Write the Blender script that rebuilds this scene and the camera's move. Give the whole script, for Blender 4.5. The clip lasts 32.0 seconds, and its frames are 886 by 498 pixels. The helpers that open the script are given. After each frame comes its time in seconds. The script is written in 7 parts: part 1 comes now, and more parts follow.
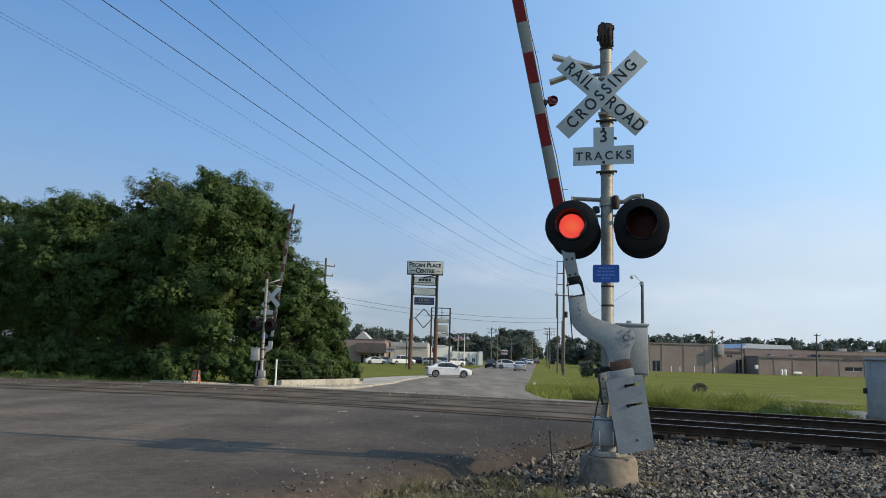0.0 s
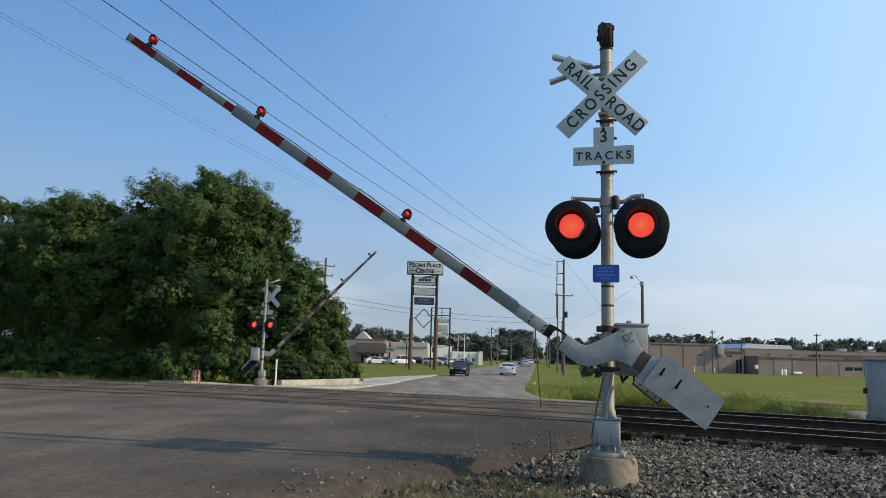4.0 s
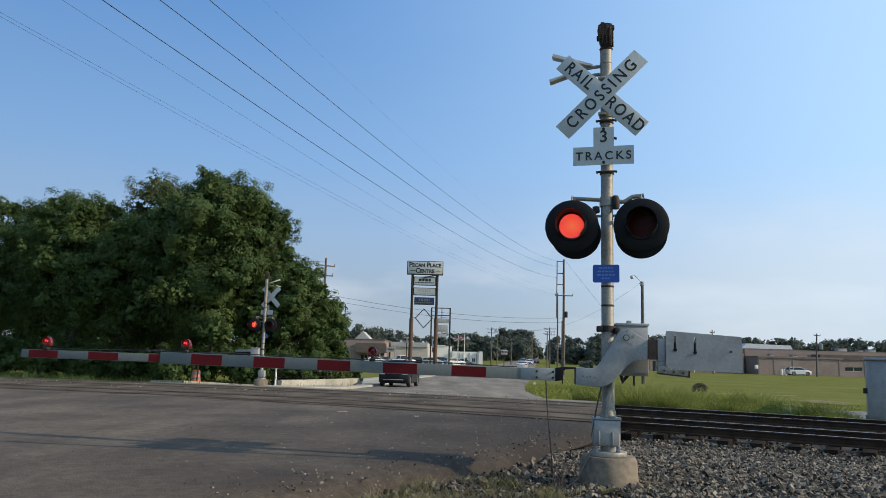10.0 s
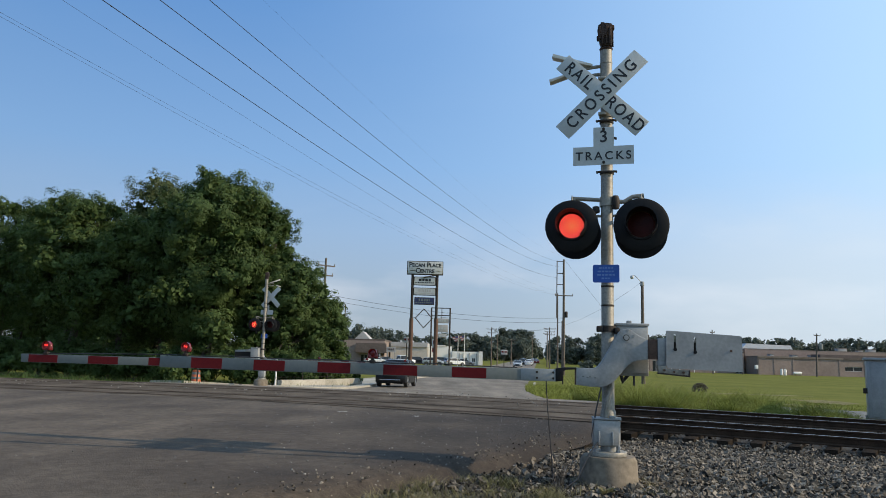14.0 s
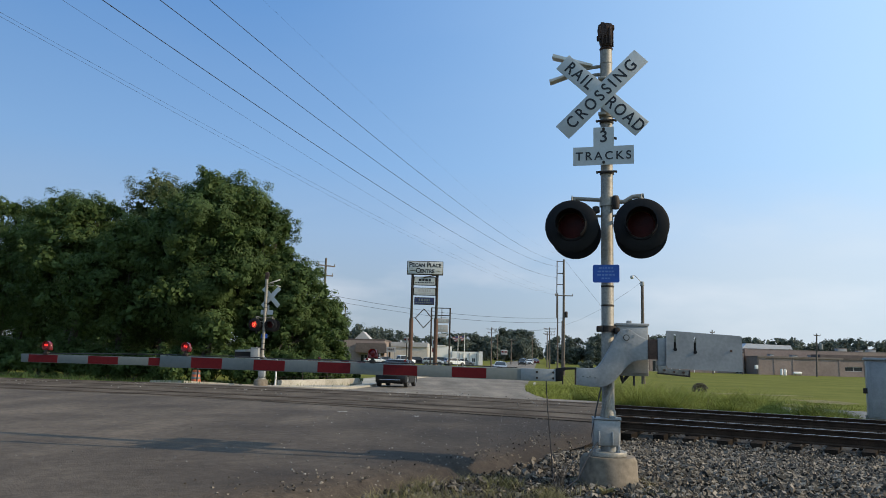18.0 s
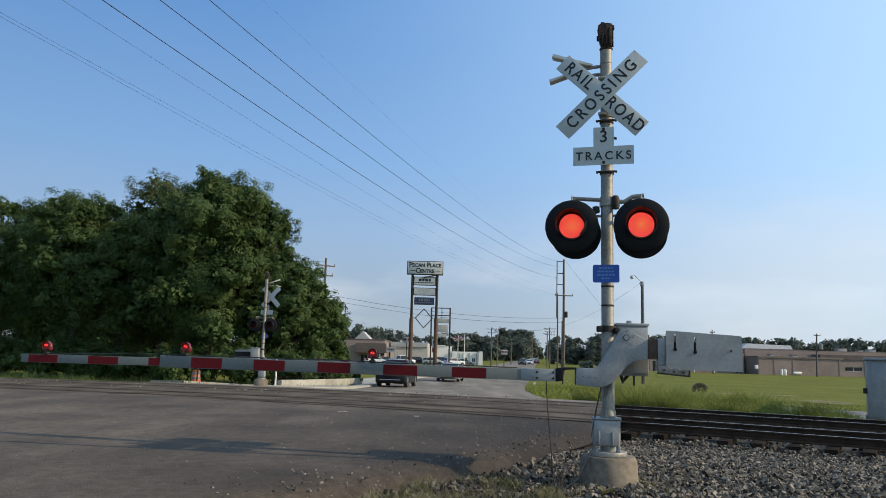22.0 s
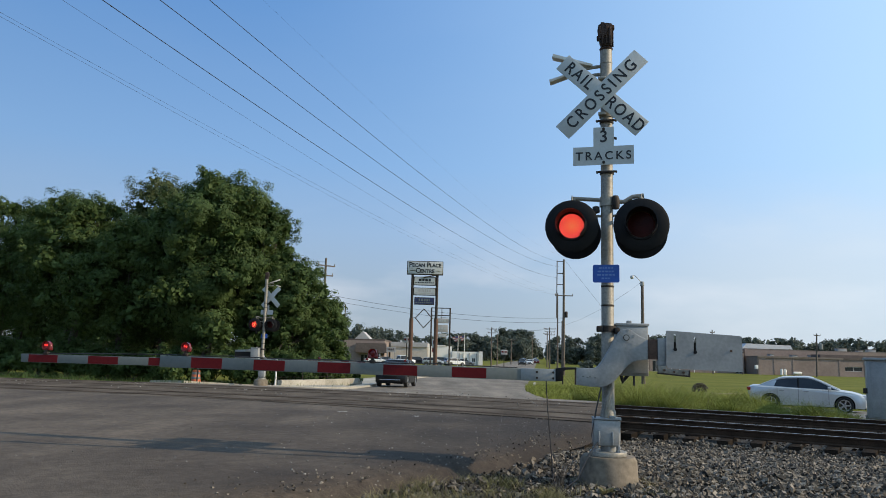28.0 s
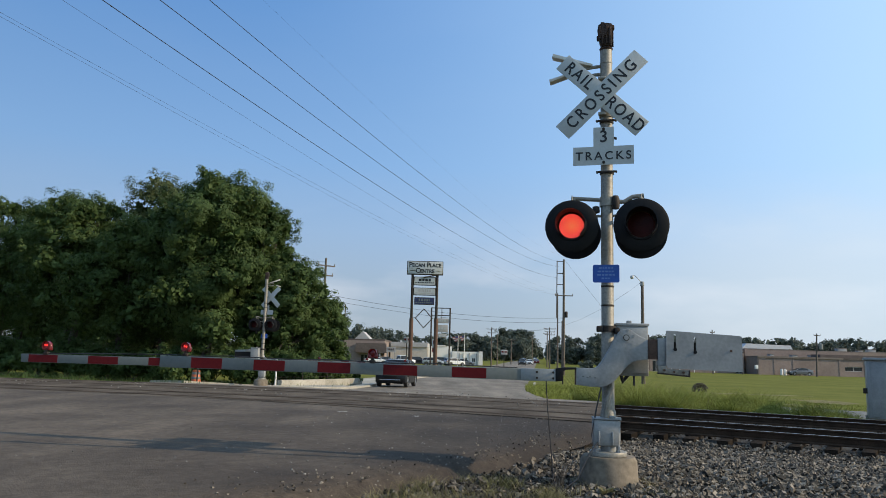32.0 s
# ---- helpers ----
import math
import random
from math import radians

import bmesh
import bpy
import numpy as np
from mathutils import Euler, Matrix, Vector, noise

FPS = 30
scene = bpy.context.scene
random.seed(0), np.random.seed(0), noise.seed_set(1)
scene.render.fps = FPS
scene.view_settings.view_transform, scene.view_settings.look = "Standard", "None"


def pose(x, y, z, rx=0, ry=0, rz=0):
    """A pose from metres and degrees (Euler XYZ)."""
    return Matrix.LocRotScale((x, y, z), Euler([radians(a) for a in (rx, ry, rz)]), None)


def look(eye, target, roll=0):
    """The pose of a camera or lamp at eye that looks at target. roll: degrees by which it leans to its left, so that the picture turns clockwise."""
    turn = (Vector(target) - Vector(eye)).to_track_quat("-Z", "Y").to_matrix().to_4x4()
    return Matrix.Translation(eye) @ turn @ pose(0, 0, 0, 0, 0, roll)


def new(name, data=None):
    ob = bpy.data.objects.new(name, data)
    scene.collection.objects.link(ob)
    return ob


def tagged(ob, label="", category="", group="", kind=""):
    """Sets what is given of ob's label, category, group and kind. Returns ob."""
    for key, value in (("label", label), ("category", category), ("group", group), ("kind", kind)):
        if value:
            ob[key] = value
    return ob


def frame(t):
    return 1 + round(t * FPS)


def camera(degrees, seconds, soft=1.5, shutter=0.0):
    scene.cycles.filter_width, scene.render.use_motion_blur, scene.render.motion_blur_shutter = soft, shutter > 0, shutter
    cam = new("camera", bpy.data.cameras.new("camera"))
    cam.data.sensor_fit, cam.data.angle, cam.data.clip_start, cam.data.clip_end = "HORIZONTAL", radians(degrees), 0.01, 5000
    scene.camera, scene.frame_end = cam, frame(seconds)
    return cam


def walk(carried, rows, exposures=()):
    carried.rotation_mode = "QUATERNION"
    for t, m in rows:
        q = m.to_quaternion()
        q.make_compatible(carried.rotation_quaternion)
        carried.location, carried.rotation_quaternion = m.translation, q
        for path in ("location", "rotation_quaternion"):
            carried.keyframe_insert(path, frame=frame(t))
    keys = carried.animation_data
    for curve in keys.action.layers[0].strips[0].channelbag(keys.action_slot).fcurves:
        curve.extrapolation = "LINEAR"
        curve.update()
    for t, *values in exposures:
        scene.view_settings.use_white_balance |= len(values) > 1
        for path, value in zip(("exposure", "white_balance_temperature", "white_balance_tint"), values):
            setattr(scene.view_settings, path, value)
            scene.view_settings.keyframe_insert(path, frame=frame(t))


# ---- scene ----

# ---------------------------------------------------------------- camera
cam = camera(62.2, 32.0, soft=0.9)
PITCH = math.atan(186 / 1300)
EYE = Vector((0, 0, 1.42))
VIEW = look(EYE, EYE + Vector((0, math.cos(PITCH), math.sin(PITCH))) * 10, 1.5)
walk(cam, [(0.0, VIEW), (32.0, VIEW)], exposures=[(0.0, 0.0), (32.0, 0.0)])

# ---------------------------------------------------------------- light
SUN_AZ, SUN_EL = radians(103.5), radians(28.5)
SUN_DIR = Vector((math.sin(SUN_AZ) * math.cos(SUN_EL), math.cos(SUN_AZ) * math.cos(SUN_EL), math.sin(SUN_EL)))
world = bpy.data.worlds.new("sky")
scene.world = world
world.use_nodes = True
wn = world.node_tree
wn.nodes.clear()
sky = wn.nodes.new("ShaderNodeTexSky")
sky.sky_type, sky.sun_disc = "NISHITA", False
sky.sun_elevation, sky.sun_rotation = SUN_EL, SUN_AZ
sky.air_density, sky.dust_density, sky.ozone_density = 1.0, 0.2, 4.0
# humid summer haze: paler towards the horizon and on the sunny side, with thin low clouds
geo = wn.nodes.new("ShaderNodeTexCoord")
sep = wn.nodes.new("ShaderNodeSeparateXYZ")
wn.links.new(geo.outputs["Generated"], sep.inputs[0])
rise = wn.nodes.new("ShaderNodeValToRGB")
for pos, col in ((0.0, (3.2, 3.8, 4.5)), (0.1, (3.25, 4.3, 5.65)), (0.16, (3.0, 4.45, 6.55)), (0.25, (2.25, 4.1, 7.0)), (0.5, (0.93, 2.6, 6.0)), (1.0, (1.1, 2.2, 4.4))):
    e = rise.color_ramp.elements[0] if pos == 0 else (rise.color_ramp.elements[-1] if pos == 1 else rise.color_ramp.elements.new(pos))
    e.position, e.color = pos, (*[c / 10 for c in col], 1)
wn.links.new(sep.outputs["Z"], rise.inputs[0])
sunny = wn.nodes.new("ShaderNodeMapRange")
sunny.inputs[1].default_value, sunny.inputs[2].default_value = -0.55, 0.6
sunny.inputs[3].default_value, sunny.inputs[4].default_value = 9.3, 12.0
wn.links.new(sep.outputs["X"], sunny.inputs[0])
air = wn.nodes.new("ShaderNodeVectorMath")
air.operation = "SCALE"
wn.links.new(rise.outputs[0], air.inputs[0])
wn.links.new(sunny.outputs[0], air.inputs["Scale"])
stretch = wn.nodes.new("ShaderNodeMapping")
stretch.inputs["Scale"].default_value = (1.6, 1.6, 5.0)
wn.links.new(geo.outputs["Generated"], stretch.inputs[0])
cloud = wn.nodes.new("ShaderNodeTexNoise")
cloud.inputs["Scale"].default_value, cloud.inputs["Detail"].default_value = 2.6, 7
wn.links.new(stretch.outputs[0], cloud.inputs["Vector"])
veil = wn.nodes.new("ShaderNodeMapRange")
veil.inputs[1].default_value, veil.inputs[2].default_value = 0.47, 0.72
veil.inputs[3].default_value, veil.inputs[4].default_value = 0.0, 0.5
wn.links.new(cloud.outputs["Fac"], veil.inputs[0])
low = wn.nodes.new("ShaderNodeMapRange")
low.inputs[1].default_value, low.inputs[2].default_value = 0.08, 0.2
low.inputs[3].default_value, low.inputs[4].default_value = 1.0, 0.03
wn.links.new(sep.outputs["Z"], low.inputs[0])
f1 = wn.nodes.new("ShaderNodeMath")
f1.operation = "MULTIPLY"
wn.links.new(veil.outputs[0], f1.inputs[0])
wn.links.new(low.outputs[0], f1.inputs[1])
haze, thin = wn.nodes.new("ShaderNodeMix"), wn.nodes.new("ShaderNodeMix")
haze.data_type = thin.data_type = "RGBA"
haze.inputs[0].default_value = 0.88
wn.links.new(sky.outputs[0], haze.inputs[6])
wn.links.new(air.outputs[0], haze.inputs[7])
thin.inputs[7].default_value = (7.4, 7.6, 8.2, 1)
wn.links.new(f1.outputs[0], thin.inputs[0])
wn.links.new(haze.outputs[2], thin.inputs[6])
# bright whitish veil round the sun
toward = wn.nodes.new("ShaderNodeVectorMath")
toward.operation = "DOT_PRODUCT"
toward.inputs[1].default_value = SUN_DIR
wn.links.new(geo.outputs["Generated"], toward.inputs[0])
near_sun = wn.nodes.new("ShaderNodeMapRange")
near_sun.interpolation_type = "SMOOTHSTEP"
near_sun.inputs[1].default_value, near_sun.inputs[2].default_value = -0.25, 0.85
near_sun.inputs[3].default_value, near_sun.inputs[4].default_value = 0.0, 0.75
wn.links.new(toward.outputs["Value"], near_sun.inputs[0])
veiled = wn.nodes.new("ShaderNodeMix")
veiled.data_type = "RGBA"
veiled.inputs[7].default_value = (6.75, 9.4, 11.8, 1)
wn.links.new(near_sun.outputs[0], veiled.inputs[0])
wn.links.new(thin.outputs[2], veiled.inputs[6])
# a low bank of white haze under the sunny side
bank_x, bank_z = wn.nodes.new("ShaderNodeMapRange"), wn.nodes.new("ShaderNodeMapRange")
for node, lo, hi, a0, a1 in ((bank_x, 0.05, 0.5, 0.0, 0.34), (bank_z, 0.13, 0.27, 1.0, 0.0)):
    node.interpolation_type = "SMOOTHSTEP"
    node.inputs[1].default_value, node.inputs[2].default_value, node.inputs[3].default_value, node.inputs[4].default_value = lo, hi, a0, a1
wn.links.new(sep.outputs["X"], bank_x.inputs[0])
drift = wn.nodes.new("ShaderNodeMath")
drift.operation = "MULTIPLY_ADD"
drift.inputs[1].default_value = -0.16
wn.links.new(cloud.outputs["Fac"], drift.inputs[0])
raised = wn.nodes.new("ShaderNodeMath")
raised.operation = "ADD"
raised.inputs[1].default_value = 0.08
wn.links.new(sep.outputs["Z"], raised.inputs[0])
wn.links.new(raised.outputs[0], drift.inputs[2])
wn.links.new(drift.outputs[0], bank_z.inputs[0])
f2 = wn.nodes.new("ShaderNodeMath")
f2.operation = "MULTIPLY"
wn.links.new(bank_x.outputs[0], f2.inputs[0])
wn.links.new(bank_z.outputs[0], f2.inputs[1])
banked = wn.nodes.new("ShaderNodeMix")
banked.data_type = "RGBA"
banked.inputs[7].default_value = (7.3, 7.4, 7.3, 1)
wn.links.new(f2.outputs[0], banked.inputs[0])
wn.links.new(veiled.outputs[2], banked.inputs[6])
bg = wn.nodes.new("ShaderNodeBackground")
bg.inputs["Strength"].default_value = 0.11
wo = wn.nodes.new("ShaderNodeOutputWorld")
wn.links.new(banked.outputs[2], bg.inputs[0])
wn.links.new(bg.outputs[0], wo.inputs[0])
sun_data = bpy.data.lights.new("sun", "SUN")
sun_data.energy, sun_data.angle, sun_data.color = 4.05, radians(0.53), (1.0, 0.83, 0.6)
sun = new("sun", sun_data)
sun.matrix_world = look(SUN_DIR * 50, (0, 0, 0))


# ---------------------------------------------------------------- materials
def surf(name, c1, c2, rough=0.6, metal=0.0, scale=2.0, fine=40.0, bump=0.15, rvar=0.15, vary=0.0, island=0.0, where="Object", spec=0.5, coat=0.0):
    """A surface of two tones mixed at two scales, with fine relief."""
    m = bpy.data.materials.new(name)
    m.use_nodes = True
    nt = m.node_tree
    p = nt.nodes["Principled BSDF"]
    co = nt.nodes.new("ShaderNodeTexCoord") if where == "Object" else nt.nodes.new("ShaderNodeNewGeometry")
    out = co.outputs["Object"] if where == "Object" else co.outputs["Position"]
    n1, n2 = nt.nodes.new("ShaderNodeTexNoise"), nt.nodes.new("ShaderNodeTexNoise")
    n1.inputs["Scale"].default_value, n1.inputs["Detail"].default_value = scale, 5
    n2.inputs["Scale"].default_value, n2.inputs["Detail"].default_value = fine, 3
    for n in (n1, n2):
        nt.links.new(out, n.inputs["Vector"])
    mx = nt.nodes.new("ShaderNodeMix")
    mx.data_type, mx.inputs[0].default_value = "FLOAT", 0.4
    nt.links.new(n1.outputs["Fac"], mx.inputs[2])
    nt.links.new(n2.outputs["Fac"], mx.inputs[3])
    ramp = nt.nodes.new("ShaderNodeValToRGB")
    ramp.color_ramp.elements[0].position, ramp.color_ramp.elements[1].position = 0.34, 0.66
    ramp.color_ramp.elements[0].color, ramp.color_ramp.elements[1].color = (*c1, 1), (*c2, 1)
    nt.links.new(mx.outputs[0], ramp.inputs[0])
    col = ramp.outputs[0]
    if vary or island:
        h = nt.nodes.new("ShaderNodeHueSaturation")
        r = nt.nodes.new("ShaderNodeMapRange")
        src = nt.nodes.new("ShaderNodeObjectInfo").outputs["Random"] if vary else nt.nodes.new("ShaderNodeNewGeometry").outputs["Random Per Island"]
        a = vary or island
        r.inputs[3].default_value, r.inputs[4].default_value = 1 - a, 1 + a
        nt.links.new(src, r.inputs[0])
        nt.links.new(r.outputs[0], h.inputs["Value"])
        nt.links.new(col, h.inputs["Color"])
        col = h.outputs[0]
    nt.links.new(col, p.inputs["Base Color"])
    rr = nt.nodes.new("ShaderNodeMapRange")
    rr.inputs[3].default_value, rr.inputs[4].default_value = max(0.03, rough - rvar), min(1, rough + rvar)
    nt.links.new(n1.outputs["Fac"], rr.inputs[0])
    nt.links.new(rr.outputs[0], p.inputs["Roughness"])
    p.inputs["Metallic"].default_value = metal
    p.inputs["Specular IOR Level"].default_value = spec
    p.inputs["Coat Weight"].default_value = coat
    p.inputs["Coat Roughness"].default_value = 0.05
    if bump:
        b = nt.nodes.new("ShaderNodeBump")
        b.inputs["Strength"].default_value, b.inputs["Distance"].default_value = bump, 0.02
        nt.links.new(n2.outputs["Fac"], b.inputs["Height"])
        nt.links.new(b.outputs[0], p.inputs["Normal"])
    return m


def glow(name, colour, strength, base=(0.2, 0.01, 0.01)):
    m = bpy.data.materials.new(name)
    m.use_nodes = True
    p = m.node_tree.nodes["Principled BSDF"]
    p.inputs["Base Color"].default_value = (*base, 1)
    p.inputs["Emission Color"].default_value = (*colour, 1)
    p.inputs["Emission Strength"].default_value = strength
    return m


def leaf_surf(name, c1, c2, island=0.15, scale=0.35):
    m = surf(name, c1, c2, 0.55, 0, scale, 3.0, 0, 0.1, island=island, where="Position", spec=0.1)
    nt = m.node_tree
    p, o = nt.nodes["Principled BSDF"], nt.nodes["Material Output"]
    t, mix = nt.nodes.new("ShaderNodeBsdfTranslucent"), nt.nodes.new("ShaderNodeMixShader")
    nt.links.new(p.inputs["Base Color"].links[0].from_socket, t.inputs[0])
    mix.inputs[0].default_value = 0.28
    nt.links.new(p.outputs[0], mix.inputs[1])
    nt.links.new(t.outputs[0], mix.inputs[2])
    nt.links.new(mix.outputs[0], o.inputs[0])
    return m


def worn_asphalt(name, c1, c2, soiled=0.92):
    """Old asphalt: streaks along the way of traffic, blotches, grit, and dirt ground in towards the ballast edge."""
    m = surf(name, c1, c2, 0.88, 0, 0.6, 45, 0.5, 0.08, where="Position", spec=0.25)
    nt = m.node_tree
    p = nt.nodes["Principled BSDF"]
    base = p.inputs["Base Color"].links[0].from_socket
    pos = nt.nodes.new("ShaderNodeNewGeometry")
    along = nt.nodes.new("ShaderNodeMapping")
    along.inputs["Rotation"].default_value = (0, 0, radians(7.6))
    along.inputs["Scale"].default_value = (1.3, 0.16, 1)
    nt.links.new(pos.outputs["Position"], along.inputs[0])
    streak = nt.nodes.new("ShaderNodeTexNoise")
    streak.inputs["Scale"].default_value, streak.inputs["Detail"].default_value = 0.6, 4
    nt.links.new(along.outputs[0], streak.inputs["Vector"])
    across = nt.nodes.new("ShaderNodeVectorMath")
    across.operation = "DOT_PRODUCT"
    across.inputs[1].default_value = (math.cos(radians(7.6)), -math.sin(radians(7.6)), 0)
    nt.links.new(pos.outputs["Position"], across.inputs[0])
    blot = nt.nodes.new("ShaderNodeTexNoise")
    blot.inputs["Scale"].default_value, blot.inputs["Detail"].default_value = 0.55, 8
    nt.links.new(pos.outputs["Position"], blot.inputs["Vector"])
    shift = nt.nodes.new("ShaderNodeMath")
    shift.operation = "MULTIPLY_ADD"
    shift.inputs[1].default_value = 5.0
    nt.links.new(blot.outputs["Fac"], shift.inputs[0])
    nt.links.new(across.outputs["Value"], shift.inputs[2])
    dirt = nt.nodes.new("ShaderNodeMapRange")
    dirt.inputs[1].default_value, dirt.inputs[2].default_value = -3.0, 3.0
    dirt.inputs[3].default_value, dirt.inputs[4].default_value = 0.0, soiled
    nt.links.new(shift.outputs[0], dirt.inputs[0])
    tone = nt.nodes.new("ShaderNodeMapRange")
    tone.inputs[1].default_value, tone.inputs[2].default_value = 0.3, 0.7
    tone.inputs[3].default_value, tone.inputs[4].default_value = 0.68, 1.22
    nt.links.new(streak.outputs["Fac"], tone.inputs[0])
    sc = nt.nodes.new("ShaderNodeVectorMath")
    sc.operation = "SCALE"
    nt.links.new(base, sc.inputs[0])
    nt.links.new(tone.outputs[0], sc.inputs["Scale"])
    grit = nt.nodes.new("ShaderNodeTexNoise")
    grit.inputs["Scale"].default_value, grit.inputs["Detail"].default_value, grit.inputs["Roughness"].default_value = 7.0, 9, 0.78
    nt.links.new(pos.outputs["Position"], grit.inputs["Vector"])
    speck = nt.nodes.new("ShaderNodeMapRange")
    speck.inputs[1].default_value, speck.inputs[2].default_value = 0.36, 0.64
    speck.inputs[3].default_value, speck.inputs[4].default_value = 0.7, 1.3
    nt.links.new(grit.outputs["Fac"], speck.inputs[0])
    sc2 = nt.nodes.new("ShaderNodeVectorMath")
    sc2.operation = "SCALE"
    mx = nt.nodes.new("ShaderNodeMix")
    mx.data_type = "RGBA"
    mx.inputs[7].default_value = (0.024, 0.017, 0.012, 1)
    nt.links.new(dirt.outputs[0], mx.inputs[0])
    nt.links.new(sc.outputs[0], mx.inputs[6])
    nt.links.new(mx.outputs[2], sc2.inputs[0])
    nt.links.new(speck.outputs[0], sc2.inputs["Scale"])
    nt.links.new(sc2.outputs[0], p.inputs["Base Color"])
    return m


ASPHALT_NEAR = worn_asphalt("worn_approach_asphalt", (0.064, 0.049, 0.0365), (0.156, 0.124, 0.093))
# Beyond the tracks: dust, plus low-sun sheen put into the paler colour.
ASPHALT = worn_asphalt("dusty_sheen_asphalt", (0.135, 0.115, 0.091), (0.26, 0.222, 0.179), 0.0)
ASPHALT_DARK = surf("asphalt_patch", (0.034, 0.0265, 0.02), (0.158, 0.128, 0.099), 0.95, 0, 0.8, 30, 0.4, 0.05, where="Position", spec=0.08)
SIDE_ASPHALT = surf("side_asphalt", (0.13, 0.125, 0.115), (0.2, 0.19, 0.175), 0.9, 0, 0.5, 30, 0.3, where="Position", spec=0.3)
TURF = surf("turf", (0.1, 0.11, 0.0195), (0.172, 0.168, 0.04), 0.95, 0, 0.16, 1.1, 0.3, 0.05, where="Position", spec=0.04)
BALLAST_BED = surf("ballast_bed", (0.022, 0.019, 0.016), (0.075, 0.067, 0.056), 0.9, 0, 3, 28, 0.9, where="Position", spec=0.2)
STONE = surf("ballast_stone", (0.036, 0.03, 0.0235), (0.226, 0.194, 0.153), 0.85, 0, 9, 60, 0.1, island=0.85, where="Position", spec=0.2)
DIRTY_STONE = surf("dirty_stone", (0.025, 0.021, 0.017), (0.14, 0.122, 0.1), 0.9, 0, 9, 60, 0.1, island=0.8, where="Position", spec=0.15)
# Stones between the ties, darker than those on the shoulder.
TRACK_STONE = surf("dark_track_stone", (0.016, 0.013, 0.011), (0.07, 0.06, 0.052), 0.85, 0, 9, 60, 0.1, island=0.6, where="Position", spec=0.2)
DIRT = surf("bare_dirt", (0.13, 0.115, 0.045), (0.27, 0.225, 0.11), 0.95, 0, 0.8, 20, 0.4, where="Position", spec=0.1)
CHIP = surf("gravel_chip", (0.15, 0.14, 0.12), (0.33, 0.31, 0.28), 0.85, 0, 9, 60, 0.2, island=0.4, where="Position", spec=0.3)
CONCRETE = surf("concrete", (0.1, 0.082, 0.06), (0.27, 0.222, 0.165), 0.9, 0, 2.4, 16, 0.2, where="Object", spec=0.3)
PAVING = surf("paving_concrete", (0.25, 0.228, 0.185), (0.47, 0.435, 0.37), 0.88, 0, 0.6, 12, 0.25, where="Position", spec=0.3)
RAIL_SIDE = surf("rusty_rail", (0.03, 0.019, 0.0125), (0.072, 0.045, 0.029), 0.8, 0, 4, 50, 0.3, where="Position", spec=0.1)
RAIL_HEAD = surf("polished_rail", (0.3, 0.3, 0.31), (0.45, 0.44, 0.43), 0.32, 0.9, 3, 40, 0.05, where="Position")
TIE = surf("creosote_tie", (0.009, 0.0068, 0.005), (0.034, 0.025, 0.018), 0.95, 0, 4, 30, 0.5, vary=0.3, spec=0.08)
RUBBER = surf("flange_rubber", (0.008, 0.007, 0.006), (0.13, 0.105, 0.082), 0.95, 0, 0.55, 12, 0.3, where="Position", spec=0.05)
POLE_PAINT = surf("weathered_aluminium", (0.17, 0.157, 0.13), (0.35, 0.322, 0.27), 0.55, 0.25, 5, 40, 0.1)
GREY_PAINT = surf("grey_enamel", (0.23, 0.234, 0.228), (0.332, 0.336, 0.326), 0.5, 0.1, 3, 35, 0.03)
GREY_WORN = surf("worn_grey_casting", (0.21, 0.216, 0.213), (0.316, 0.32, 0.314), 0.6, 0.05, 4, 30, 0.03)
BLACK_PAINT = surf("flat_black_paint", (0.0065, 0.0065, 0.007), (0.0125, 0.0122, 0.0125), 0.6, 0, 4, 40, 0.05, spec=0.2)
DARK_IRON = surf("dark_iron", (0.02, 0.017, 0.014), (0.06, 0.045, 0.035), 0.7, 0.4, 6, 50, 0.25)
BELL_RUST = surf("rusty_bell_iron", (0.012, 0.009, 0.008), (0.085, 0.05, 0.036), 0.8, 0.2, 9, 50, 0.4)
RUST = surf("rusty_weights", (0.06, 0.035, 0.025), (0.14, 0.085, 0.06), 0.85, 0.2, 7, 60, 0.3)
SIGN_WHITE = surf("reflective_white", (0.4, 0.42, 0.41), (0.5, 0.52, 0.5), 0.5, 0, 3, 30, 0.03)
SIGN_BLACK = surf("sign_lettering", (0.008, 0.008, 0.009), (0.016, 0.016, 0.018), 0.5, 0, 5, 40, 0)
SIGN_BLUE = surf("blue_sheeting", (0.014, 0.075, 0.36), (0.024, 0.11, 0.48), 0.45, 0, 4, 30, 0.02)
BLUE_TEXT = surf("pale_blue_print", (0.1, 0.22, 0.5), (0.17, 0.31, 0.6), 0.5, 0, 4, 30, 0)
ARM_WHITE = surf("arm_reflective_white", (0.108, 0.126, 0.118), (0.152, 0.166, 0.157), 0.5, 0, 2, 25, 0.03)
# Far arm: plain grey, with stripes darker than the near arm's.
ARM_BACK = surf("arm_grey_back", (0.1, 0.1, 0.095), (0.18, 0.18, 0.17), 0.7, 0, 3, 30, 0.03)
ARM_BACK_RED = surf("arm_dark_red", (0.05, 0.012, 0.012), (0.08, 0.02, 0.018), 0.7, 0, 3, 30, 0.03)
ARM_ALU = surf("arm_aluminium", (0.21, 0.225, 0.225), (0.3, 0.315, 0.312), 0.55, 0.1, 3, 40, 0.05)
ARM_RED = surf("arm_reflective_red", (0.095, 0.007, 0.009), (0.14, 0.011, 0.012), 0.6, 0, 3, 30, 0.03, spec=0.15)
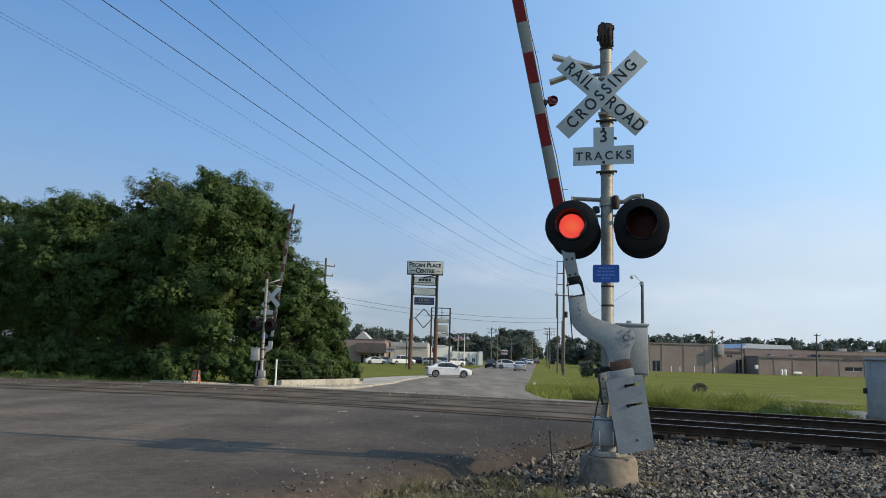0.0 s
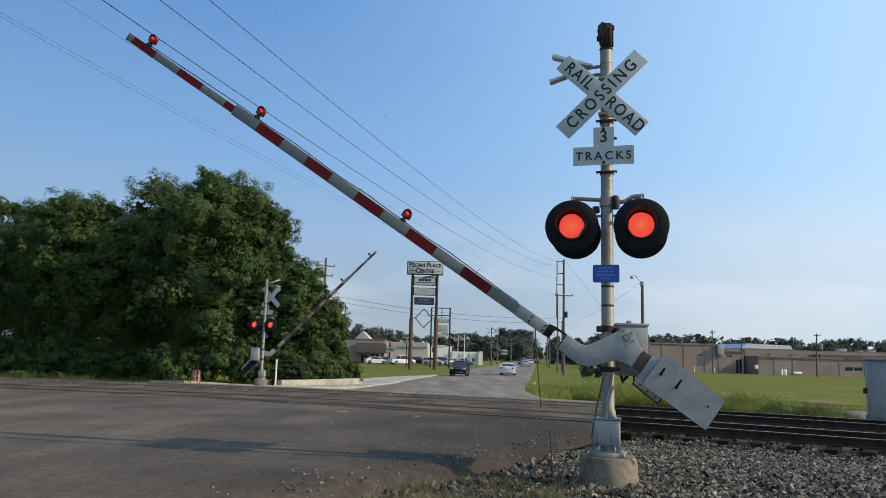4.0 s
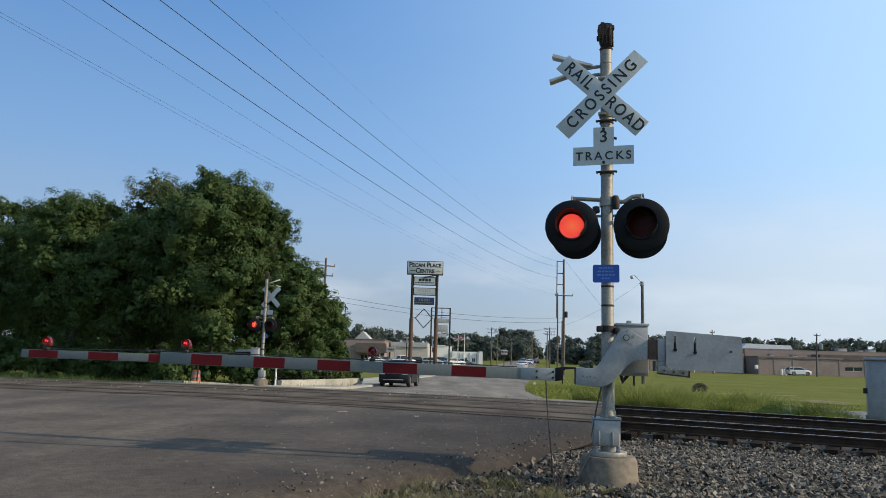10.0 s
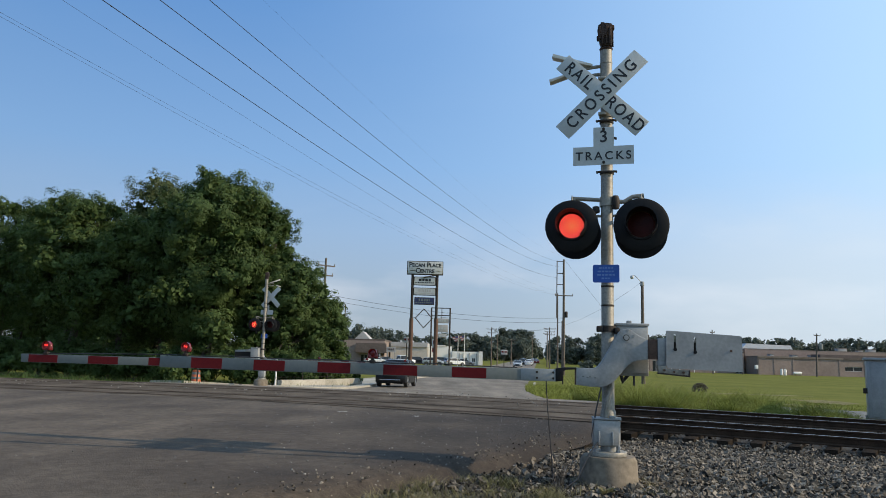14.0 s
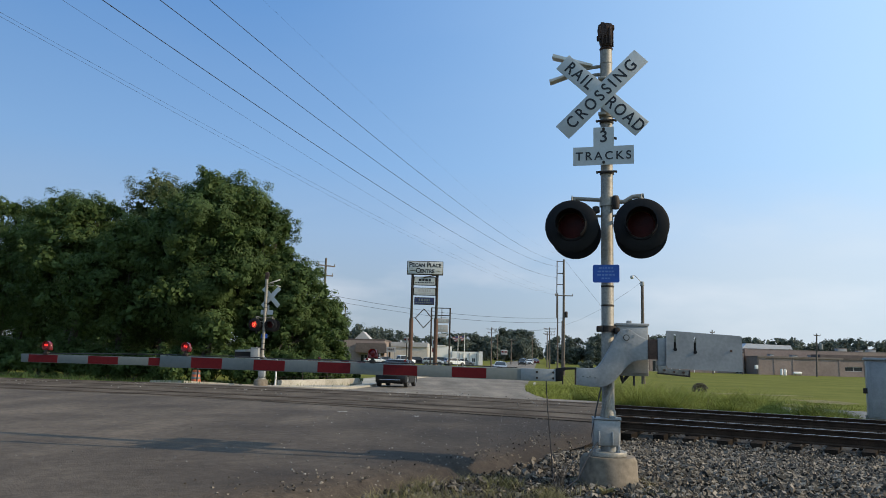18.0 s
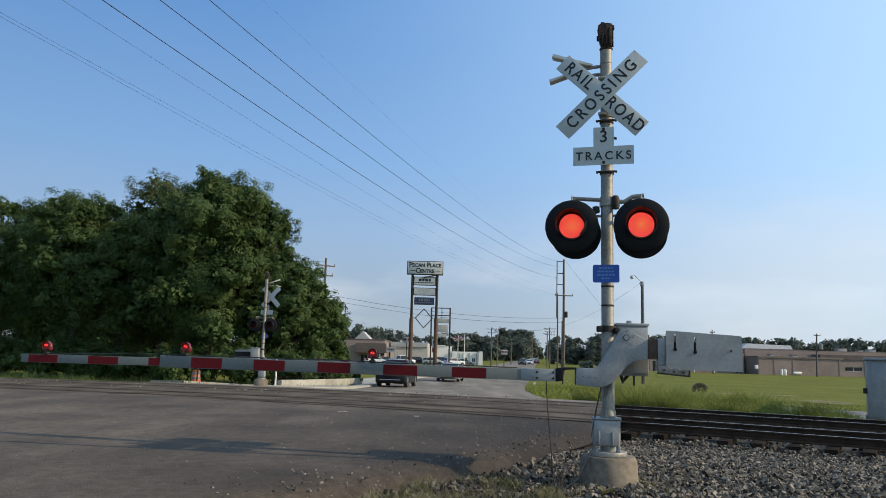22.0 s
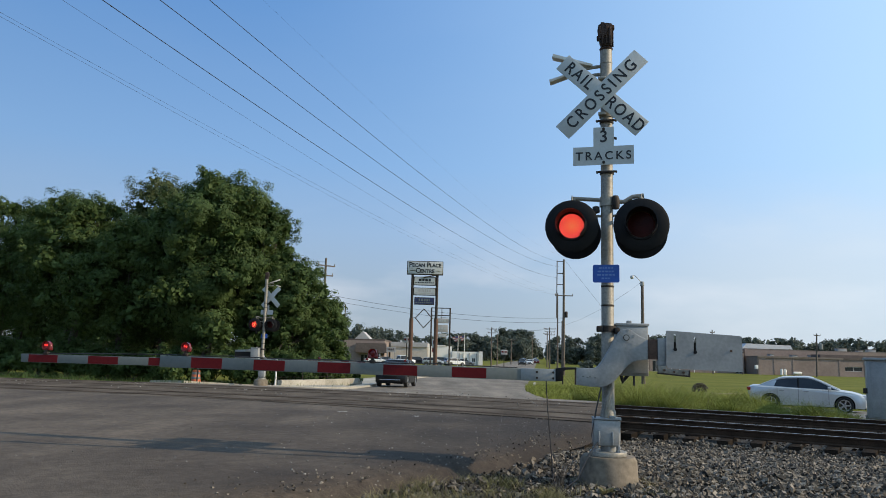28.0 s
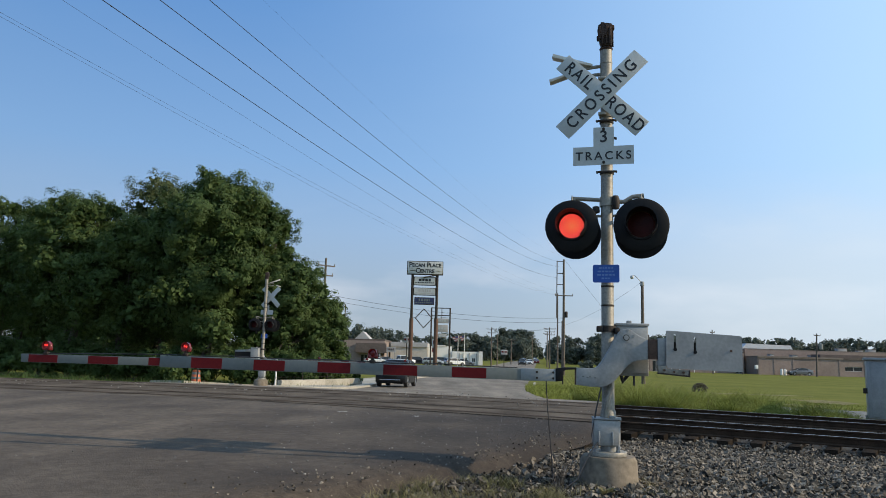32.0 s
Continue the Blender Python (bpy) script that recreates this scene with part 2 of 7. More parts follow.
LENS_OFF = surf("unlit_red_lens", (0.03, 0.006, 0.006), (0.06, 0.01, 0.01), 0.45, 0, 12, 90, 0.1, spec=0.15)
ARM_BED = glow("arm_lamp_bed", (1.0, 0.01, 0.008), 0.12, (0.05, 0.004, 0.004))
LENS_RED = surf("red_plastic_lens", (0.1, 0.005, 0.006), (0.16, 0.009, 0.009), 0.2, 0, 8, 60, 0.05)
LED_RING = glow("led_bed", (1.0, 0.006, 0.005), 0.26)
LED_DOT = glow("led_dot", (1.0, 0.11, 0.085), 2.6)
LED_WARM = glow("warm_led_dot", (1.0, 0.17, 0.07), 2.9)
LED_HOT = glow("hot_led_dot", (1.0, 0.42, 0.13), 3.4)
LED_SMALL = glow("small_red_led", (1.0, 0.035, 0.025), 2.4)
WOOD_POLE = surf("pole_wood", (0.075, 0.06, 0.048), (0.16, 0.13, 0.105), 0.9, 0, 2, 12, 0.3)
RUST_POLE = surf("rusty_steel_pole", (0.08, 0.043, 0.03), (0.155, 0.088, 0.06), 0.8, 0.2, 1.2, 14, 0.2)
CABLE = surf("cable_sheath", (0.015, 0.015, 0.017), (0.03, 0.03, 0.032), 0.6, 0, 3, 30, 0)
LINE = surf("bare_line", (0.018, 0.018, 0.022), (0.035, 0.035, 0.04), 0.6, 0, 3, 30, 0)
BARK = surf("bark", (0.05, 0.04, 0.032), (0.11, 0.09, 0.07), 0.95, 0, 3, 14, 0.6)
LEAF = leaf_surf("oak_leaves", (0.032, 0.059, 0.0185), (0.112, 0.16, 0.053))
LEAF_PALE = leaf_surf("willow_leaves", (0.06, 0.082, 0.032), (0.125, 0.15, 0.068))
LEAF_LIGHT = leaf_surf("shrub_leaves", (0.04, 0.07, 0.013), (0.1, 0.132, 0.03))
# Paler and greyer than the near leaves: distance haze put into the colour.
LEAF_HAZED = leaf_surf("hazed_leaves", (0.098, 0.118, 0.1), (0.134, 0.156, 0.128), 0.06, 0.02)
LEAF_HAZED.node_tree.nodes["Principled BSDF"].inputs["Specular IOR Level"].default_value = 0.05
GRASS = leaf_surf("grass_blades", (0.1, 0.132, 0.026), (0.3, 0.315, 0.08), 0.5, 0.7)
DRY_GRASS = leaf_surf("dry_grass", (0.1, 0.1, 0.04), (0.27, 0.235, 0.125), 0.45, 1.5)
ORANGE = surf("orange_plastic", (0.4, 0.085, 0.022), (0.5, 0.12, 0.035), 0.5, 0, 4, 30, 0.05)
BRICK_WALL = surf("tan_block_wall", (0.225, 0.172, 0.147), (0.315, 0.247, 0.212), 0.9, 0, 0.25, 2.5, 0.2, where="Position", spec=0.2)
TAN_WALL = surf("beige_wall", (0.4, 0.36, 0.31), (0.53, 0.485, 0.425), 0.85, 0, 0.2, 3, 0.1, where="Position")
WHITE_WALL = surf("white_wall", (0.7, 0.67, 0.61), (0.82, 0.79, 0.73), 0.8, 0, 0.2, 3, 0.1, where="Position")
GREY_WALL = surf("grey_wall", (0.3, 0.29, 0.28), (0.42, 0.41, 0.39), 0.8, 0, 0.2, 3, 0.1, where="Position")
ROOF_DARK = surf("dark_shingle", (0.07, 0.055, 0.048), (0.14, 0.11, 0.095), 0.9, 0, 0.5, 6, 0.3, where="Position")
ROOF_TAN = surf("weathered_roof_edge", (0.16, 0.13, 0.11), (0.25, 0.21, 0.18), 0.9, 0, 0.5, 6, 0.2, where="Position", spec=0.2)
ROOF_LIGHT = surf("pale_metal_roof", (0.5, 0.5, 0.5), (0.62, 0.62, 0.61), 0.5, 0.3, 0.4, 5, 0.1, where="Position")
DARK_GLASS = surf("dark_window", (0.012, 0.014, 0.016), (0.03, 0.033, 0.036), 0.08, 0, 2, 20, 0)
TYRE = surf("tyre_rubber", (0.012, 0.012, 0.012), (0.028, 0.027, 0.026), 0.85, 0, 8, 60, 0.2)
RIM = surf("alloy_rim", (0.35, 0.35, 0.36), (0.5, 0.5, 0.5), 0.3, 0.8, 6, 40, 0.03)
CHROME = surf("chrome_trim", (0.5, 0.5, 0.5), (0.62, 0.62, 0.62), 0.15, 0.9, 6, 40, 0)
LAMP_GLASS = surf("lamp_glass", (0.4, 0.4, 0.4), (0.55, 0.55, 0.55), 0.1, 0, 6, 40, 0)
TAIL_RED = surf("tail_lamp", (0.25, 0.01, 0.01), (0.4, 0.02, 0.02), 0.15, 0, 6, 40, 0)
PAINTS = {
    "white": surf("white_car_paint", (0.66, 0.66, 0.65), (0.74, 0.74, 0.73), 0.3, 0, 2, 30, 0, 0.05, coat=0.8),
    "black": surf("black_car_paint", (0.005, 0.0055, 0.007), (0.01, 0.011, 0.013), 0.35, 0, 2, 30, 0, 0.05, coat=0.15, spec=0.2),
    "silver": surf("silver_car_paint", (0.46, 0.46, 0.455), (0.55, 0.55, 0.54), 0.32, 0.4, 2, 30, 0, 0.05, coat=0.8),
    "grey": surf("grey_car_paint", (0.1, 0.105, 0.115), (0.15, 0.155, 0.165), 0.32, 0.4, 2, 30, 0, 0.05, coat=0.8),
    "blue": surf("blue_car_paint", (0.05, 0.08, 0.16), (0.08, 0.115, 0.21), 0.32, 0.3, 2, 30, 0, 0.05, coat=0.8),
    "maroon": surf("maroon_car_paint", (0.09, 0.012, 0.018), (0.13, 0.02, 0.026), 0.32, 0.2, 2, 30, 0, 0.05, coat=0.8),
}


# ---------------------------------------------------------------- mesh building
class Shape:
    """Points and faces of one mesh, gathered from simple solids."""

    def __init__(self):
        self.v, self.f = [], []

    def add(self, pts, faces, m=None):
        k = len(self.v)
        self.v += [tuple(m @ Vector(p)) if m else tuple(p) for p in pts]
        self.f += [tuple(i + k for i in f) for f in faces]
        return self

    def box(self, x0, x1, y0, y1, z0, z1, b=0.0, m=None):
        if b <= 0:
            pts = [(x, y, z) for z in (z0, z1) for y in (y0, y1) for x in (x0, x1)]
            return self.add(pts, [(0, 2, 3, 1), (4, 5, 7, 6), (0, 1, 5, 4), (2, 6, 7, 3), (0, 4, 6, 2), (1, 3, 7, 5)], m)
        bm = bmesh.new()
        bmesh.ops.create_cube(bm, size=1, matrix=Matrix.LocRotScale(((x0 + x1) / 2, (y0 + y1) / 2, (z0 + z1) / 2), None, (x1 - x0, y1 - y0, z1 - z0)))
        bmesh.ops.bevel(bm, geom=bm.edges[:], offset=b, segments=2, affect="EDGES", profile=0.5)
        return self.take(bm, m)

    def take(self, bm, m=None):
        bm.verts.index_update()
        self.add([v.co[:] for v in bm.verts], [[v.index for v in f.verts] for f in bm.faces], m)
        bm.free()
        return self

    def cyl(self, p0, p1, r0, r1=None, n=12, caps=True):
        p0, p1 = Vector(p0), Vector(p1)
        r1 = r0 if r1 is None else r1
        q = (p1 - p0).to_track_quat("Z", "Y").to_matrix()
        pts = [p + q @ Vector((r * math.cos(2 * math.pi * i / n), r * math.sin(2 * math.pi * i / n), 0)) for p, r in ((p0, r0), (p1, r1)) for i in range(n)]
        fs = [(i, (i + 1) % n, n + (i + 1) % n, n + i) for i in range(n)]
        if caps:
            fs += [tuple(reversed(range(n))), tuple(range(n, 2 * n))]
        return self.add(pts, fs)

    def tube(self, path, r, n=6):
        path = [Vector(p) for p in path]
        k = len(self.v)
        for j, p in enumerate(path):
            d = path[min(j + 1, len(path) - 1)] - path[max(j - 1, 0)]
            q = d.to_track_quat("Z", "Y").to_matrix()
            rr = r[j] if isinstance(r, (list, tuple)) else r
            self.v += [tuple(p + q @ Vector((rr * math.cos(2 * math.pi * i / n), rr * math.sin(2 * math.pi * i / n), 0))) for i in range(n)]
        for j in range(len(path) - 1):
            a = k + j * n
            self.f += [(a + i, a + (i + 1) % n, a + n + (i + 1) % n, a + n + i) for i in range(n)]
        e = k + (len(path) - 1) * n
        self.f += [tuple(reversed(range(k, k + n))), tuple(range(e, e + n))]
        return self

    def lathe(self, prof, n=24, m=None, a0=0.0, a1=360.0):
        """prof: (radius, z) rows turned round z."""
        full = abs(a1 - a0) >= 359.9
        cols = n if full else n + 1
        pts = [(r * math.cos(radians(a0 + (a1 - a0) * i / n)), r * math.sin(radians(a0 + (a1 - a0) * i / n)), z) for r, z in prof for i in range(cols)]
        fs = []
        for j in range(len(prof) - 1):
            for i in range(n):
                a, b = j * cols + i, j * cols + (i + 1) % cols
                fs.append((a, b, b + cols, a + cols))
        return self.add(pts, fs, m)

    def prism(self, poly, y0, y1, b=0.0, m=None):
        """poly in x, z; thick from y0 to y1."""
        bm = bmesh.new()
        lo = [bm.verts.new((x, y0, z)) for x, z in poly]
        hi = [bm.verts.new((x, y1, z)) for x, z in poly]
        n = len(poly)
        bm.faces.new(lo), bm.faces.new(hi[::-1])
        for i in range(n):
            bm.faces.new((lo[i], hi[i], hi[(i + 1) % n], lo[(i + 1) % n]))
        bmesh.ops.recalc_face_normals(bm, faces=bm.faces[:])
        if b:
            es = [e for e in bm.edges if abs(e.verts[0].co.y - e.verts[1].co.y) < 1e-6]
            bmesh.ops.bevel(bm, geom=es, offset=b, segments=2, affect="EDGES", profile=0.5)
        return self.take(bm, m)

    def mesh(self, name, material, smooth=None):
        me = bpy.data.meshes.new(name)
        me.from_pydata(self.v, [], self.f)
        bm = bmesh.new()
        bm.from_mesh(me)
        bmesh.ops.recalc_face_normals(bm, faces=bm.faces[:])
        if smooth:
            lim = radians(smooth)
            for f in bm.faces:
                f.smooth = True
            for e in bm.edges:
                e.smooth = len(e.link_faces) == 2 and e.calc_face_angle(0) < lim
        bm.to_mesh(me)
        bm.free()
        me.materials.append(material)
        return me


def part(name, shape, material, parent=None, label="", at=None, smooth=40):
    """One mesh object, as a part under its thing or, with no parent, a thing of its own."""
    me = shape if isinstance(shape, bpy.types.Mesh) else shape.mesh(name, material, smooth)
    ob = new(name, me)
    if parent is not None:
        ob.parent = parent
    if at is not None:
        ob.matrix_basis = at
    return tagged(ob, label)


def thing(name, at, label, category, group="", kind=""):
    ob = new(name)
    ob.empty_display_size = 0.2
    ob.matrix_basis = at
    return tagged(ob, label, category, group, kind)


def raw(name, verts, faces, material, smooth=False):
    me = bpy.data.meshes.new(name)
    me.from_pydata(verts, [], faces)
    me.materials.append(material)
    if smooth:
        me.polygons.foreach_set("use_smooth", [True] * len(me.polygons))
    return me


def lettering(body, size, material, bold=0.0, spread=1.0, deep=0.002, caps=False, tall=1.0):
    """A mesh of raised letters, centred, upright in x and z, read from -y."""
    cu = bpy.data.curves.new("lettering", "FONT")
    cu.body, cu.size, cu.align_x, cu.align_y, cu.extrude, cu.offset, cu.space_character = body, size, "CENTER", "CENTER", deep, bold, spread
    if caps:
        cu.small_caps_scale = 0.76
        for f in cu.body_format:
            f.use_small_caps = True
    tmp = bpy.data.objects.new("lettering", cu)
    scene.collection.objects.link(tmp)
    me = bpy.data.meshes.new_from_object(tmp.evaluated_get(bpy.context.evaluated_depsgraph_get()))
    bpy.data.objects.remove(tmp)
    me.transform(Matrix.Rotation(radians(90), 4, "X"))
    me.transform(Matrix.Diagonal((1, 1, tall, 1)))
    me.materials.clear()
    me.materials.append(material)
    return me


def word_bars(parent, material, x0, x1, z, h, y, word=1.0):
    """Unreadable words: one raised bar a word."""
    x = x0
    while x < x1 - 0.02 * word:
        l = random.uniform(0.15, 0.45) * word
        part("print_bar", Shape().box(x, min(x + l, x1), y - 0.02 * word, y, z - h / 2, z + h / 2), material, parent)
        x += l + 0.12 * word


# ---------------------------------------------------------------- the plan
ROAD_TURN = radians(7.6)
EV = Vector((math.sin(ROAD_TURN), math.cos(ROAD_TURN), 0))
EU = Vector((math.cos(ROAD_TURN), -math.sin(ROAD_TURN), 0))


def smooth(a, b, x):
    t = min(1, max(0, (x - a) / (b - a)))
    return t * t * (3 - 2 * t)


def rail_y(x):
    """The near rail: y over x; a bend between two straights."""
    q = min(11.0, max(-17.0, x))
    return 18.95 - 0.468 * q - 0.01086 * q * q + (x - q) * (-0.468 - 0.02172 * q)


def rail_slope(x):
    q = min(11.0, max(-17.0, x))
    return -0.468 - 0.02172 * q


def past(x, y):
    """Metres past the near rail."""
    return (y - rail_y(x)) / math.sqrt(1 + rail_slope(x) ** 2)


def level(x, y):
    """Height of the road and fields: flat up to the tracks, then falling away."""
    s = past(x, y)
    return -0.55 * smooth(6.3, 17.0, s) - 0.2 * smooth(18, 32, s) - 0.15 * smooth(32, 60, s)


def dip(x, y):
    """The side road lies in a shallow trough."""
    s = past(x, y)
    return 0.06 * smooth(5, 10, x) * (smooth(11.5, 13.5, s) - smooth(21.5, 25, s))


def road_rise(x, y, u, right):
    """The approach lies a little above the mast's foot, with a crumbled edge."""
    return 0.2 * (1 - smooth(-3.0, -0.7, past(x, y))) * smooth(-0.05, 0.32, right - u)


def ruv(u, v, lift=0.0):
    p = EU * u + EV * v
    return Vector((p.x, p.y, level(p.x, p.y) + lift))


def table(rows, v):
    return float(np.interp(v, [r[0] for r in rows], [r[1] for r in rows]))


ROAD_RIGHT = [(-20, -3.2), (6, -2.3), (7.8, -1.3), (9.4, -0.4), (12.5, 0.8), (16, 1.7), (25, 2.2), (30, 1.6), (38, 0.0), (44, -0.6), (60, -0.9), (420, -0.9)]
ROAD_LEFT = [(-20, -46), (26.6, -46), (27.2, -17.5), (29, -15.3), (33.5, -14.9), (34.5, -14.6), (36.5, -11.6), (39.5, -9.9), (46.6, -10.1), (60, -10.6), (74, -11.0), (420, -11.0)]


def offset_rail(x, d):
    """The point d metres past the near rail at x."""
    k = rail_slope(x)
    n = Vector((-k, 1, 0)).normalized()
    return Vector((x, rail_y(x), 0)) + n * d


def grid_mesh(name, xs, ys, height, material, keep=None):
    verts = [(x, y, height(x, y)) for y in ys for x in xs]
    n = len(xs)
    faces = []
    for j in range(len(ys) - 1):
        for i in range(n - 1):
            if keep is None or keep((xs[i] + xs[i + 1]) / 2, (ys[j] + ys[j + 1]) / 2):
                faces.append((j * n + i, j * n + i + 1, (j + 1) * n + i + 1, (j + 1) * n + i))
    return raw(name, verts, faces, material, True)


def on_road(x, y, grow=0.0):
    u, v = EU.x * x + EU.y * y, EV.x * x + EV.y * y
    return table(ROAD_LEFT, v) - grow < u < table(ROAD_RIGHT, v) + grow


# ---------------------------------------------------------------- ground, road, tracks
def spaced(lo, hi, step, far, ratio=1.35):
    a = list(np.arange(lo, hi + 0.001, step))
    s, x = step, hi
    while x < far:
        s *= ratio
        x += s
        a.append(x)
    s, x = step, lo
    while x > -far:
        s *= ratio
        x -= s
        a.insert(0, x)
    return a


def bed(x, y):
    """Top of the ballast beside the road."""
    s = past(x, y)
    if s < -0.6:
        return 0.04 - 0.28 * smooth(-7.0, -1.7, s) - 0.1 * smooth(-1.7, -0.85, s)
    return -0.34 + 0.16 * smooth(-0.6, 0.2, s) - 0.2 * smooth(6.0, 9.5, s)


def ground_height(x, y):
    z = level(x, y)
    s = past(x, y)
    if s < 18 and (x > -6 or s < 5.2):
        z = min(z, bed(x, y) if -12 < s else 0.0) - 0.14 * (1 - smooth(10, 18, s))
    return z - 0.05 - dip(x, y)


ground = tagged(new("ground", grid_mesh("ground", spaced(-44, 60, 1.0, 3000), spaced(-14, 96, 1.0, 3000), ground_height, TURF)),
                "mown green grass field around the crossing", "ground", kind="structure")

vs = list(np.arange(-20, 60, 0.5)) + list(np.arange(60, 130, 2.5)) + list(np.arange(130, 421, 20))
rv, rf, cols = [], [], 40
for v in vs:
    l, r = table(ROAD_LEFT, v), table(ROAD_RIGHT, v)
    for i in range(cols + 1):
        t = i / cols
        u = r + (l - r) * (t ** 1.5 if l < -20 else t)
        w = 0.12 * noise.noise(Vector((v * 0.9, 3.1, 0))) * (1 - t) ** 8 if v < 25 else 0
        p = ruv(u + w, v, 0.0 if v < 100 else 0.03)
        rv.append(p + Vector((0, 0, road_rise(p.x, p.y, u, r) if v < 30 else 0)))
for j in range(len(vs) - 1):
    for i in range(cols):
        a = j * (cols + 1) + i
        rf.append((a, a + cols + 1, a + cols + 2, a + 1))
road_mesh = raw("road", rv, rf, ASPHALT, True)
road_mesh.materials.append(ASPHALT_NEAR)
road_mesh.polygons.foreach_set("material_index", [1 if past(rv[f[0]].x, rv[f[0]].y) < 5 else 0 for f in rf])
road = tagged(new("road", road_mesh), "worn grey asphalt road with dusty patches", "road", kind="structure")


def strip(name, d0, d1, x0, x1, lift, material, step=0.5, height=None):
    """A band along the tracks between two offsets from the near rail."""
    vv, ff = [], []
    xs = list(np.arange(x0, x1 + 0.01, step))
    for x in xs:
        for d in (d0, d1):
            p = offset_rail(x, d)
            vv.append((p.x, p.y, (height(p.x, p.y) if height else level(p.x, p.y)) + lift))
    for i in range(len(xs) - 1):
        ff.append((2 * i, 2 * i + 2, 2 * i + 3, 2 * i + 1))
    return raw(name, vv, ff, material, True)


def road_x(d, side):
    """x where the road's edge meets the line at offset d."""
    best, bx = 1e9, 0
    for x in np.arange(-60, 12, 0.1):
        p = offset_rail(x, d)
        u, v = EU.x * p.x + EU.y * p.y, EV.x * p.x + EV.y * p.y
        e = abs(u - table(ROAD_RIGHT if side > 0 else ROAD_LEFT, v))
        if e < best:
            best, bx = e, x
    return bx


# crossing: darker patched asphalt with rubber-lined flangeways
pv, pf, pds = [], [], list(np.arange(-0.5, 6.5, 0.46))
for d in pds:
    end = road_x(d, 1) - 0.1
    for i in range(41):
        p = offset_rail(-22 + (end + 22) * i / 40, d)
        pv.append((p.x, p.y, level(p.x, p.y) + 0.022))
for j in range(len(pds) - 1):
    for i in range(40):
        a = j * 41 + i
        pf.append((a, a + 1, a + 42, a + 41))
panel = tagged(new("crossing_patch", raw("crossing_patch", pv, pf, ASPHALT_DARK, True)), "dark patched asphalt between the rails of the crossing", "pavement", kind="structure")
GAUGE = 1.507
TRACKS = [0.0, 4.3]
for k, d in enumerate(TRACKS):
    for e in (d, d + GAUGE):
        for a in (-0.17, 0.05):
            tagged(new("flangeway", strip("flangeway", e + a + 0.02, e + a + 0.11, -30, road_x(e, 1) + 0.2, 0.0275, RUBBER)), "black rubber flangeway along a rail in the crossing", "flangeway", kind="structure")


def rail_mesh(d, x0, x1, top, kerb):
    prof = [(-0.07, -0.18), (0.07, -0.18), (0.07, -0.165), (0.012, -0.14), (0.012, -0.045), (0.036, -0.035), (0.036, -0.006), (0.028, 0), (-0.028, 0), (-0.036, -0.006), (-0.036, -0.035), (-0.012, -0.045), (-0.012, -0.14), (-0.07, -0.165)]
    xs = list(np.arange(x0, x1 + 0.01, 0.5))
    vv, ff, n = [], [], len(prof)
    for x in xs:
        k = rail_slope(x)
        nrm = Vector((-k, 1, 0)).normalized()
        c = offset_rail(x, d)
        for a, z in prof:
            q = c + nrm * a
            vv.append((q.x, q.y, top + z))
    mats = []
    for i in range(len(xs) - 1):
        for j in range(n):
            a, b = i * n + j, i * n + (j + 1) % n
            ff.append((a, b, b + n, a + n))
            mats.append(1 if j == 7 and xs[i] > kerb else 0)
    me = raw("rail", vv, ff, RAIL_SIDE)
    me.materials.append(RAIL_HEAD)
    me.polygons.foreach_set("material_index", mats)
    return me


tie_mesh = Shape().box(-0.115, 0.115, -1.36, 1.36, -0.18, 0, 0.012).mesh("tie", TIE, 30)
for k, d in enumerate(TRACKS):
    c = offset_rail(0, d)
    tr = thing("railway_track", pose(0, 0, 0), "rusty steel rails spiked to dark wooden ties in ballast", "railway track", "parallel tracks")
    top = 0.03 if k < 2 else 0.015
    for e in (d, d + GAUGE):
        part("rail", rail_mesh(e, -40, 34 if k < 2 else road_x(e, 1) + 0.3, top, road_x(e, 1)), None, tr, "rust-brown rail with a polished head")
    if k < 2:
        x = road_x(d, 1) - 0.2
        while x < 17:
            p = offset_rail(x, d + GAUGE / 2 + random.uniform(-0.16, 0.08))
            part("tie", tie_mesh, None, tr, at=pose(p.x, p.y, top - 0.165 - random.uniform(0, 0.03), 0, random.uniform(-0.6, 0.6), math.degrees(math.atan(rail_slope(x))) + random.uniform(-1.5, 1.5)))
            x += 0.63 * math.cos(math.atan(rail_slope(x))) + random.uniform(-0.05, 0.05)

bed_xs, bed_ds = list(np.arange(-6, 46, 0.5)), list(np.arange(-13, 9.6, 0.5))
bv, bf = [], []
for d in bed_ds:
    for x in bed_xs:
        p = offset_rail(x, d)
        bv.append((p.x, p.y, bed(p.x, p.y) - 0.03 + 0.02 * noise.noise(p) - 0.2 * smooth(-11.5, -13, d) - (0.25 if on_road(p.x, p.y, -0.9) else 0)))
for j in range(len(bed_ds) - 1):
    for i in range(len(bed_xs) - 1):
        a = j * len(bed_xs) + i
        bf.append((a, a + 1, a + 1 + len(bed_xs), a + len(bed_xs)))
ballast_bed = tagged(new("ballast_bed", raw("ballast_bed", bv, bf, BALLAST_BED, True)), "dark gravel ballast shoulder beside the tracks", "ballast", kind="structure")

# side road that runs along the tracks on the far side
side_road = tagged(new("side_road", strip("side_road", 13.5, 21.5, 4, 60, 0.0, SIDE_ASPHALT, height=lambda x, y: level(x, y) + 0.03 - dip(x, y))), "narrow pale asphalt side road along the tracks", "road", kind="structure")


# ---------------------------------------------------------------- crossing signals
TO_FRONT = Matrix.Rotation(radians(90), 4, "X")


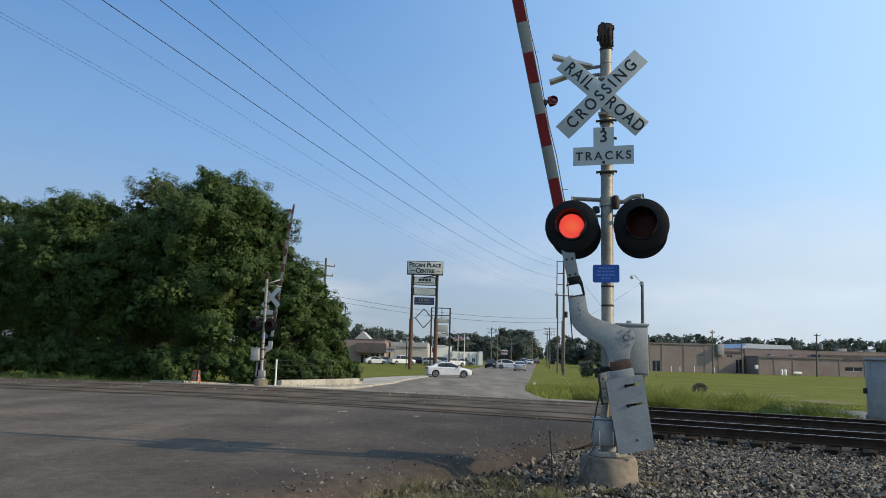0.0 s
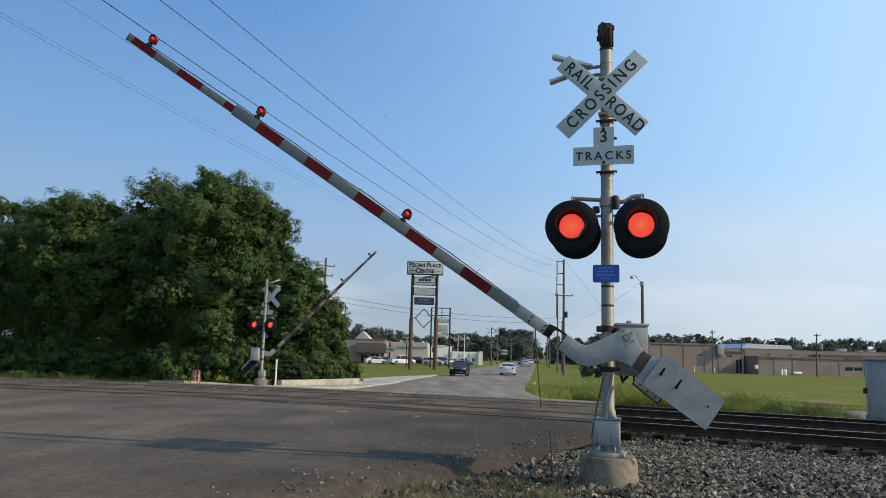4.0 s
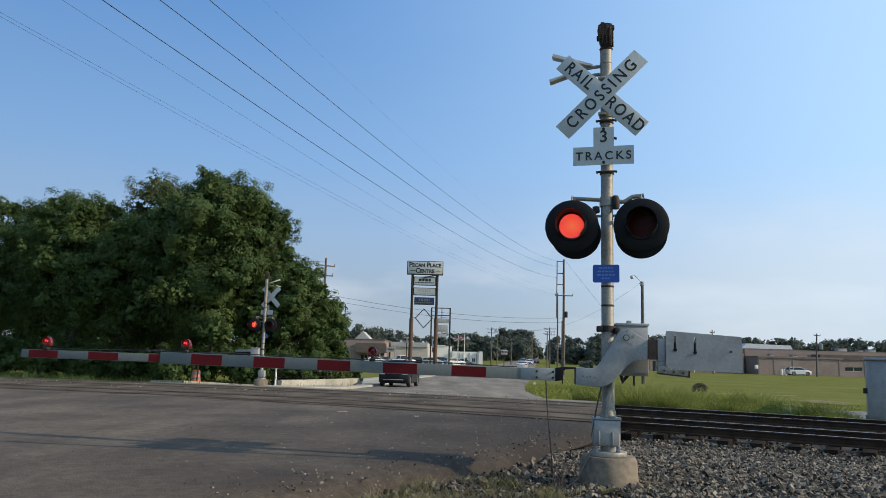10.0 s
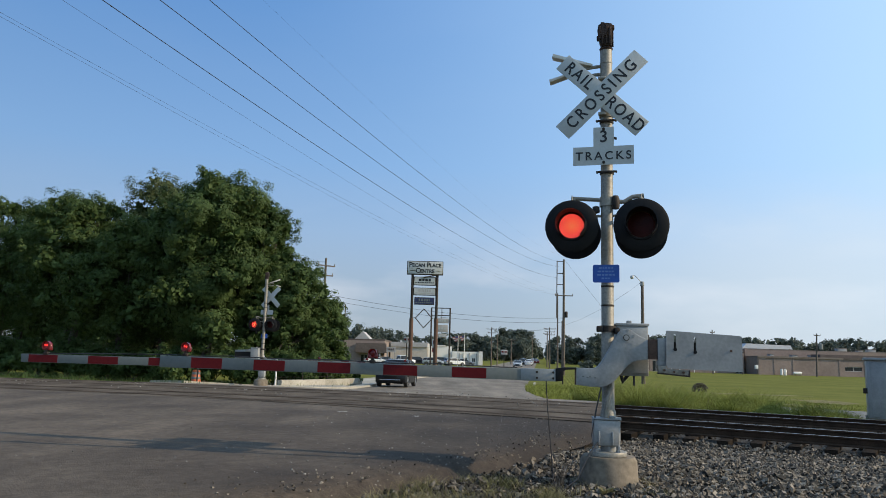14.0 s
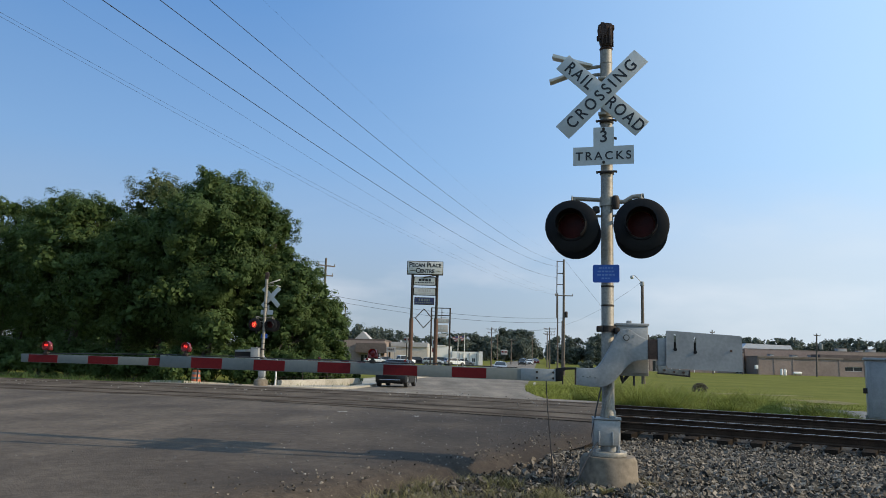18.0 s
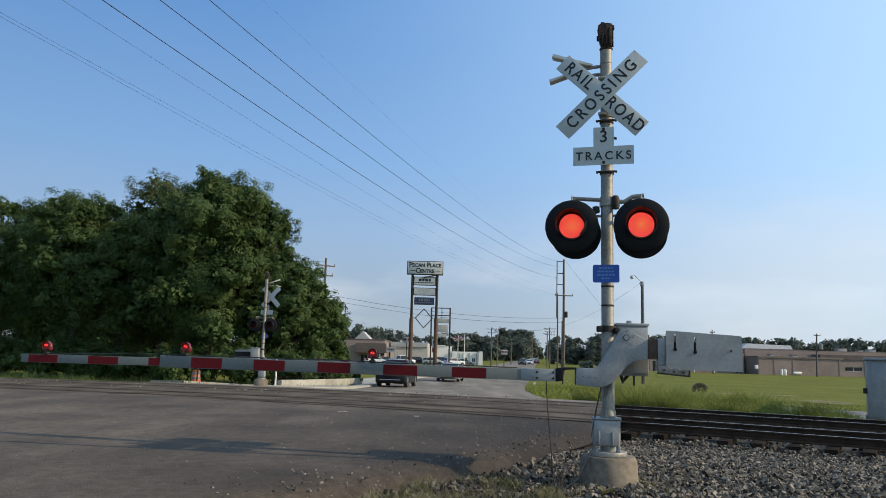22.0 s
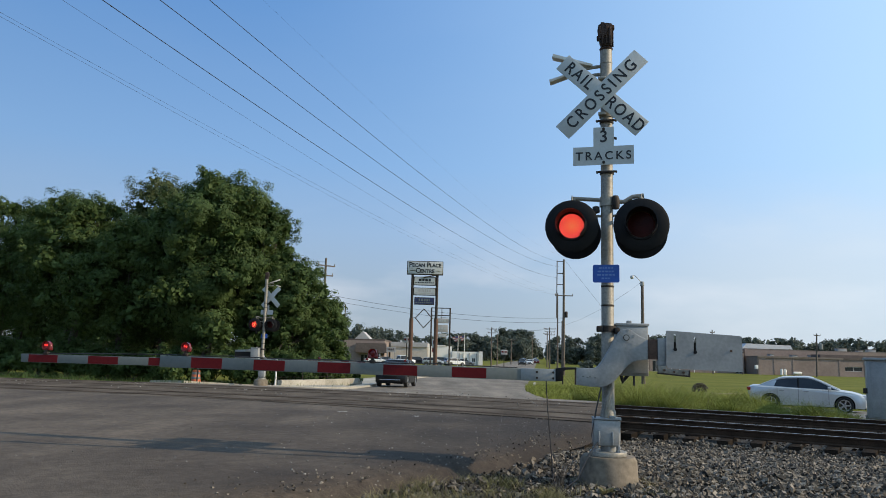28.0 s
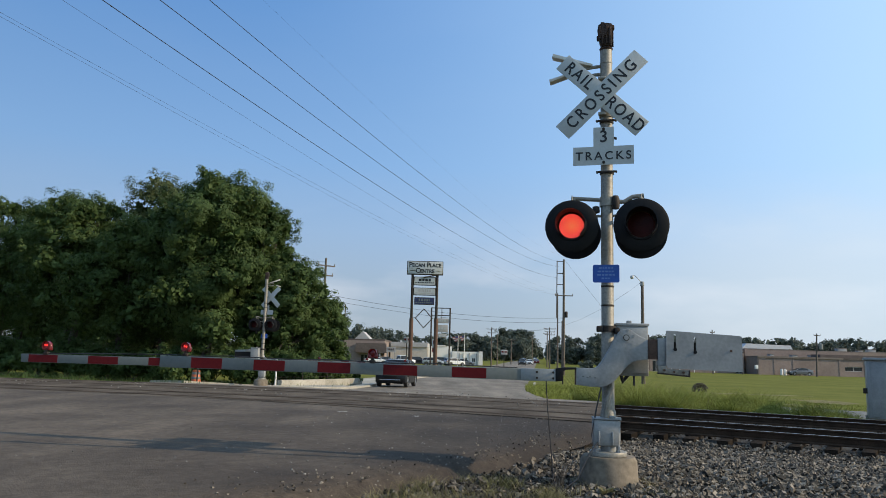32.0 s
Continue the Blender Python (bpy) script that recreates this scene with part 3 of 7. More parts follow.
def led_disc(r, rings, dot, bed=LED_RING, spot=LED_DOT, spots=()):
    """A round lamp module: light-emitting face towards -y, dark lens face towards +y."""
    n = 28
    vv, ff, mats = [(0, -0.006, 0), (0, 0.016, 0)], [], []
    for rr, y in ((r, -0.006), (r, 0.006), (r * 0.6, 0.013)):
        vv += [(rr * math.cos(2 * math.pi * i / n), y, rr * math.sin(2 * math.pi * i / n)) for i in range(n)]
    for i in range(n):
        j = (i + 1) % n
        ff += [(0, 2 + i, 2 + j), (2 + i, 2 + n + i, 2 + n + j, 2 + j), (2 + n + i, 2 + 2 * n + i, 2 + 2 * n + j, 2 + n + j), (1, 2 + 2 * n + j, 2 + 2 * n + i)]
        mats += [0, 1, 1, 1]
    for q in range(rings + 1):
        for c in range(max(1, 6 * q)):
            a, rr = 2 * math.pi * c / max(1, 6 * q), r * 0.94 * q / max(1, rings)
            k = len(vv)
            vv += [(rr * math.cos(a) + dot * math.cos(1.0472 * h), -0.009, rr * math.sin(a) + dot * math.sin(1.0472 * h)) for h in range(6)]
            ff.append(tuple(range(k, k + 6)))
            mats.append(3 if q < rings * 0.2 else (4 if q < rings * 0.65 else 2))
    for x, z, q in spots:
        k = len(vv)
        vv += [(x + q * math.cos(0.5236 * h), -0.009, z + q * math.sin(0.5236 * h)) for h in range(12)]
        ff.append(tuple(range(k, k + 12)))
        mats.append(2)
    me = raw("lens", vv, ff, bed)
    me.materials.append(LENS_RED if spots else LENS_OFF)
    me.materials.append(spot)
    me.materials.append(LED_HOT if spot is LED_DOT else spot)
    me.materials.append(LED_WARM if spot is LED_DOT else spot)
    me.polygons.foreach_set("material_index", mats)
    return me


LENS_MESH = led_disc(0.142, 8, 0.0047)
ARM_LENS_MESH = led_disc(0.036, 0, 0.003, ARM_BED, LED_SMALL, ((-0.014, 0.004, 0.009), (0.012, -0.001, 0.0105)))
background_mesh = Shape().lathe([(0.157, 0.0), (0.157, 0.03), (0.17, 0.03), (0.175, 0.012), (0.285, 0.012), (0.304, 0.0), (0.3, -0.012), (0.17, 0.0)], 48, TO_FRONT).mesh("background", BLACK_PAINT, 50)
visor_mesh = Shape().lathe([(0.165, 0.01), (0.17, 0.24), (0.164, 0.24), (0.159, 0.01)], 30, TO_FRONT, -48, 228).mesh("visor", BLACK_PAINT, 50)
housing_mesh = Shape().lathe([(0.172, 0.0), (0.175, -0.1), (0.16, -0.17), (0.1, -0.2), (0.0, -0.2)], 32, TO_FRONT).mesh("housing", BLACK_PAINT, 50)
ring_mesh = Shape().lathe([(0.147, 0.0), (0.147, 0.022), (0.157, 0.022), (0.157, 0.0)], 32, TO_FRONT).mesh("lens_ring", DARK_IRON, 50)


BOARD = surf("weathered_board", (0.62, 0.58, 0.5), (0.78, 0.74, 0.66), 0.6, 0, 4, 40, 0.05)


def signal_lamp(sig, at):
    lamp = part("signal_lamp", background_mesh, None, sig, "round black flasher background", at)
    part("visor", visor_mesh, None, lamp)
    part("housing", housing_mesh, None, lamp)
    part("lens_ring", ring_mesh, None, lamp, "thin worn rim round the lens")
    return part("lens", LENS_MESH, None, lamp, "round red light-emitting lens", pose(0, -0.002, 0))


def crossing_signal(at, turn, label, lettered=True, cx=-0.05, sign_turn=0.0, drop=0.0):
    """Mast, signs, flashers, gate mechanism and arm. Returns the thing and its moving parts."""
    sig = thing("crossing_signal", at, label, "railroad signal", "crossing signals")
    T = pose(0, 0, 0, 0, 0, turn)
    TS = T @ pose(0, 0, -drop, 0, 0, sign_turn)
    white = ARM_WHITE if lettered else ARM_BACK
    # foot
    base = Shape().lathe([(0.0, -0.12), (0.335, -0.12), (0.325, 0.1), (0.312, 0.3), (0.285, 0.345), (0.0, 0.352)], 32)
    part("concrete_base", base, CONCRETE, sig, "round stained concrete footing")
    sh = Shape().lathe([(0.0, 0.352), (0.205, 0.352), (0.208, 0.385), (0.2, 0.398), (0.0, 0.398)], 28, pose(-0.005, -0.01, 0))
    part("base_flange", sh, POLE_PAINT, sig, "round cast flange on the footing")
    for x in (-0.14, 0.1):
        for y in (-0.13, 0.11):
            part("anchor_bolt", Shape().cyl((x, y, 0.395), (x, y, 0.475), 0.015, n=8).cyl((x, y, 0.4), (x, y, 0.425), 0.029, n=6).cyl((x, y, 0.44), (x, y, 0.462), 0.027, n=6), GREY_WORN, sig)
    part("mast_stub", Shape().lathe([(0.085, 0.395), (0.085, 0.47)], 20), GREY_WORN, sig)
    sh = Shape().box(-0.172, 0.112, -0.15, 0.13, 0.462, 0.745, 0.02)
    for x in (-0.115, 0.035):
        sh.box(x - 0.009, x + 0.009, -0.17, -0.148, 0.475, 0.62, 0.004)
    sh.box(0.1, 0.122, -0.12, 0.1, 0.48, 0.73, 0.006)
    part("junction_box", sh, GREY_PAINT, sig, "square grey cast junction box")
    lid = Shape().box(-0.178, 0.118, -0.158, 0.136, 0.745, 0.764, 0.006).box(0.0, 0.06, -0.15, -0.1, 0.764, 0.79, 0.008).box(0.085, 0.13, -0.14, -0.09, 0.735, 0.775, 0.006)
    part("junction_lid", lid, GREY_WORN, sig)
    # mast
    sh = Shape().lathe([(0.0, 0.75), (0.09, 0.75), (0.085, 0.83), (0.0705, 0.86), (0.0705, 5.12), (0.0, 5.13)], 28)
    part("mast", sh, POLE_PAINT, sig, "weathered aluminium mast")
    for z in (2.02, 2.24, 4.94):
        part("band", Shape().lathe([(0.0706, z - 0.011), (0.0745, z - 0.009), (0.0745, z + 0.009), (0.0706, z + 0.011)], 24), DARK_IRON if z < 3 else POLE_PAINT, sig)
    sh = Shape().tube([(-0.03, -0.09, 0.77), (-0.02, -0.1, 0.95), (0.03, -0.095, 1.1), (0.04, -0.06, 1.25)], 0.028, 8)
    part("conduit", sh, POLE_PAINT, sig, "flexible conduit strapped to the mast")
    sh = Shape().tube([(-0.13, -0.16, 0.5), (-0.24, -0.25, 0.36), (-0.36, -0.32, 0.12), (-0.5, -0.4, 0.03)], 0.009, 6).tube([(-0.06, -0.08, 1.2), (-0.14, -0.1, 0.85), (-0.2, -0.18, 0.55)], 0.008, 6)
    part("ground_wire", sh, CABLE, sig)
    # bell on the mast top
    bell = Shape().prism([(-0.052, 5.135), (0.07, 5.135), (0.078, 5.41), (0.03, 5.425), (-0.05, 5.43), (-0.088, 5.405), (-0.1, 5.33), (-0.078, 5.2)], -0.085, 0.075, 0.012)
    bell.lathe([(0.072, 5.1), (0.082, 5.12), (0.062, 5.15), (0, 5.15)], 20)
    for i in range(5):
        bell.box(0.06, 0.088, -0.075, 0.065, 5.17 + i * 0.05, 5.195 + i * 0.05, 0.005)
    bell.cyl((-0.03, -0.1, 5.3), (-0.03, -0.084, 5.3), 0.05, n=14).box(-0.03, 0.03, -0.04, 0.04, 5.425, 5.445, 0.006)
    for i, (x, z0, z1) in enumerate(((-0.07, 5.22, 5.38), (-0.035, 5.15, 5.26), (0.01, 5.16, 5.4), (0.05, 5.15, 5.36))):
        bell.box(x - 0.011, x + 0.011, -0.1 - 0.006 * (i % 2), -0.08, z0, z1, 0.004)
    bell.box(-0.11, -0.075, -0.05, 0.03, 5.24, 5.28, 0.006).box(0.07, 0.1, -0.05, 0.02, 5.36, 5.405, 0.008).box(-0.06, -0.015, -0.05, 0.03, 5.425, 5.455, 0.008)
    part("bell", bell, BELL_RUST, sig, "dark weathered bell housing", T)
    # crossbuck
    for word, ang, y in (("RAIL ROAD", -1, -0.132), ("CROSSING", 1, -0.142)):
        m = TS @ pose(cx, y, 4.505) @ Matrix.Rotation(radians(-44.0 * ang if ang > 0 else 44.0), 4, "Y")
        blade = part("crossbuck_blade", Shape().box(-0.638, 0.638, -0.003, 0.003, -0.112, 0.112, 0.002), SIGN_WHITE, sig, "flat white reflective blade with black lettering", m)
        if lettered:
            if word == "CROSSING":
                part("lettering", lettering(word, 0.168, SIGN_BLACK, 0.0022, 1.42, tall=1.2), None, blade, "black letters", pose(0, -0.005, 0))
            else:
                for w, x in (("RAIL", -0.36), ("ROAD", 0.37)):
                    part("lettering", lettering(w, 0.168, SIGN_BLACK, 0.0022, 1.24, tall=1.2), None, blade, "black letters", pose(x, -0.005, 0))
    for z in (4.28, 4.72):
        part("bracket", Shape().lathe([(0.071, z - 0.02), (0.085, z - 0.02), (0.085, z + 0.02), (0.071, z + 0.02)], 20).box(-0.09, 0.0, -0.13, -0.06, z - 0.016, z + 0.016, 0.004), POLE_PAINT, sig, at=T)
    # plate with the number of tracks
    plate = part("tracks_plate", Shape().prism([(-0.384, 3.66), (0.313, 3.66), (0.313, 3.882), (0.088, 3.882), (0.088, 4.115), (-0.148, 4.115), (-0.148, 3.882), (-0.384, 3.882)], -0.108, -0.102), SIGN_WHITE, sig, "white plate that counts three tracks", TS)
    if lettered:
        part("lettering", lettering("TRACKS", 0.138, SIGN_BLACK, 0.002, 1.38), None, plate, "black letters", pose(-0.035, -0.110, 3.765))
        part("lettering", lettering("3", 0.2, SIGN_BLACK, 0.003), None, plate, "black numeral", pose(-0.03, -0.110, 3.995))
    for z in (3.69, 4.09):
        part("bolt", Shape().cyl((-0.03, -0.118, z), (-0.03, -0.1, z), 0.018, n=8), DARK_IRON, sig, at=TS)
    for z in (3.58, 3.98, 4.2):
        sh = Shape().lathe([(0.071, z - 0.014), (0.082, z - 0.014), (0.082, z + 0.014), (0.071, z + 0.014)], 20)
        sh.box(-0.1, 0.1, -0.1, -0.075, z - 0.012, z + 0.012, 0.003).cyl((-0.11, -0.1, z), (-0.11, -0.05, z), 0.012, n=6).cyl((0.11, -0.1, z), (0.11, -0.05, z), 0.012, n=6)
        part("clamp", sh, DARK_IRON, sig, "dark sign clamp", TS)
    # two boards seen edge-on behind the crossbuck
    bd = Shape().tube([(-0.07, 0.0, 4.91), (-0.34, 0.03, 4.90)], 0.022, 8).tube([(-0.07, 0.0, 4.81), (-0.36, 0.03, 4.80)], 0.022, 8)
    part("side_arm", bd, POLE_PAINT, sig, "short twin pipe arm", T)
    for p in (((-0.64, 5.09), (-0.17, 4.92)), ((-0.68, 4.76), (-0.47, 4.815))):
        (xa, za), (xb, zb) = p
        L, a = math.hypot(xb - xa, zb - za), math.degrees(math.atan2(zb - za, xb - xa))
        part("side_board", Shape().prism([(-L / 2, -0.03 * (0.4 + L)), (-L / 2, 0.018), (L / 2, 0.022), (L / 2, -0.006)], -0.06, 0.06, 0.004), BOARD, sig, "weathered off-white board", T @ pose((xa + xb) / 2, 0.03, (za + zb) / 2, 0, -a, 0))
    # flashers
    arm = Shape().tube([(-0.4, 0, 3.29), (-0.07, 0, 3.262)], 0.024, 10).tube([(0.1, 0, 3.235), (0.2, 0, 3.235), (0.29, 0, 3.29), (0.42, 0, 3.302)], 0.026, 10).lathe([(0.0708, 3.18), (0.086, 3.18), (0.086, 3.29), (0.0708, 3.29)], 20)
    arm.tube([(-0.25, 0, 3.07), (-0.06, 0, 3.07)], 0.016, 8).tube([(0.25, 0, 3.07), (0.06, 0, 3.07)], 0.016, 8)
    cast = Shape().lathe([(0.0, 0.085), (0.032, 0.08), (0.045, 0.045), (0.048, -0.04), (0.04, -0.075), (0.0, -0.085)], 16, T @ pose(0.1, -0.06, 3.215))
    part("cable_entry", Shape().lathe([(0.0, 0.05), (0.04, 0.035), (0.045, -0.03), (0.0, -0.05)], 12, T @ pose(-0.125, -0.03, 3.14)), DARK_IRON, sig)
    part("junction_casting", cast, DARK_IRON, sig, "dark round cable junction on the mast")
    for x in (-0.384, 0.384):
        arm.cyl((x, 0, 3.1), (x, 0, 3.3), 0.03, n=10).tube([(x, -0.24, 3.16), (x, 0.24, 3.16)], 0.022, 8).cyl((x, -0.25, 3.13), (x, -0.25, 3.27), 0.018, 0.006, n=6).cyl((x, 0.25, 3.1), (x, 0.25, 3.22), 0.018, 0.006, n=6)
    part("crossarm", arm, POLE_PAINT, sig, "grey pipe crossarm that holds four flashers", T)
    front, rear = [], []
    for x in (-0.384, 0.384):
        front.append(signal_lamp(sig, T @ pose(x, -0.29, 2.905)))
        rear.append(signal_lamp(sig, T @ pose(x, 0.29, 2.905, 0, 0, 180)))
    # blue notice with unreadable print
    plate = part("notice_plate", Shape().prism([(s * 0.128 + 0.022 * math.cos(radians(a)), 2.3825 + q * 0.081 + 0.022 * math.sin(radians(a))) for s, q, a0 in ((1, -1, 270), (1, 1, 0), (-1, 1, 90), (-1, -1, 180)) for a in (a0, a0 + 30, a0 + 60, a0 + 90)], -0.085, -0.08), SIGN_BLUE, sig, "small blue notice with faint print", T @ pose(-0.012, 0, 0))
    for j, w in enumerate((0.16, 0.19, 0.2, 0.1)):
        word_bars(plate, BLUE_TEXT, -w / 2, w / 2, 2.447 - j * 0.04, 0.017, -0.0855, 0.1)
    # gate mechanism
    sh = Shape().box(0.10, 0.455, 0.02, 0.40, 1.23, 1.80, 0.012).box(0.09, 0.465, 0.0, 0.42, 1.795, 1.825, 0.008).box(0.11, 0.445, -0.012, 0.03, 1.26, 1.77, 0.006)
    sh.box(0.23, 0.28, 0.1, 0.2, 1.82, 1.86, 0.006)
    mech = part("gate_mechanism", sh, GREY_PAINT, sig, "grey steel gate machine box")
    part("hinge", Shape().cyl((0.455, 0.05, 1.3), (0.455, 0.05, 1.7), 0.014, n=8), DARK_IRON, mech)
    sh = Shape().lathe([(0.0708, 1.72), (0.088, 1.72), (0.088, 1.79), (0.0708, 1.79)], 20).box(-0.13, -0.06, -0.075, -0.02, 1.715, 1.785, 0.012).box(0.07, 0.13, -0.09, 0.02, 1.7, 1.77, 0.012).cyl((-0.105, -0.1, 1.75), (-0.105, 0.04, 1.75), 0.014, n=6)
    part("mast_clamp", sh, DARK_IRON, sig, "dark bolted clamp")
    sh = Shape().lathe([(0.0708, 1.27), (0.088, 1.27), (0.088, 1.33), (0.0708, 1.33)], 20).box(-0.1, 0.13, -0.1, -0.07, 1.28, 1.32, 0.006)
    part("mast_clamp", sh, DARK_IRON, sig, "dark bolted clamp")
    part("cable_tail", Shape().tube([(0.15, 0.1, 1.25), (0.18, 0.1, 1.15), (0.2, 0.08, 1.2), (0.23, 0.1, 1.23)], 0.02, 8).tube([(0.3, 0.1, 1.25), (0.3, 0.1, 1.12)], 0.012, 6), CABLE, sig)
    part("shaft", Shape().cyl((0.181, -0.24, 1.654), (0.181, 0.05, 1.654), 0.035, n=14), DARK_IRON, sig)
    # the arm: casting, weights, boom, lamps
    poly = [(-0.545, -0.345), (-0.557, -0.532), (-0.40, -0.548), (-0.267, -0.553), (-0.19, -0.52), (-0.114, -0.462), (-0.04, -0.37), (0.022, -0.3), (0.06, -0.272), (0.12, -0.25), (0.23, -0.237), (0.233, -0.014), (0.16, 0.01),
            (0.1, 0.05), (0.06, 0.082), (0.01, 0.098), (-0.05, 0.086), (-0.1, 0.03), (-0.18, -0.12), (-0.26, -0.26), (-0.31, -0.325), (-0.36, -0.35)]
    gate = part("gate_arm", Shape().prism(poly, -0.028, 0.09, 0.008), GREY_WORN, sig, "grey S-shaped casting that carries the striped arm", pose(0.181, -0.2, 1.654))
    sh = Shape().cyl((0, -0.034, 0), (0, -0.027, 0), 0.052, n=20).cyl((0, -0.044, 0), (0, -0.034, 0), 0.026, n=12)
    for i in range(6):
        a = i * math.pi / 3 + 0.3
        sh.cyl((0.085 * math.cos(a), -0.035, 0.085 * math.sin(a) - 0.005), (0.085 * math.cos(a), -0.027, 0.085 * math.sin(a) - 0.005), 0.016, n=6)
    part("hub_bolts", sh, GREY_PAINT, gate)
    sh = Shape()
    for i, x in enumerate((-0.48, -0.435, -0.405, -0.35)):
        sh.box(x, x + 0.022, -0.032, -0.027, -0.445 - 0.01 * (i % 2), -0.43 - 0.01 * (i % 2), 0.001)
    part("cast_marks", sh, ARM_WHITE, gate)
    part("weight_block", Shape().box(0.235, 0.335, -0.035, 0.035, -0.232, -0.012, 0.004), RUST, gate, "rust-brown shim weights")
    part("weight_bracket", Shape().box(0.335, 0.43, -0.05, 0.03, -0.25, 0.0, 0.004).box(0.33, 0.42, -0.045, 0.03, -0.3, -0.25, 0.004), GREY_WORN, gate)
    hi, lo = (lambda x: 0.087 - 0.058 * (x - 0.424)), (lambda x: -0.325 - 0.0244 * (x - 0.44))
    sh = Shape().prism([(0.418, -0.29), (0.424, 0.075), (0.432, 0.085), (0.502, hi(0.502)), (0.502, lo(0.502)), (0.44, -0.325)], -0.075, -0.045)
    for x0, x1, cut in ((0.502, 0.528, (-0.125, 0.045)), (0.528, 0.712, None), (0.712, 0.738, (-0.15, 0.02))):
        if cut:
            sh.prism([(x0, cut[1]), (x0, hi(x0)), (x1, hi(x1)), (x1, cut[1])], -0.075, -0.045).prism([(x0, lo(x0)), (x0, cut[0]), (x1, cut[0]), (x1, lo(x1))], -0.075, -0.045)
        else:
            sh.prism([(x0, lo(x0)), (x0, hi(x0)), (x1, hi(x1)), (x1, lo(x1))], -0.075, -0.045)
    sh.prism([(0.738, lo(0.738)), (0.738, hi(0.738)), (1.195, 0.043), (1.215, 0.035), (1.219, -0.344)], -0.075, -0.045)
    part("counterweight", sh, GREY_WORN, gate, "broad grey counterweight plate with two slots")
    for x, z in ((0.515, -0.118), (0.725, -0.142)):
        part("slot_bolt", Shape().cyl((x, -0.084, z), (x, -0.07, z), 0.02, n=8), BLACK_PAINT, gate)
    part("slot_bolt", Shape().cyl((1.1, -0.082, -0.12), (1.1, -0.07, -0.12), 0.014, n=8), RUST, gate)
    part("lower_weight", Shape().prism([(0.335, -0.3), (0.42, -0.3), (0.43, -0.33), (0.655, -0.34), (0.655, -0.4), (0.34, -0.375)], -0.06, 0.02, 0.004), POLE_PAINT, gate, "small chalky lower weight with rusty bolts")
    for x, z in ((0.4, -0.345), (0.5, -0.36), (0.6, -0.365)):
        part("weight_bolt", Shape().cyl((x, -0.075, z), (x, -0.058, z), 0.013, n=8), RUST, gate)
    part("lower_strap", Shape().prism([(0.33, -0.372), (0.65, -0.396), (0.66, -0.34), (0.672, -0.34), (0.672, -0.415), (0.33, -0.388)], -0.064, 0.024), DARK_IRON, gate)
    part("counterweight_back", Shape().prism([(0.44, -0.28), (0.44, -0.03), (1.18, -0.05), (1.18, -0.31)], 0.03, 0.05), BLACK_PAINT, gate)
    sh = Shape().prism([(-0.775, -0.36), (-0.775, -0.505), (-0.70, -0.495), (-0.70, -0.395), (-0.66, -0.372), (-0.55, -0.365), (-0.55, -0.345), (-0.69, -0.345)], -0.034, 0.034, 0.003).box(-0.70, -0.688, -0.03, 0.03, -0.53, -0.37)
    part("arm_hinge", sh, BLACK_PAINT, gate, "dark breakaway hinge bracket")
    part("arm_end_plate", Shape().box(-0.562, -0.548, -0.03, 0.03, -0.53, -0.35), DARK_IRON, gate)
    part("arm_sleeve", Shape().box(-1.16, -0.765, -0.03, 0.03, -0.503, -0.368, 0.004), ARM_ALU, gate, "bare aluminium arm sleeve")
    for x in (-0.98, -0.80):
        for z in (-0.405, -0.47):
            part("bolt", Shape().cyl((x, -0.042, z), (x, 0.04, z), 0.013, n=8), DARK_IRON, gate)
    boom = part("arm_boom", Shape().prism([(-1.15, -0.372), (-1.15, -0.5), (-5.47, -0.476), (-5.47, -0.337)], -0.024, 0.024, 0.004), white, gate, "white reflective gate arm")
    part("arm_tip", Shape().prism([(-5.3, -0.365), (-5.3, -0.462), (-7.29, -0.464), (-7.295, -0.362)], -0.018, 0.018, 0.003), white, gate, "slimmer white arm extension")
    for a, b in ((-1.547, -1.94), (-2.338, -2.735), (-3.123, -3.516), (-3.913, -4.294), (-4.687, -5.072), (-5.474, -5.617), (-6.011, -6.402), (-6.805, -7.19)):
        if a > -5.4:
            f = lambda x: (-0.5 + 0.024 * (x + 1.15) / -4.32 + 0.006, -0.372 + 0.035 * (x + 1.15) / -4.32 - 0.01)
            (l0, h0), (l1, h1) = f(a), f(b)
            sh = Shape().prism([(a, h0), (a, l0), (b, l1), (b, h1)], -0.0262, 0.0262)
        else:
            sh = Shape().box(b, a, -0.0202, 0.0202, -0.459, -0.368)
        part("red_stripe", sh, ARM_RED if lettered else ARM_BACK_RED, gate, "red reflective stripe")
    part("arm_cable", Shape().tube([(-1.2, 0.0, -0.362)] + [(-1.4 - 0.4 * i, 0.01 * (i % 2), -0.362 + 0.03 * min(i, 10) / 10.0 + 0.008 * (i % 3)) for i in range(11)] + [(-6.97, 0.0, -0.35)], 0.006, 5), CABLE, gate)
    for x in (-3.52, -1.8):
        part("cable_tie", Shape().cyl((x, 0, -0.36), (x + 0.02, 0, -0.29), 0.003, n=4), CABLE, gate)
    lamps = []
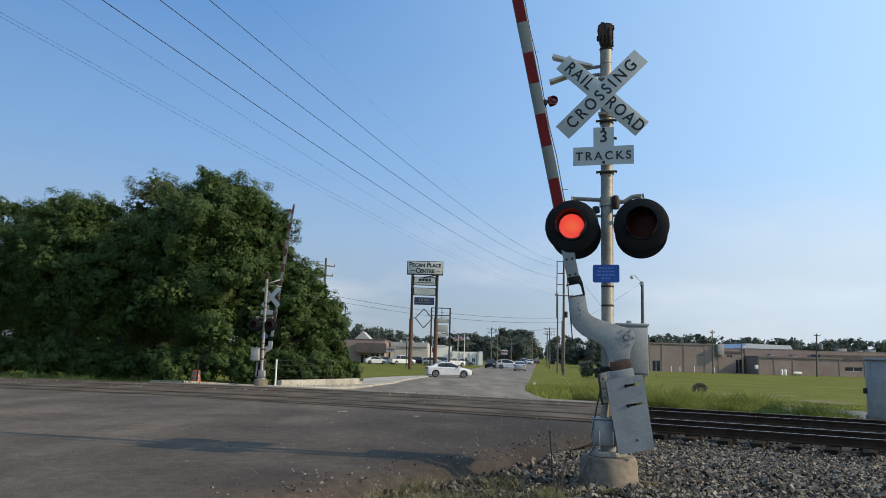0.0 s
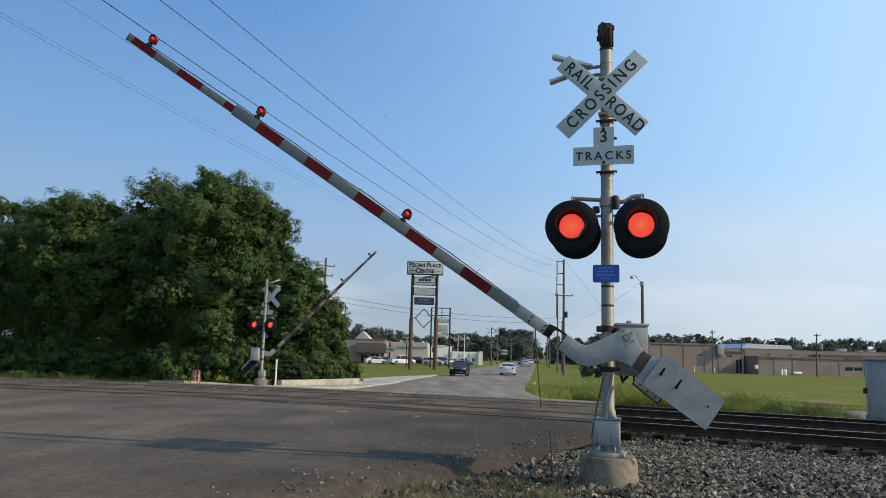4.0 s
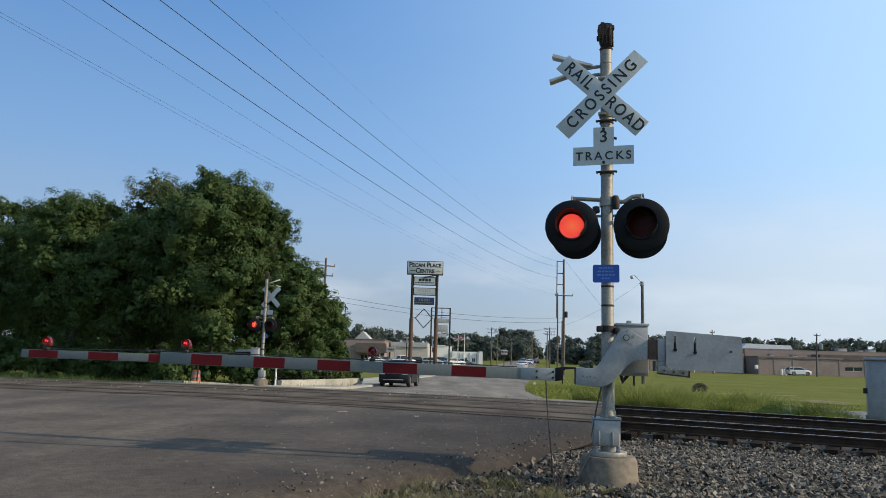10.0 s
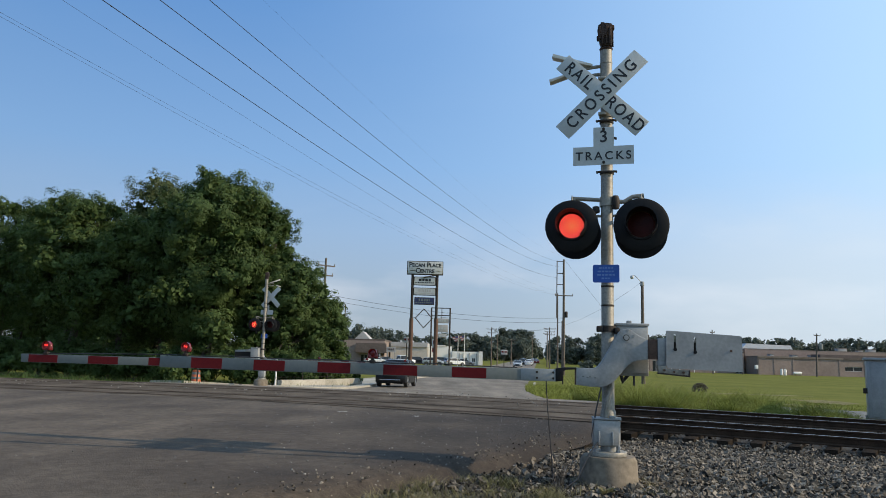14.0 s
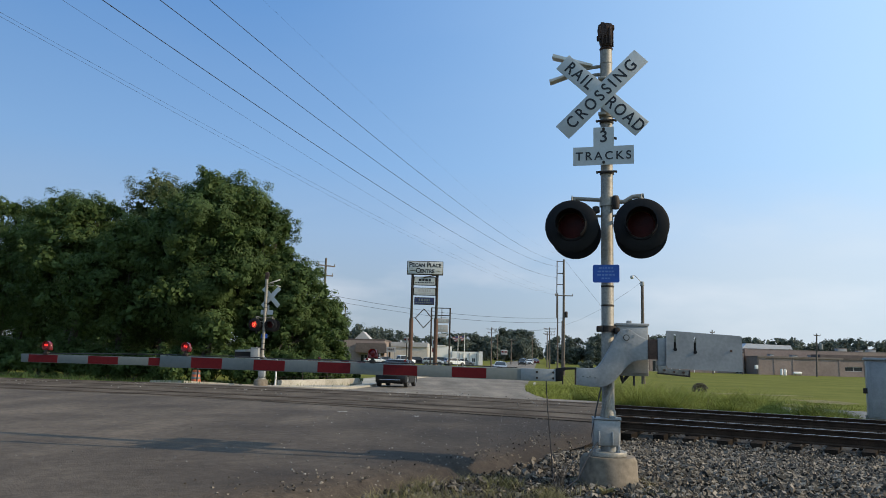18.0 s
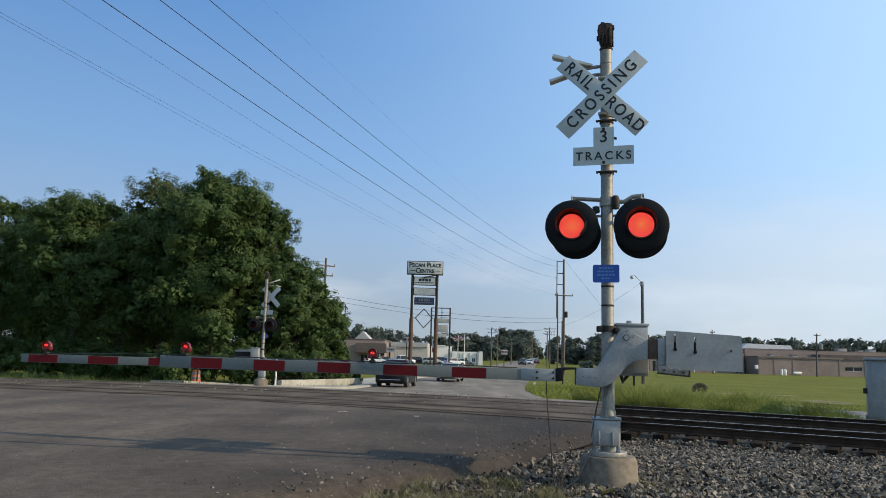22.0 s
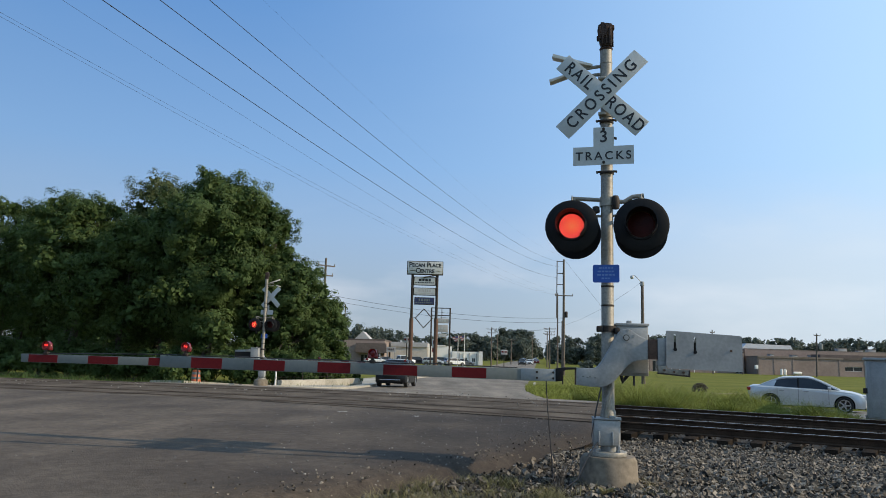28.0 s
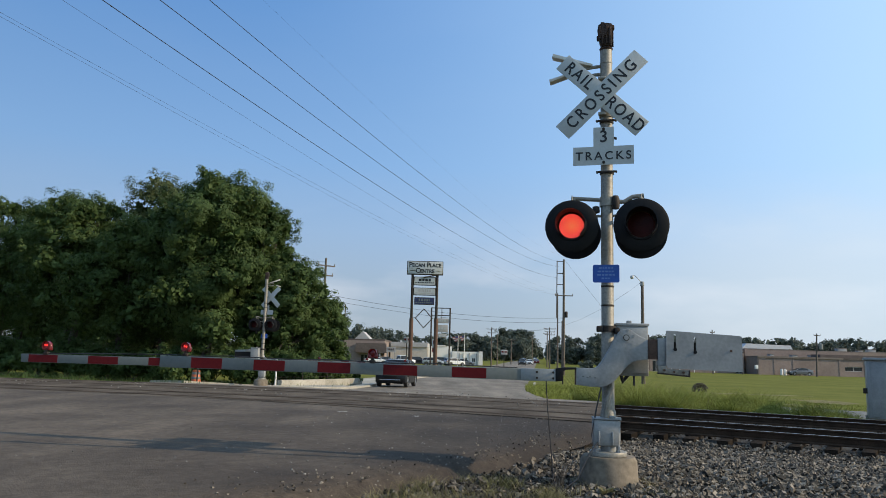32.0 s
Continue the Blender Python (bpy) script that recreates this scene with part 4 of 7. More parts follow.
    for x, z in ((-6.97, -0.362), (-5.16, -0.335), (-2.87, -0.355)):
        body = Shape().box(x - 0.03, x + 0.03, -0.03, 0.03, z - 0.004, z + 0.03, 0.006).box(x - 0.016, x + 0.016, -0.02, 0.02, z + 0.02, z + 0.06)
        part("lamp_foot", body, DARK_IRON, gate)
        dome = Shape().lathe([(0.05, -0.03), (0.053, 0.03), (0.05, 0.03), (0.043, 0.028), (0.043, -0.03)], 20, pose(x, 0, z + 0.11) @ TO_FRONT).lathe([(0.053, -0.03), (0.04, -0.05), (0, -0.058)], 20, pose(x, 0, z + 0.11) @ TO_FRONT)
        for e in (-1, 1):
            dome.lathe([(0.0, 0.035), (0.026, 0.03), (0.034, 0.0), (0.03, -0.03), (0.0, -0.036)], 14, pose(x + e * 0.03, 0.012, z + 0.082))
        part("arm_lamp", dome, LENS_RED, gate, "round red gate-arm lamp")
        lamps.append(part("arm_lamp_lens", ARM_LENS_MESH, None, gate, at=pose(x, -0.012, z + 0.11)))
    # loose tip cable: upper length follows the arm, lower length lies still
    hang = part("hanging_cable", Shape().tube([(0.012, 0, 0), (0.03, 0, -0.3), (0.058, 0.0, -0.62), (0.082, 0, -0.88)], 0.007, 6), CABLE, sig, "thin black cable that hangs from the arm")
    return sig, gate, front, rear, lamps, hang


near_signal = crossing_signal(pose(1.91, 8.45, 0.0, 0, 0, -7.6), -7.4, "railroad crossing signal with crossbuck, red flashers and striped gate arm")
far_signal = crossing_signal(pose(-8.45, 35.3, -0.33, 0, 0, 172.4 + 6), 0.0, "far railroad crossing signal with red flashers and gate arm", False, -0.2, -20.0, 0.25)
part("cable_rest", Shape().tube([(-0.658, -0.2, 0.62), (-0.628, -0.2, 0.29), (-0.612, -0.215, 0.1), (-0.585, -0.26, 0.04), (-0.52, -0.3, 0.03), (-0.43, -0.28, 0.03)], 0.007, 6), CABLE, near_signal[0])


# ---------------------------------------------------------------- plants
rng = np.random.default_rng(7)


def unit(v):
    return v / (np.linalg.norm(v, axis=1)[:, None] + 1e-9)


def leaf_quads(pos, n, s, thin):
    """Folded four-cornered leaves at pos, facing n, s long."""
    count = len(pos)
    a = unit(np.cross(n, rng.normal(size=(count, 3))))
    b = np.cross(n, a)
    s = s[:, None]
    return np.stack([pos - a * s * 0.5, pos + b * s * thin * 0.5 - n * s * 0.08, pos + a * s * 0.5, pos - b * s * thin * 0.5 - n * s * 0.08], 1).reshape(-1, 3)


def crown_leaves(lobes, count, size, spray=0.3, fill=1.0, thin=0.5, ragged=0.22):
    """Leaves on lobes (x, y, z, rx, ry, rz): every lobe carries rounded sprays on its outer side, and coarse leaves fill its dim inside."""
    lobes = np.array(lobes, float)
    area = (lobes[:, 3] * lobes[:, 5]) ** 1.0
    subs = []
    for lobe, a in zip(lobes, area / area.mean()):
        k = int(max(6, min(60, 12 * a)))
        d = unit(rng.normal(size=(k, 3)) + np.array([0, 0, 0.25]))
        c = lobe[:3] + d * lobe[3:] * (0.74 + ragged * rng.random((k, 1)) ** 2 * 1.6)
        r = spray * (0.55 + 0.95 * rng.random((k, 1)) ** 1.5) * lobe[3:].mean()
        subs.append(np.concatenate([c, d, r], 1))
    subs = np.concatenate(subs)
    w = subs[:, 6] ** 2
    pick = subs[rng.choice(len(subs), count, p=w / w.sum())]
    out = pick[:, 3:6]
    e = unit(rng.normal(size=(count, 3)) + out * 0.75 + np.array([0, 0, 0.2]))
    r = pick[:, 6:7] * (0.35 + 0.8 * rng.random((count, 1)) ** 0.8)
    pos = pick[:, :3] + e * r * np.array([1.1, 1.1, 0.85])
    n = unit(e * 0.7 + out * 0.45 + rng.normal(size=(count, 3)) * 0.17 + np.array([0, 0, 0.2]))
    pts = leaf_quads(pos, n, size * (0.6 + 0.8 * rng.random(count)), thin)
    m = int(count * 0.16 * fill)
    vol = lobes[:, 3] * lobes[:, 4] * lobes[:, 5]
    c = lobes[rng.choice(len(lobes), m, p=vol / vol.sum())]
    pos = c[:, :3] + unit(rng.normal(size=(m, 3))) * (0.58 * rng.random((m, 1)) ** 0.4) * c[:, 3:]
    inner = leaf_quads(pos, unit(rng.normal(size=(m, 3))), size * (1.7 + 1.3 * rng.random(m)), 0.7)
    return np.concatenate([pts, inner])


def quads_mesh(name, pts, material):
    me = bpy.data.meshes.new(name)
    n = len(pts) // 4
    me.vertices.add(len(pts))
    me.vertices.foreach_set("co", np.asarray(pts, np.float32).ravel())
    me.loops.add(n * 4)
    me.loops.foreach_set("vertex_index", np.arange(n * 4, dtype=np.int32))
    me.polygons.add(n)
    me.polygons.foreach_set("loop_start", np.arange(0, n * 4, 4, dtype=np.int32))
    me.polygons.foreach_set("loop_total", np.full(n, 4, np.int32))
    me.update(calc_edges=True)
    me.materials.append(material)
    return me


def tree(x, y, h, w, leaves, size=0.17, material=None, low=0.1, label="broad dense dark-green broadleaf tree beside the tracks", top=1.0):
    """A broad tree: tapered trunk, limbs, and a crown of lobed leaf masses with gaps. top narrows the head of the crown."""
    z0 = ground_height(x, y) - 0.05
    t = thing("tree", pose(x, y, z0), label, "tree", "trees by the crossing")
    up = h * 0.5
    bend = [Vector((random.uniform(-0.04, 0.04) * h * i / 4, random.uniform(-0.03, 0.03) * h * i / 4, up * i / 4)) for i in range(5)]
    part("trunk", Shape().tube(bend, [0.03 * h, 0.025 * h, 0.02 * h, 0.016 * h, 0.01 * h], 9), BARK, t)
    lobes, n = [], 34
    for i in range(n):
        q = ((i + 0.5) / n) ** 0.72
        zq = low + (1 - low) * q
        prof = (1 - abs((q - 0.42) / 0.6) ** 2.6) ** 0.5 * (1 - (1 - top) * q)
        a = i * 2.399 + random.uniform(-0.5, 0.5)
        rad = w * random.uniform(0.12, 0.2) * (0.72 + 0.4 * prof)
        rr = max(0.0, w * 0.5 * prof - rad * 0.6) * random.uniform(0.75, 1.08)
        lobes.append((rr * math.cos(a), rr * math.sin(a), min(h * zq, h - rad * 0.75), rad * random.uniform(1.0, 1.35), rad * random.uniform(1.0, 1.35), rad * random.uniform(0.7, 0.95)))
    for i in range(7):
        a, q = random.uniform(0, 6.28), random.uniform(0.45, 0.98)
        prof = (1 - abs((q - 0.42) / 0.6) ** 2.6) ** 0.5
        rad = w * random.uniform(0.05, 0.08)
        lobes.append((w * 0.52 * prof * math.cos(a), w * 0.52 * prof * math.sin(a), h * (low + (1 - low) * q), rad * 1.3, rad * 1.3, rad))
    lobes.append((0, 0, h * 0.5, w * 0.27, w * 0.27, h * 0.3))
    for i in range(2, n, 3):
        c = Vector(lobes[i][:3])
        s = bend[2].lerp(bend[4], random.random())
        part("limb", Shape().tube([s, s.lerp(c, 0.5) + Vector((0, 0, 0.04 * h)), c], [0.013 * h, 0.009 * h, 0.004 * h], 6), BARK, t)
    part("crown", quads_mesh("crown", crown_leaves(lobes, leaves, size), material or LEAF), None, t)
    return t


for x, y, h, w, n, low in ((-47.0, 69.0, 12.8, 10.0, 6000, 0.06), (-31.4, 52.6, 12.5, 7.2, 30000, 0.3), (-24.6, 49.4, 12.2, 7.4, 36000, 0.3), (-35.0, 69.5, 11.4, 10.0, 9500, 0.06), (-28.5, 66.0, 11.8, 9.0, 9500, 0.06),
                           (-17.8, 47.6, 11.4, 7.4, 34000, 0.25), (-20.8, 47.4, 8.8, 7.0, 20000, 0.3), (-40.5, 72.0, 10.5, 11.0, 9500, 0.06), (-22.8, 64.0, 9.5, 9.0, 9500, 0.06)):
    tree(x, y, h, w, n, 0.32 if n < 10000 else 0.17, low=low)
tree(-19.6, 51.5, 14.0, 7.8, 38000, 0.16, LEAF_PALE, top=0.85, label="tall grey-green willow-like tree behind the oaks")
tree(-13.9, 44.2, 12.6, 7.8, 72000, 0.16, top=0.8)
tree(-11.2, 45.4, 11.2, 5.6, 42000, 0.16, top=0.8)
tree(-9.2, 45.2, 7.6, 4.8, 24000, 0.15)
tree(-7.75, 47.2, 5.6, 3.5, 17000, 0.15)


def bush(x, y, r, h, n, material, size=0.16, label="leafy green shrub at the edge of the trees"):
    z = ground_height(x, y)
    lobes = [(random.uniform(-r, r) * 0.75, random.uniform(-r, r) * 0.4, h * random.uniform(0.25, 0.72), r * random.uniform(0.28, 0.45), r * random.uniform(0.28, 0.42), h * random.uniform(0.2, 0.3)) for _ in range(8)]
    b = thing("shrub", pose(x, y, z), label, "shrub", "shrubs under the trees")
    for i in range(3):
        part("stem", Shape().tube([(0.1 * i - 0.1, 0, -0.05), Vector(lobes[i][:3]) * 0.6, lobes[i][:3]], [0.03, 0.02, 0.01], 5), BARK, b)
    part("crown", quads_mesh("crown", crown_leaves(lobes, n, size, 0.4), material), None, b)


for i in range(17):
    x = -31 + i * 1.5 + random.uniform(-0.4, 0.4)
    bush(x, 41.2 + random.uniform(-0.7, 1.2) + max(0, (x + 12) * 0.3) + 5.5 * smooth(-14, -19, x), random.uniform(1.2, 1.8), random.uniform(1.3, 2.9), 3200, LEAF)
for i in range(5):
    bush(-10.6 + i * 0.95, 41.9 + i * 0.9, 1.1, random.uniform(1.6, 2.8), 3400, LEAF if i % 2 else LEAF_LIGHT, 0.14, "vine-hung green shrub behind the low wall")
for x, y in ((-24.6, 46.2), (-22.0, 45.4), (-20.2, 44.8), (-18.2, 44.2), (-27.5, 47.4)):
    bush(x, y, 1.9, random.uniform(1.4, 2.2), 3600, LEAF)
bush(-6.9, 52.0, 1.4, 1.7, 2600, LEAF_LIGHT, 0.15)
bush(-5.95, 46.7, 1.15, 2.3, 3200, LEAF, 0.13, "vine-hung green shrub behind the low wall")
bush(-6.5, 44.6, 0.9, 1.5, 2400, LEAF_LIGHT, 0.13, "vine-hung green shrub behind the low wall")


def blades(spots, hmin, hmax, width, lean=0.35, grow=None):
    """Grass blades at the given places, each a bent strip of two quads."""
    s = np.asarray(spots, float)
    n = len(s)
    h = hmin + (hmax - hmin) * rng.random(n)
    if grow is not None:
        h = h * np.asarray(grow)
    a = rng.random(n) * 6.283
    dx, dy = np.cos(a) * lean * h, np.sin(a) * lean * h
    b = rng.random(n) * 6.283
    wx, wy = np.cos(b) * width, np.sin(b) * width
    mid = s + np.stack([dx * 0.3, dy * 0.3, h * 0.55], 1)
    tip = s + np.stack([dx, dy, h], 1)
    w = np.stack([wx, wy, np.zeros(n)], 1)
    lo = np.stack([s - w, s + w, mid + w * 0.7, mid - w * 0.7], 1)
    hi = np.stack([mid - w * 0.7, mid + w * 0.7, tip + w * 0.1, tip - w * 0.1], 1)
    return np.concatenate([lo, hi], 1).reshape(-1, 3)


def scatter(n, x0, x1, y0, y1, keep, height):
    pts = []
    while len(pts) < n:
        x, y = random.uniform(x0, x1), random.uniform(y0, y1)
        if keep(x, y):
            pts.append((x, y, height(x, y)))
    return pts


def patchy(x, y, f=0.5, cut=0.0):
    return noise.noise(Vector((x * f, y * f, 2.0))) + 0.5 * noise.noise(Vector((x * f * 3, y * f * 3, 5.0))) > cut


verge = scatter(82000, 3.0, 15.2, 10, 44, lambda x, y: 7.7 + 1.1 * smooth(7.5, 9.5, x) < past(x, y) < 12.8 - 0.3 * max(0, x - 12) + noise.noise(Vector((x * 0.7, y * 0.7, 9))) and not on_road(x, y, 0.2) and patchy(x, y, 0.6, -0.35 + 0.04 * max(0, past(x, y) - 8)), lambda x, y: ground_height(x, y) - 0.02)
tagged(new("tall_grass", quads_mesh("tall_grass", blades(verge, 0.28, 0.72, 0.0062, 0.62, grow=[(1 - 0.75 * smooth(10.6, 14.4, x)) * (1 + 0.4 * (1 - smooth(6.0, 9.0, x))) * (0.58 + 1.5 * abs(noise.noise(Vector((x * 0.8, y * 0.8, 3)))) + 0.3 * random.random()) for x, y, z in verge]), GRASS)), "tall uncut green grass along the tracks", "grass", kind="stuff")
weed = scatter(150, 4.2, 9.0, 14, 30, lambda x, y: 8.2 < past(x, y) < 12.5 and not on_road(x, y, 0.3) and noise.noise(Vector((x * 0.8, y * 0.8, 6))) > 0.05, lambda x, y: ground_height(x, y) - 0.02)
tagged(new("seed_stalks", quads_mesh("seed_stalks", blades(weed, 0.8, 1.2, 0.008, 0.25), DRY_GRASS)), "tall seeding weed stalks above the grass", "grass", kind="stuff")
lawn = scatter(15000, 3.0, 34, 20, 56, lambda x, y: 9 < past(x, y) < 30 and not on_road(x, y, 0.1) and not 13.2 < past(x, y) < 21.8, lambda x, y: ground_height(x, y) - 0.01)
tagged(new("field_grass", quads_mesh("field_grass", blades(lawn, 0.04, 0.12, 0.016, 0.9), GRASS)), "short green field grass", "grass", kind="stuff")
side = scatter(12000, 3.0, 13, 24, 54, lambda x, y: not on_road(x, y, -0.15) and on_road(x, y, 4.0) and past(x, y) > 8, lambda x, y: ground_height(x, y))
tagged(new("roadside_grass", quads_mesh("roadside_grass", blades(side, 0.12, 0.4, 0.012, 0.5), GRASS)), "rough green grass at the road's edge", "grass", kind="stuff")
def dirt_patch(x, y, rx, ry):
    """A worn bare spot, a thin uneven sheet on the grass."""
    v, f = [(x, y, ground_height(x, y) + 0.035)], []
    for i in range(28):
        a = 2 * math.pi * i / 28
        k = 1 + 0.5 * noise.noise(Vector((math.cos(a) * 2 + x, math.sin(a) * 2 + y, 1)))
        px, py = x + rx * k * math.cos(a), y + ry * k * math.sin(a)
        v.append((px, py, ground_height(px, py) + 0.01))
        f.append((0, i + 1, (i + 1) % 28 + 1))
    tagged(new("bare_dirt", raw("bare_dirt", v, f, DIRT, True)), "bare brown dirt patch worn in the grass", "dirt", kind="structure")


dirt_patch(22.8, 44.0, 1.3, 2.3)
dirt_patch(18.4, 38.0, 1.1, 1.6)
dirt_patch(20.5, 52.5, 1.5, 1.0)
dirt_patch(23.5, 52.0, 2.0, 0.9)
tuft = scatter(4200, -0.6, 1.3, 6.6, 8.35, lambda x, y: x < 2.9 - 0.22 * y and not on_road(x, y, -0.25) and patchy(x, y, 1.1, 0.03), lambda x, y: bed(x, y) - 0.03)
tagged(new("verge_grass", quads_mesh("verge_grass", blades(tuft, 0.03, 0.13, 0.003, 0.85), DRY_GRASS)), "rough yellow-green grass between gravel and asphalt", "grass", kind="stuff")
tuft = scatter(4200, -1.6, 2.4, 5.6, 8.7, lambda x, y: not on_road(x, y, 0.05) and patchy(x, y, 1.3, 0.0), lambda x, y: bed(x, y) - 0.03)
tagged(new("dry_grass", quads_mesh("dry_grass", blades(tuft, 0.04, 0.15, 0.0032, 0.8), DRY_GRASS)), "dry yellow-green grass tufts in the gravel", "grass", kind="stuff")
edge = scatter(3400, -34, -5, 25, 46, lambda x, y: not on_road(x, y, 0.05) and past(x, y) > 6.1 and patchy(x, y, 0.5, -0.05), lambda x, y: ground_height(x, y))
tagged(new("weeds", quads_mesh("weeds", blades(edge, 0.08, 0.42, 0.011, 0.7), LEAF)), "ragged weeds below the trees", "grass", kind="stuff")


# ---------------------------------------------------------------- gravel
def stones(spots, smin, smax):
    """Angular stones: skewed, squashed blocks with flat broken faces."""
    s = np.asarray(spots, float)
    n = len(s)
    cube = np.array([(x, y, z) for z in (-1, 1) for y in (-1, 1) for x in (-1, 1)], float)
    v = cube[None] * (0.62 + 0.42 * rng.random((n, 8, 3)))
    v[:, :, 0] += v[:, :, 2] * rng.uniform(-0.55, 0.55, (n, 1))
    v[:, :, 1] += v[:, :, 2] * rng.uniform(-0.55, 0.55, (n, 1))
    v *= (smin + (smax - smin) * rng.random((n, 1, 1)) ** 1.7) * np.stack([np.ones(n), 0.5 + 0.45 * rng.random(n), 0.35 + 0.45 * rng.random(n)], 1)[:, None]
    q = rng.normal(size=(n, 4))
    q /= np.linalg.norm(q, axis=1)[:, None]
    w, x, y, z = q.T
    R = np.stack([1 - 2 * (y * y + z * z), 2 * (x * y - z * w), 2 * (x * z + y * w), 2 * (x * y + z * w), 1 - 2 * (x * x + z * z), 2 * (y * z - x * w), 2 * (x * z - y * w), 2 * (y * z + x * w), 1 - 2 * (x * x + y * y)], 1).reshape(n, 3, 3)
    v = np.einsum("nij,nkj->nki", R, v) + s[:, None]
    f = np.array([(0, 2, 3, 1), (4, 5, 7, 6), (0, 1, 5, 4), (2, 6, 7, 3), (0, 4, 6, 2), (1, 3, 7, 5)])
    faces = (np.arange(n)[:, None, None] * 8 + f[None]).reshape(-1, 4)
    return v.reshape(-1, 3), faces


def poly_mesh(name, verts, faces, material):
    me = bpy.data.meshes.new(name)
    n = len(faces)
    me.vertices.add(len(verts))
    me.vertices.foreach_set("co", verts.astype(np.float32).ravel())
    me.loops.add(n * 4)
    me.loops.foreach_set("vertex_index", faces.astype(np.int32).ravel())
    me.polygons.add(n)
    me.polygons.foreach_set("loop_start", np.arange(0, n * 4, 4, dtype=np.int32))
    me.polygons.foreach_set("loop_total", np.full(n, 4, np.int32))
    me.update(calc_edges=True)
    me.shade_flat()
    me.materials.append(material)
    return me


def clear_of_base(x, y):
    return math.hypot(x - 1.91, y - 8.45) > 0.34


sp = scatter(36000, -1.0, 11.5, 6.2, 15.8, lambda x, y: past(x, y) < -0.25 and (x > 1.5 or random.random() < 0.12) and not on_road(x, y, 0.0) and clear_of_base(x, y) and x < y * 0.66, lambda x, y: bed(x, y) - 0.02 + random.uniform(0, 0.035) + 0.03 * noise.noise(Vector((x * 2.2, y * 2.2, 7))))
sp += scatter(2300, 2.4, 11.5, 8.5, 15.8, lambda x, y: -0.95 < past(x, y) < -0.3 and not on_road(x, y, 0.0) and x < y * 0.66 and noise.noise(Vector((x * 1.1, y * 1.1, 3))) > -0.12, lambda x, y: bed(x, y) + random.uniform(0.0, 0.11))
tagged(new("ballast_stones", poly_mesh("ballast_stones", *stones(sp, 0.011, 0.04), STONE)), "loose angular grey ballast stones", "gravel", kind="stuff")
sp = scatter(5200, -1.0, 1.9, 6.4, 9.6, lambda x, y: not on_road(x, y, -0.1) and clear_of_base(x, y), lambda x, y: bed(x, y) - 0.02 + random.uniform(0, 0.02))
tagged(new("dirty_gravel", poly_mesh("dirty_gravel", *stones(sp, 0.006, 0.02), DIRTY_STONE)), "small dirty stones in dark earth beside the road", "gravel", kind="stuff")
sp = scatter(4200, 2.5, 16, 9, 21, lambda x, y: -1.0 < past(x, y) < 6.6 and not on_road(x, y, 0.0) and abs(past(x, y)) > 0.1, lambda x, y: bed(x, y) + random.uniform(-0.05, -0.01))
tagged(new("track_ballast", poly_mesh("track_ballast", *stones(sp, 0.02, 0.05), TRACK_STONE)), "ballast stones between the ties", "gravel", kind="stuff")
sp = scatter(900, -6, 2.5, 7.5, 27, lambda x, y: on_road(x, y, -0.05) and random.random() < math.exp(-max(0.0, (table(ROAD_RIGHT, y) - x)) / (2.0 if y < 14 else 2.8)), lambda x, y: level(x, y) + road_rise(x, y, EU.x * x + EU.y * y, table(ROAD_RIGHT, EV.x * x + EV.y * y)) + 0.006)
tagged(new("loose_chips", poly_mesh("loose_chips", *stones(sp, 0.004, 0.0105), CHIP)), "pale gravel chips strewn on the asphalt", "gravel", kind="stuff")
sp = scatter(650, -2.5, 2.6, 6.4, 12.5, lambda x, y: on_road(x, y, 0.0) and random.random() < math.exp(-(table(ROAD_RIGHT, EV.x * x + EV.y * y) - EU.x * x - EU.y * y) / 0.28), lambda x, y: level(x, y) + road_rise(x, y, EU.x * x + EU.y * y, table(ROAD_RIGHT, EV.x * x + EV.y * y)) + 0.004)
tagged(new("edge_stones", poly_mesh("edge_stones", *stones(sp, 0.004, 0.016), STONE)), "small dark stones along the crumbled asphalt edge", "gravel", kind="stuff")
sp = scatter(190, -17, 5, 15, 29, lambda x, y: on_road(x, y, -0.05) and 2.2 < past(x, y) < 8 and noise.noise(Vector((x * 0.5, y * 0.5, 1))) > -0.05, lambda x, y: level(x, y) + 0.03)
tagged(new("spilled_ballast", poly_mesh("spilled_ballast", *stones(sp, 0.012, 0.03), CHIP)), "pale ballast stones spilled on the crossing", "gravel", kind="stuff")
sp = scatter(3600, 4.5, 22, 12, 28, lambda x, y: 6.3 < past(x, y) < 8.9 and not on_road(x, y, 0.1), lambda x, y: bed(x, y) + 0.05)
tagged(new("far_shoulder_stones", poly_mesh("far_shoulder_stones", *stones(sp, 0.025, 0.06), CHIP)), "pale stones on the far ballast shoulder", "gravel", kind="stuff")


# ---------------------------------------------------------------- small things on the ground
rosette = thing("weed_plant", pose(1.72, 7.78, bed(1.72, 7.78) - 0.01), "small pale broad-leaved weed in the gravel", "plant")
for i in range(15):
    a, r, lift = i * 2.4, random.uniform(0.06, 0.13), random.uniform(0.02, 0.09)
    c, d = Vector((math.cos(a), math.sin(a), 0)), Vector((-math.sin(a), math.cos(a), 0))
    w = r * 0.3
    pts = [(0, 0, 0), c * r * 0.5 + d * w + Vector((0, 0, lift * 0.8)), c * r + Vector((0, 0, lift)), c * r * 0.5 - d * w + Vector((0, 0, lift * 0.8))]
    part("leaf", raw("leaf", [tuple(p) for p in pts], [(0, 1, 2, 3)], DRY_GRASS), None, rosette)
sticks = thing("dead_weed", pose(1.32, 8.2, bed(1.32, 8.2)), "dry grey weed stalks beside the footing", "plant")
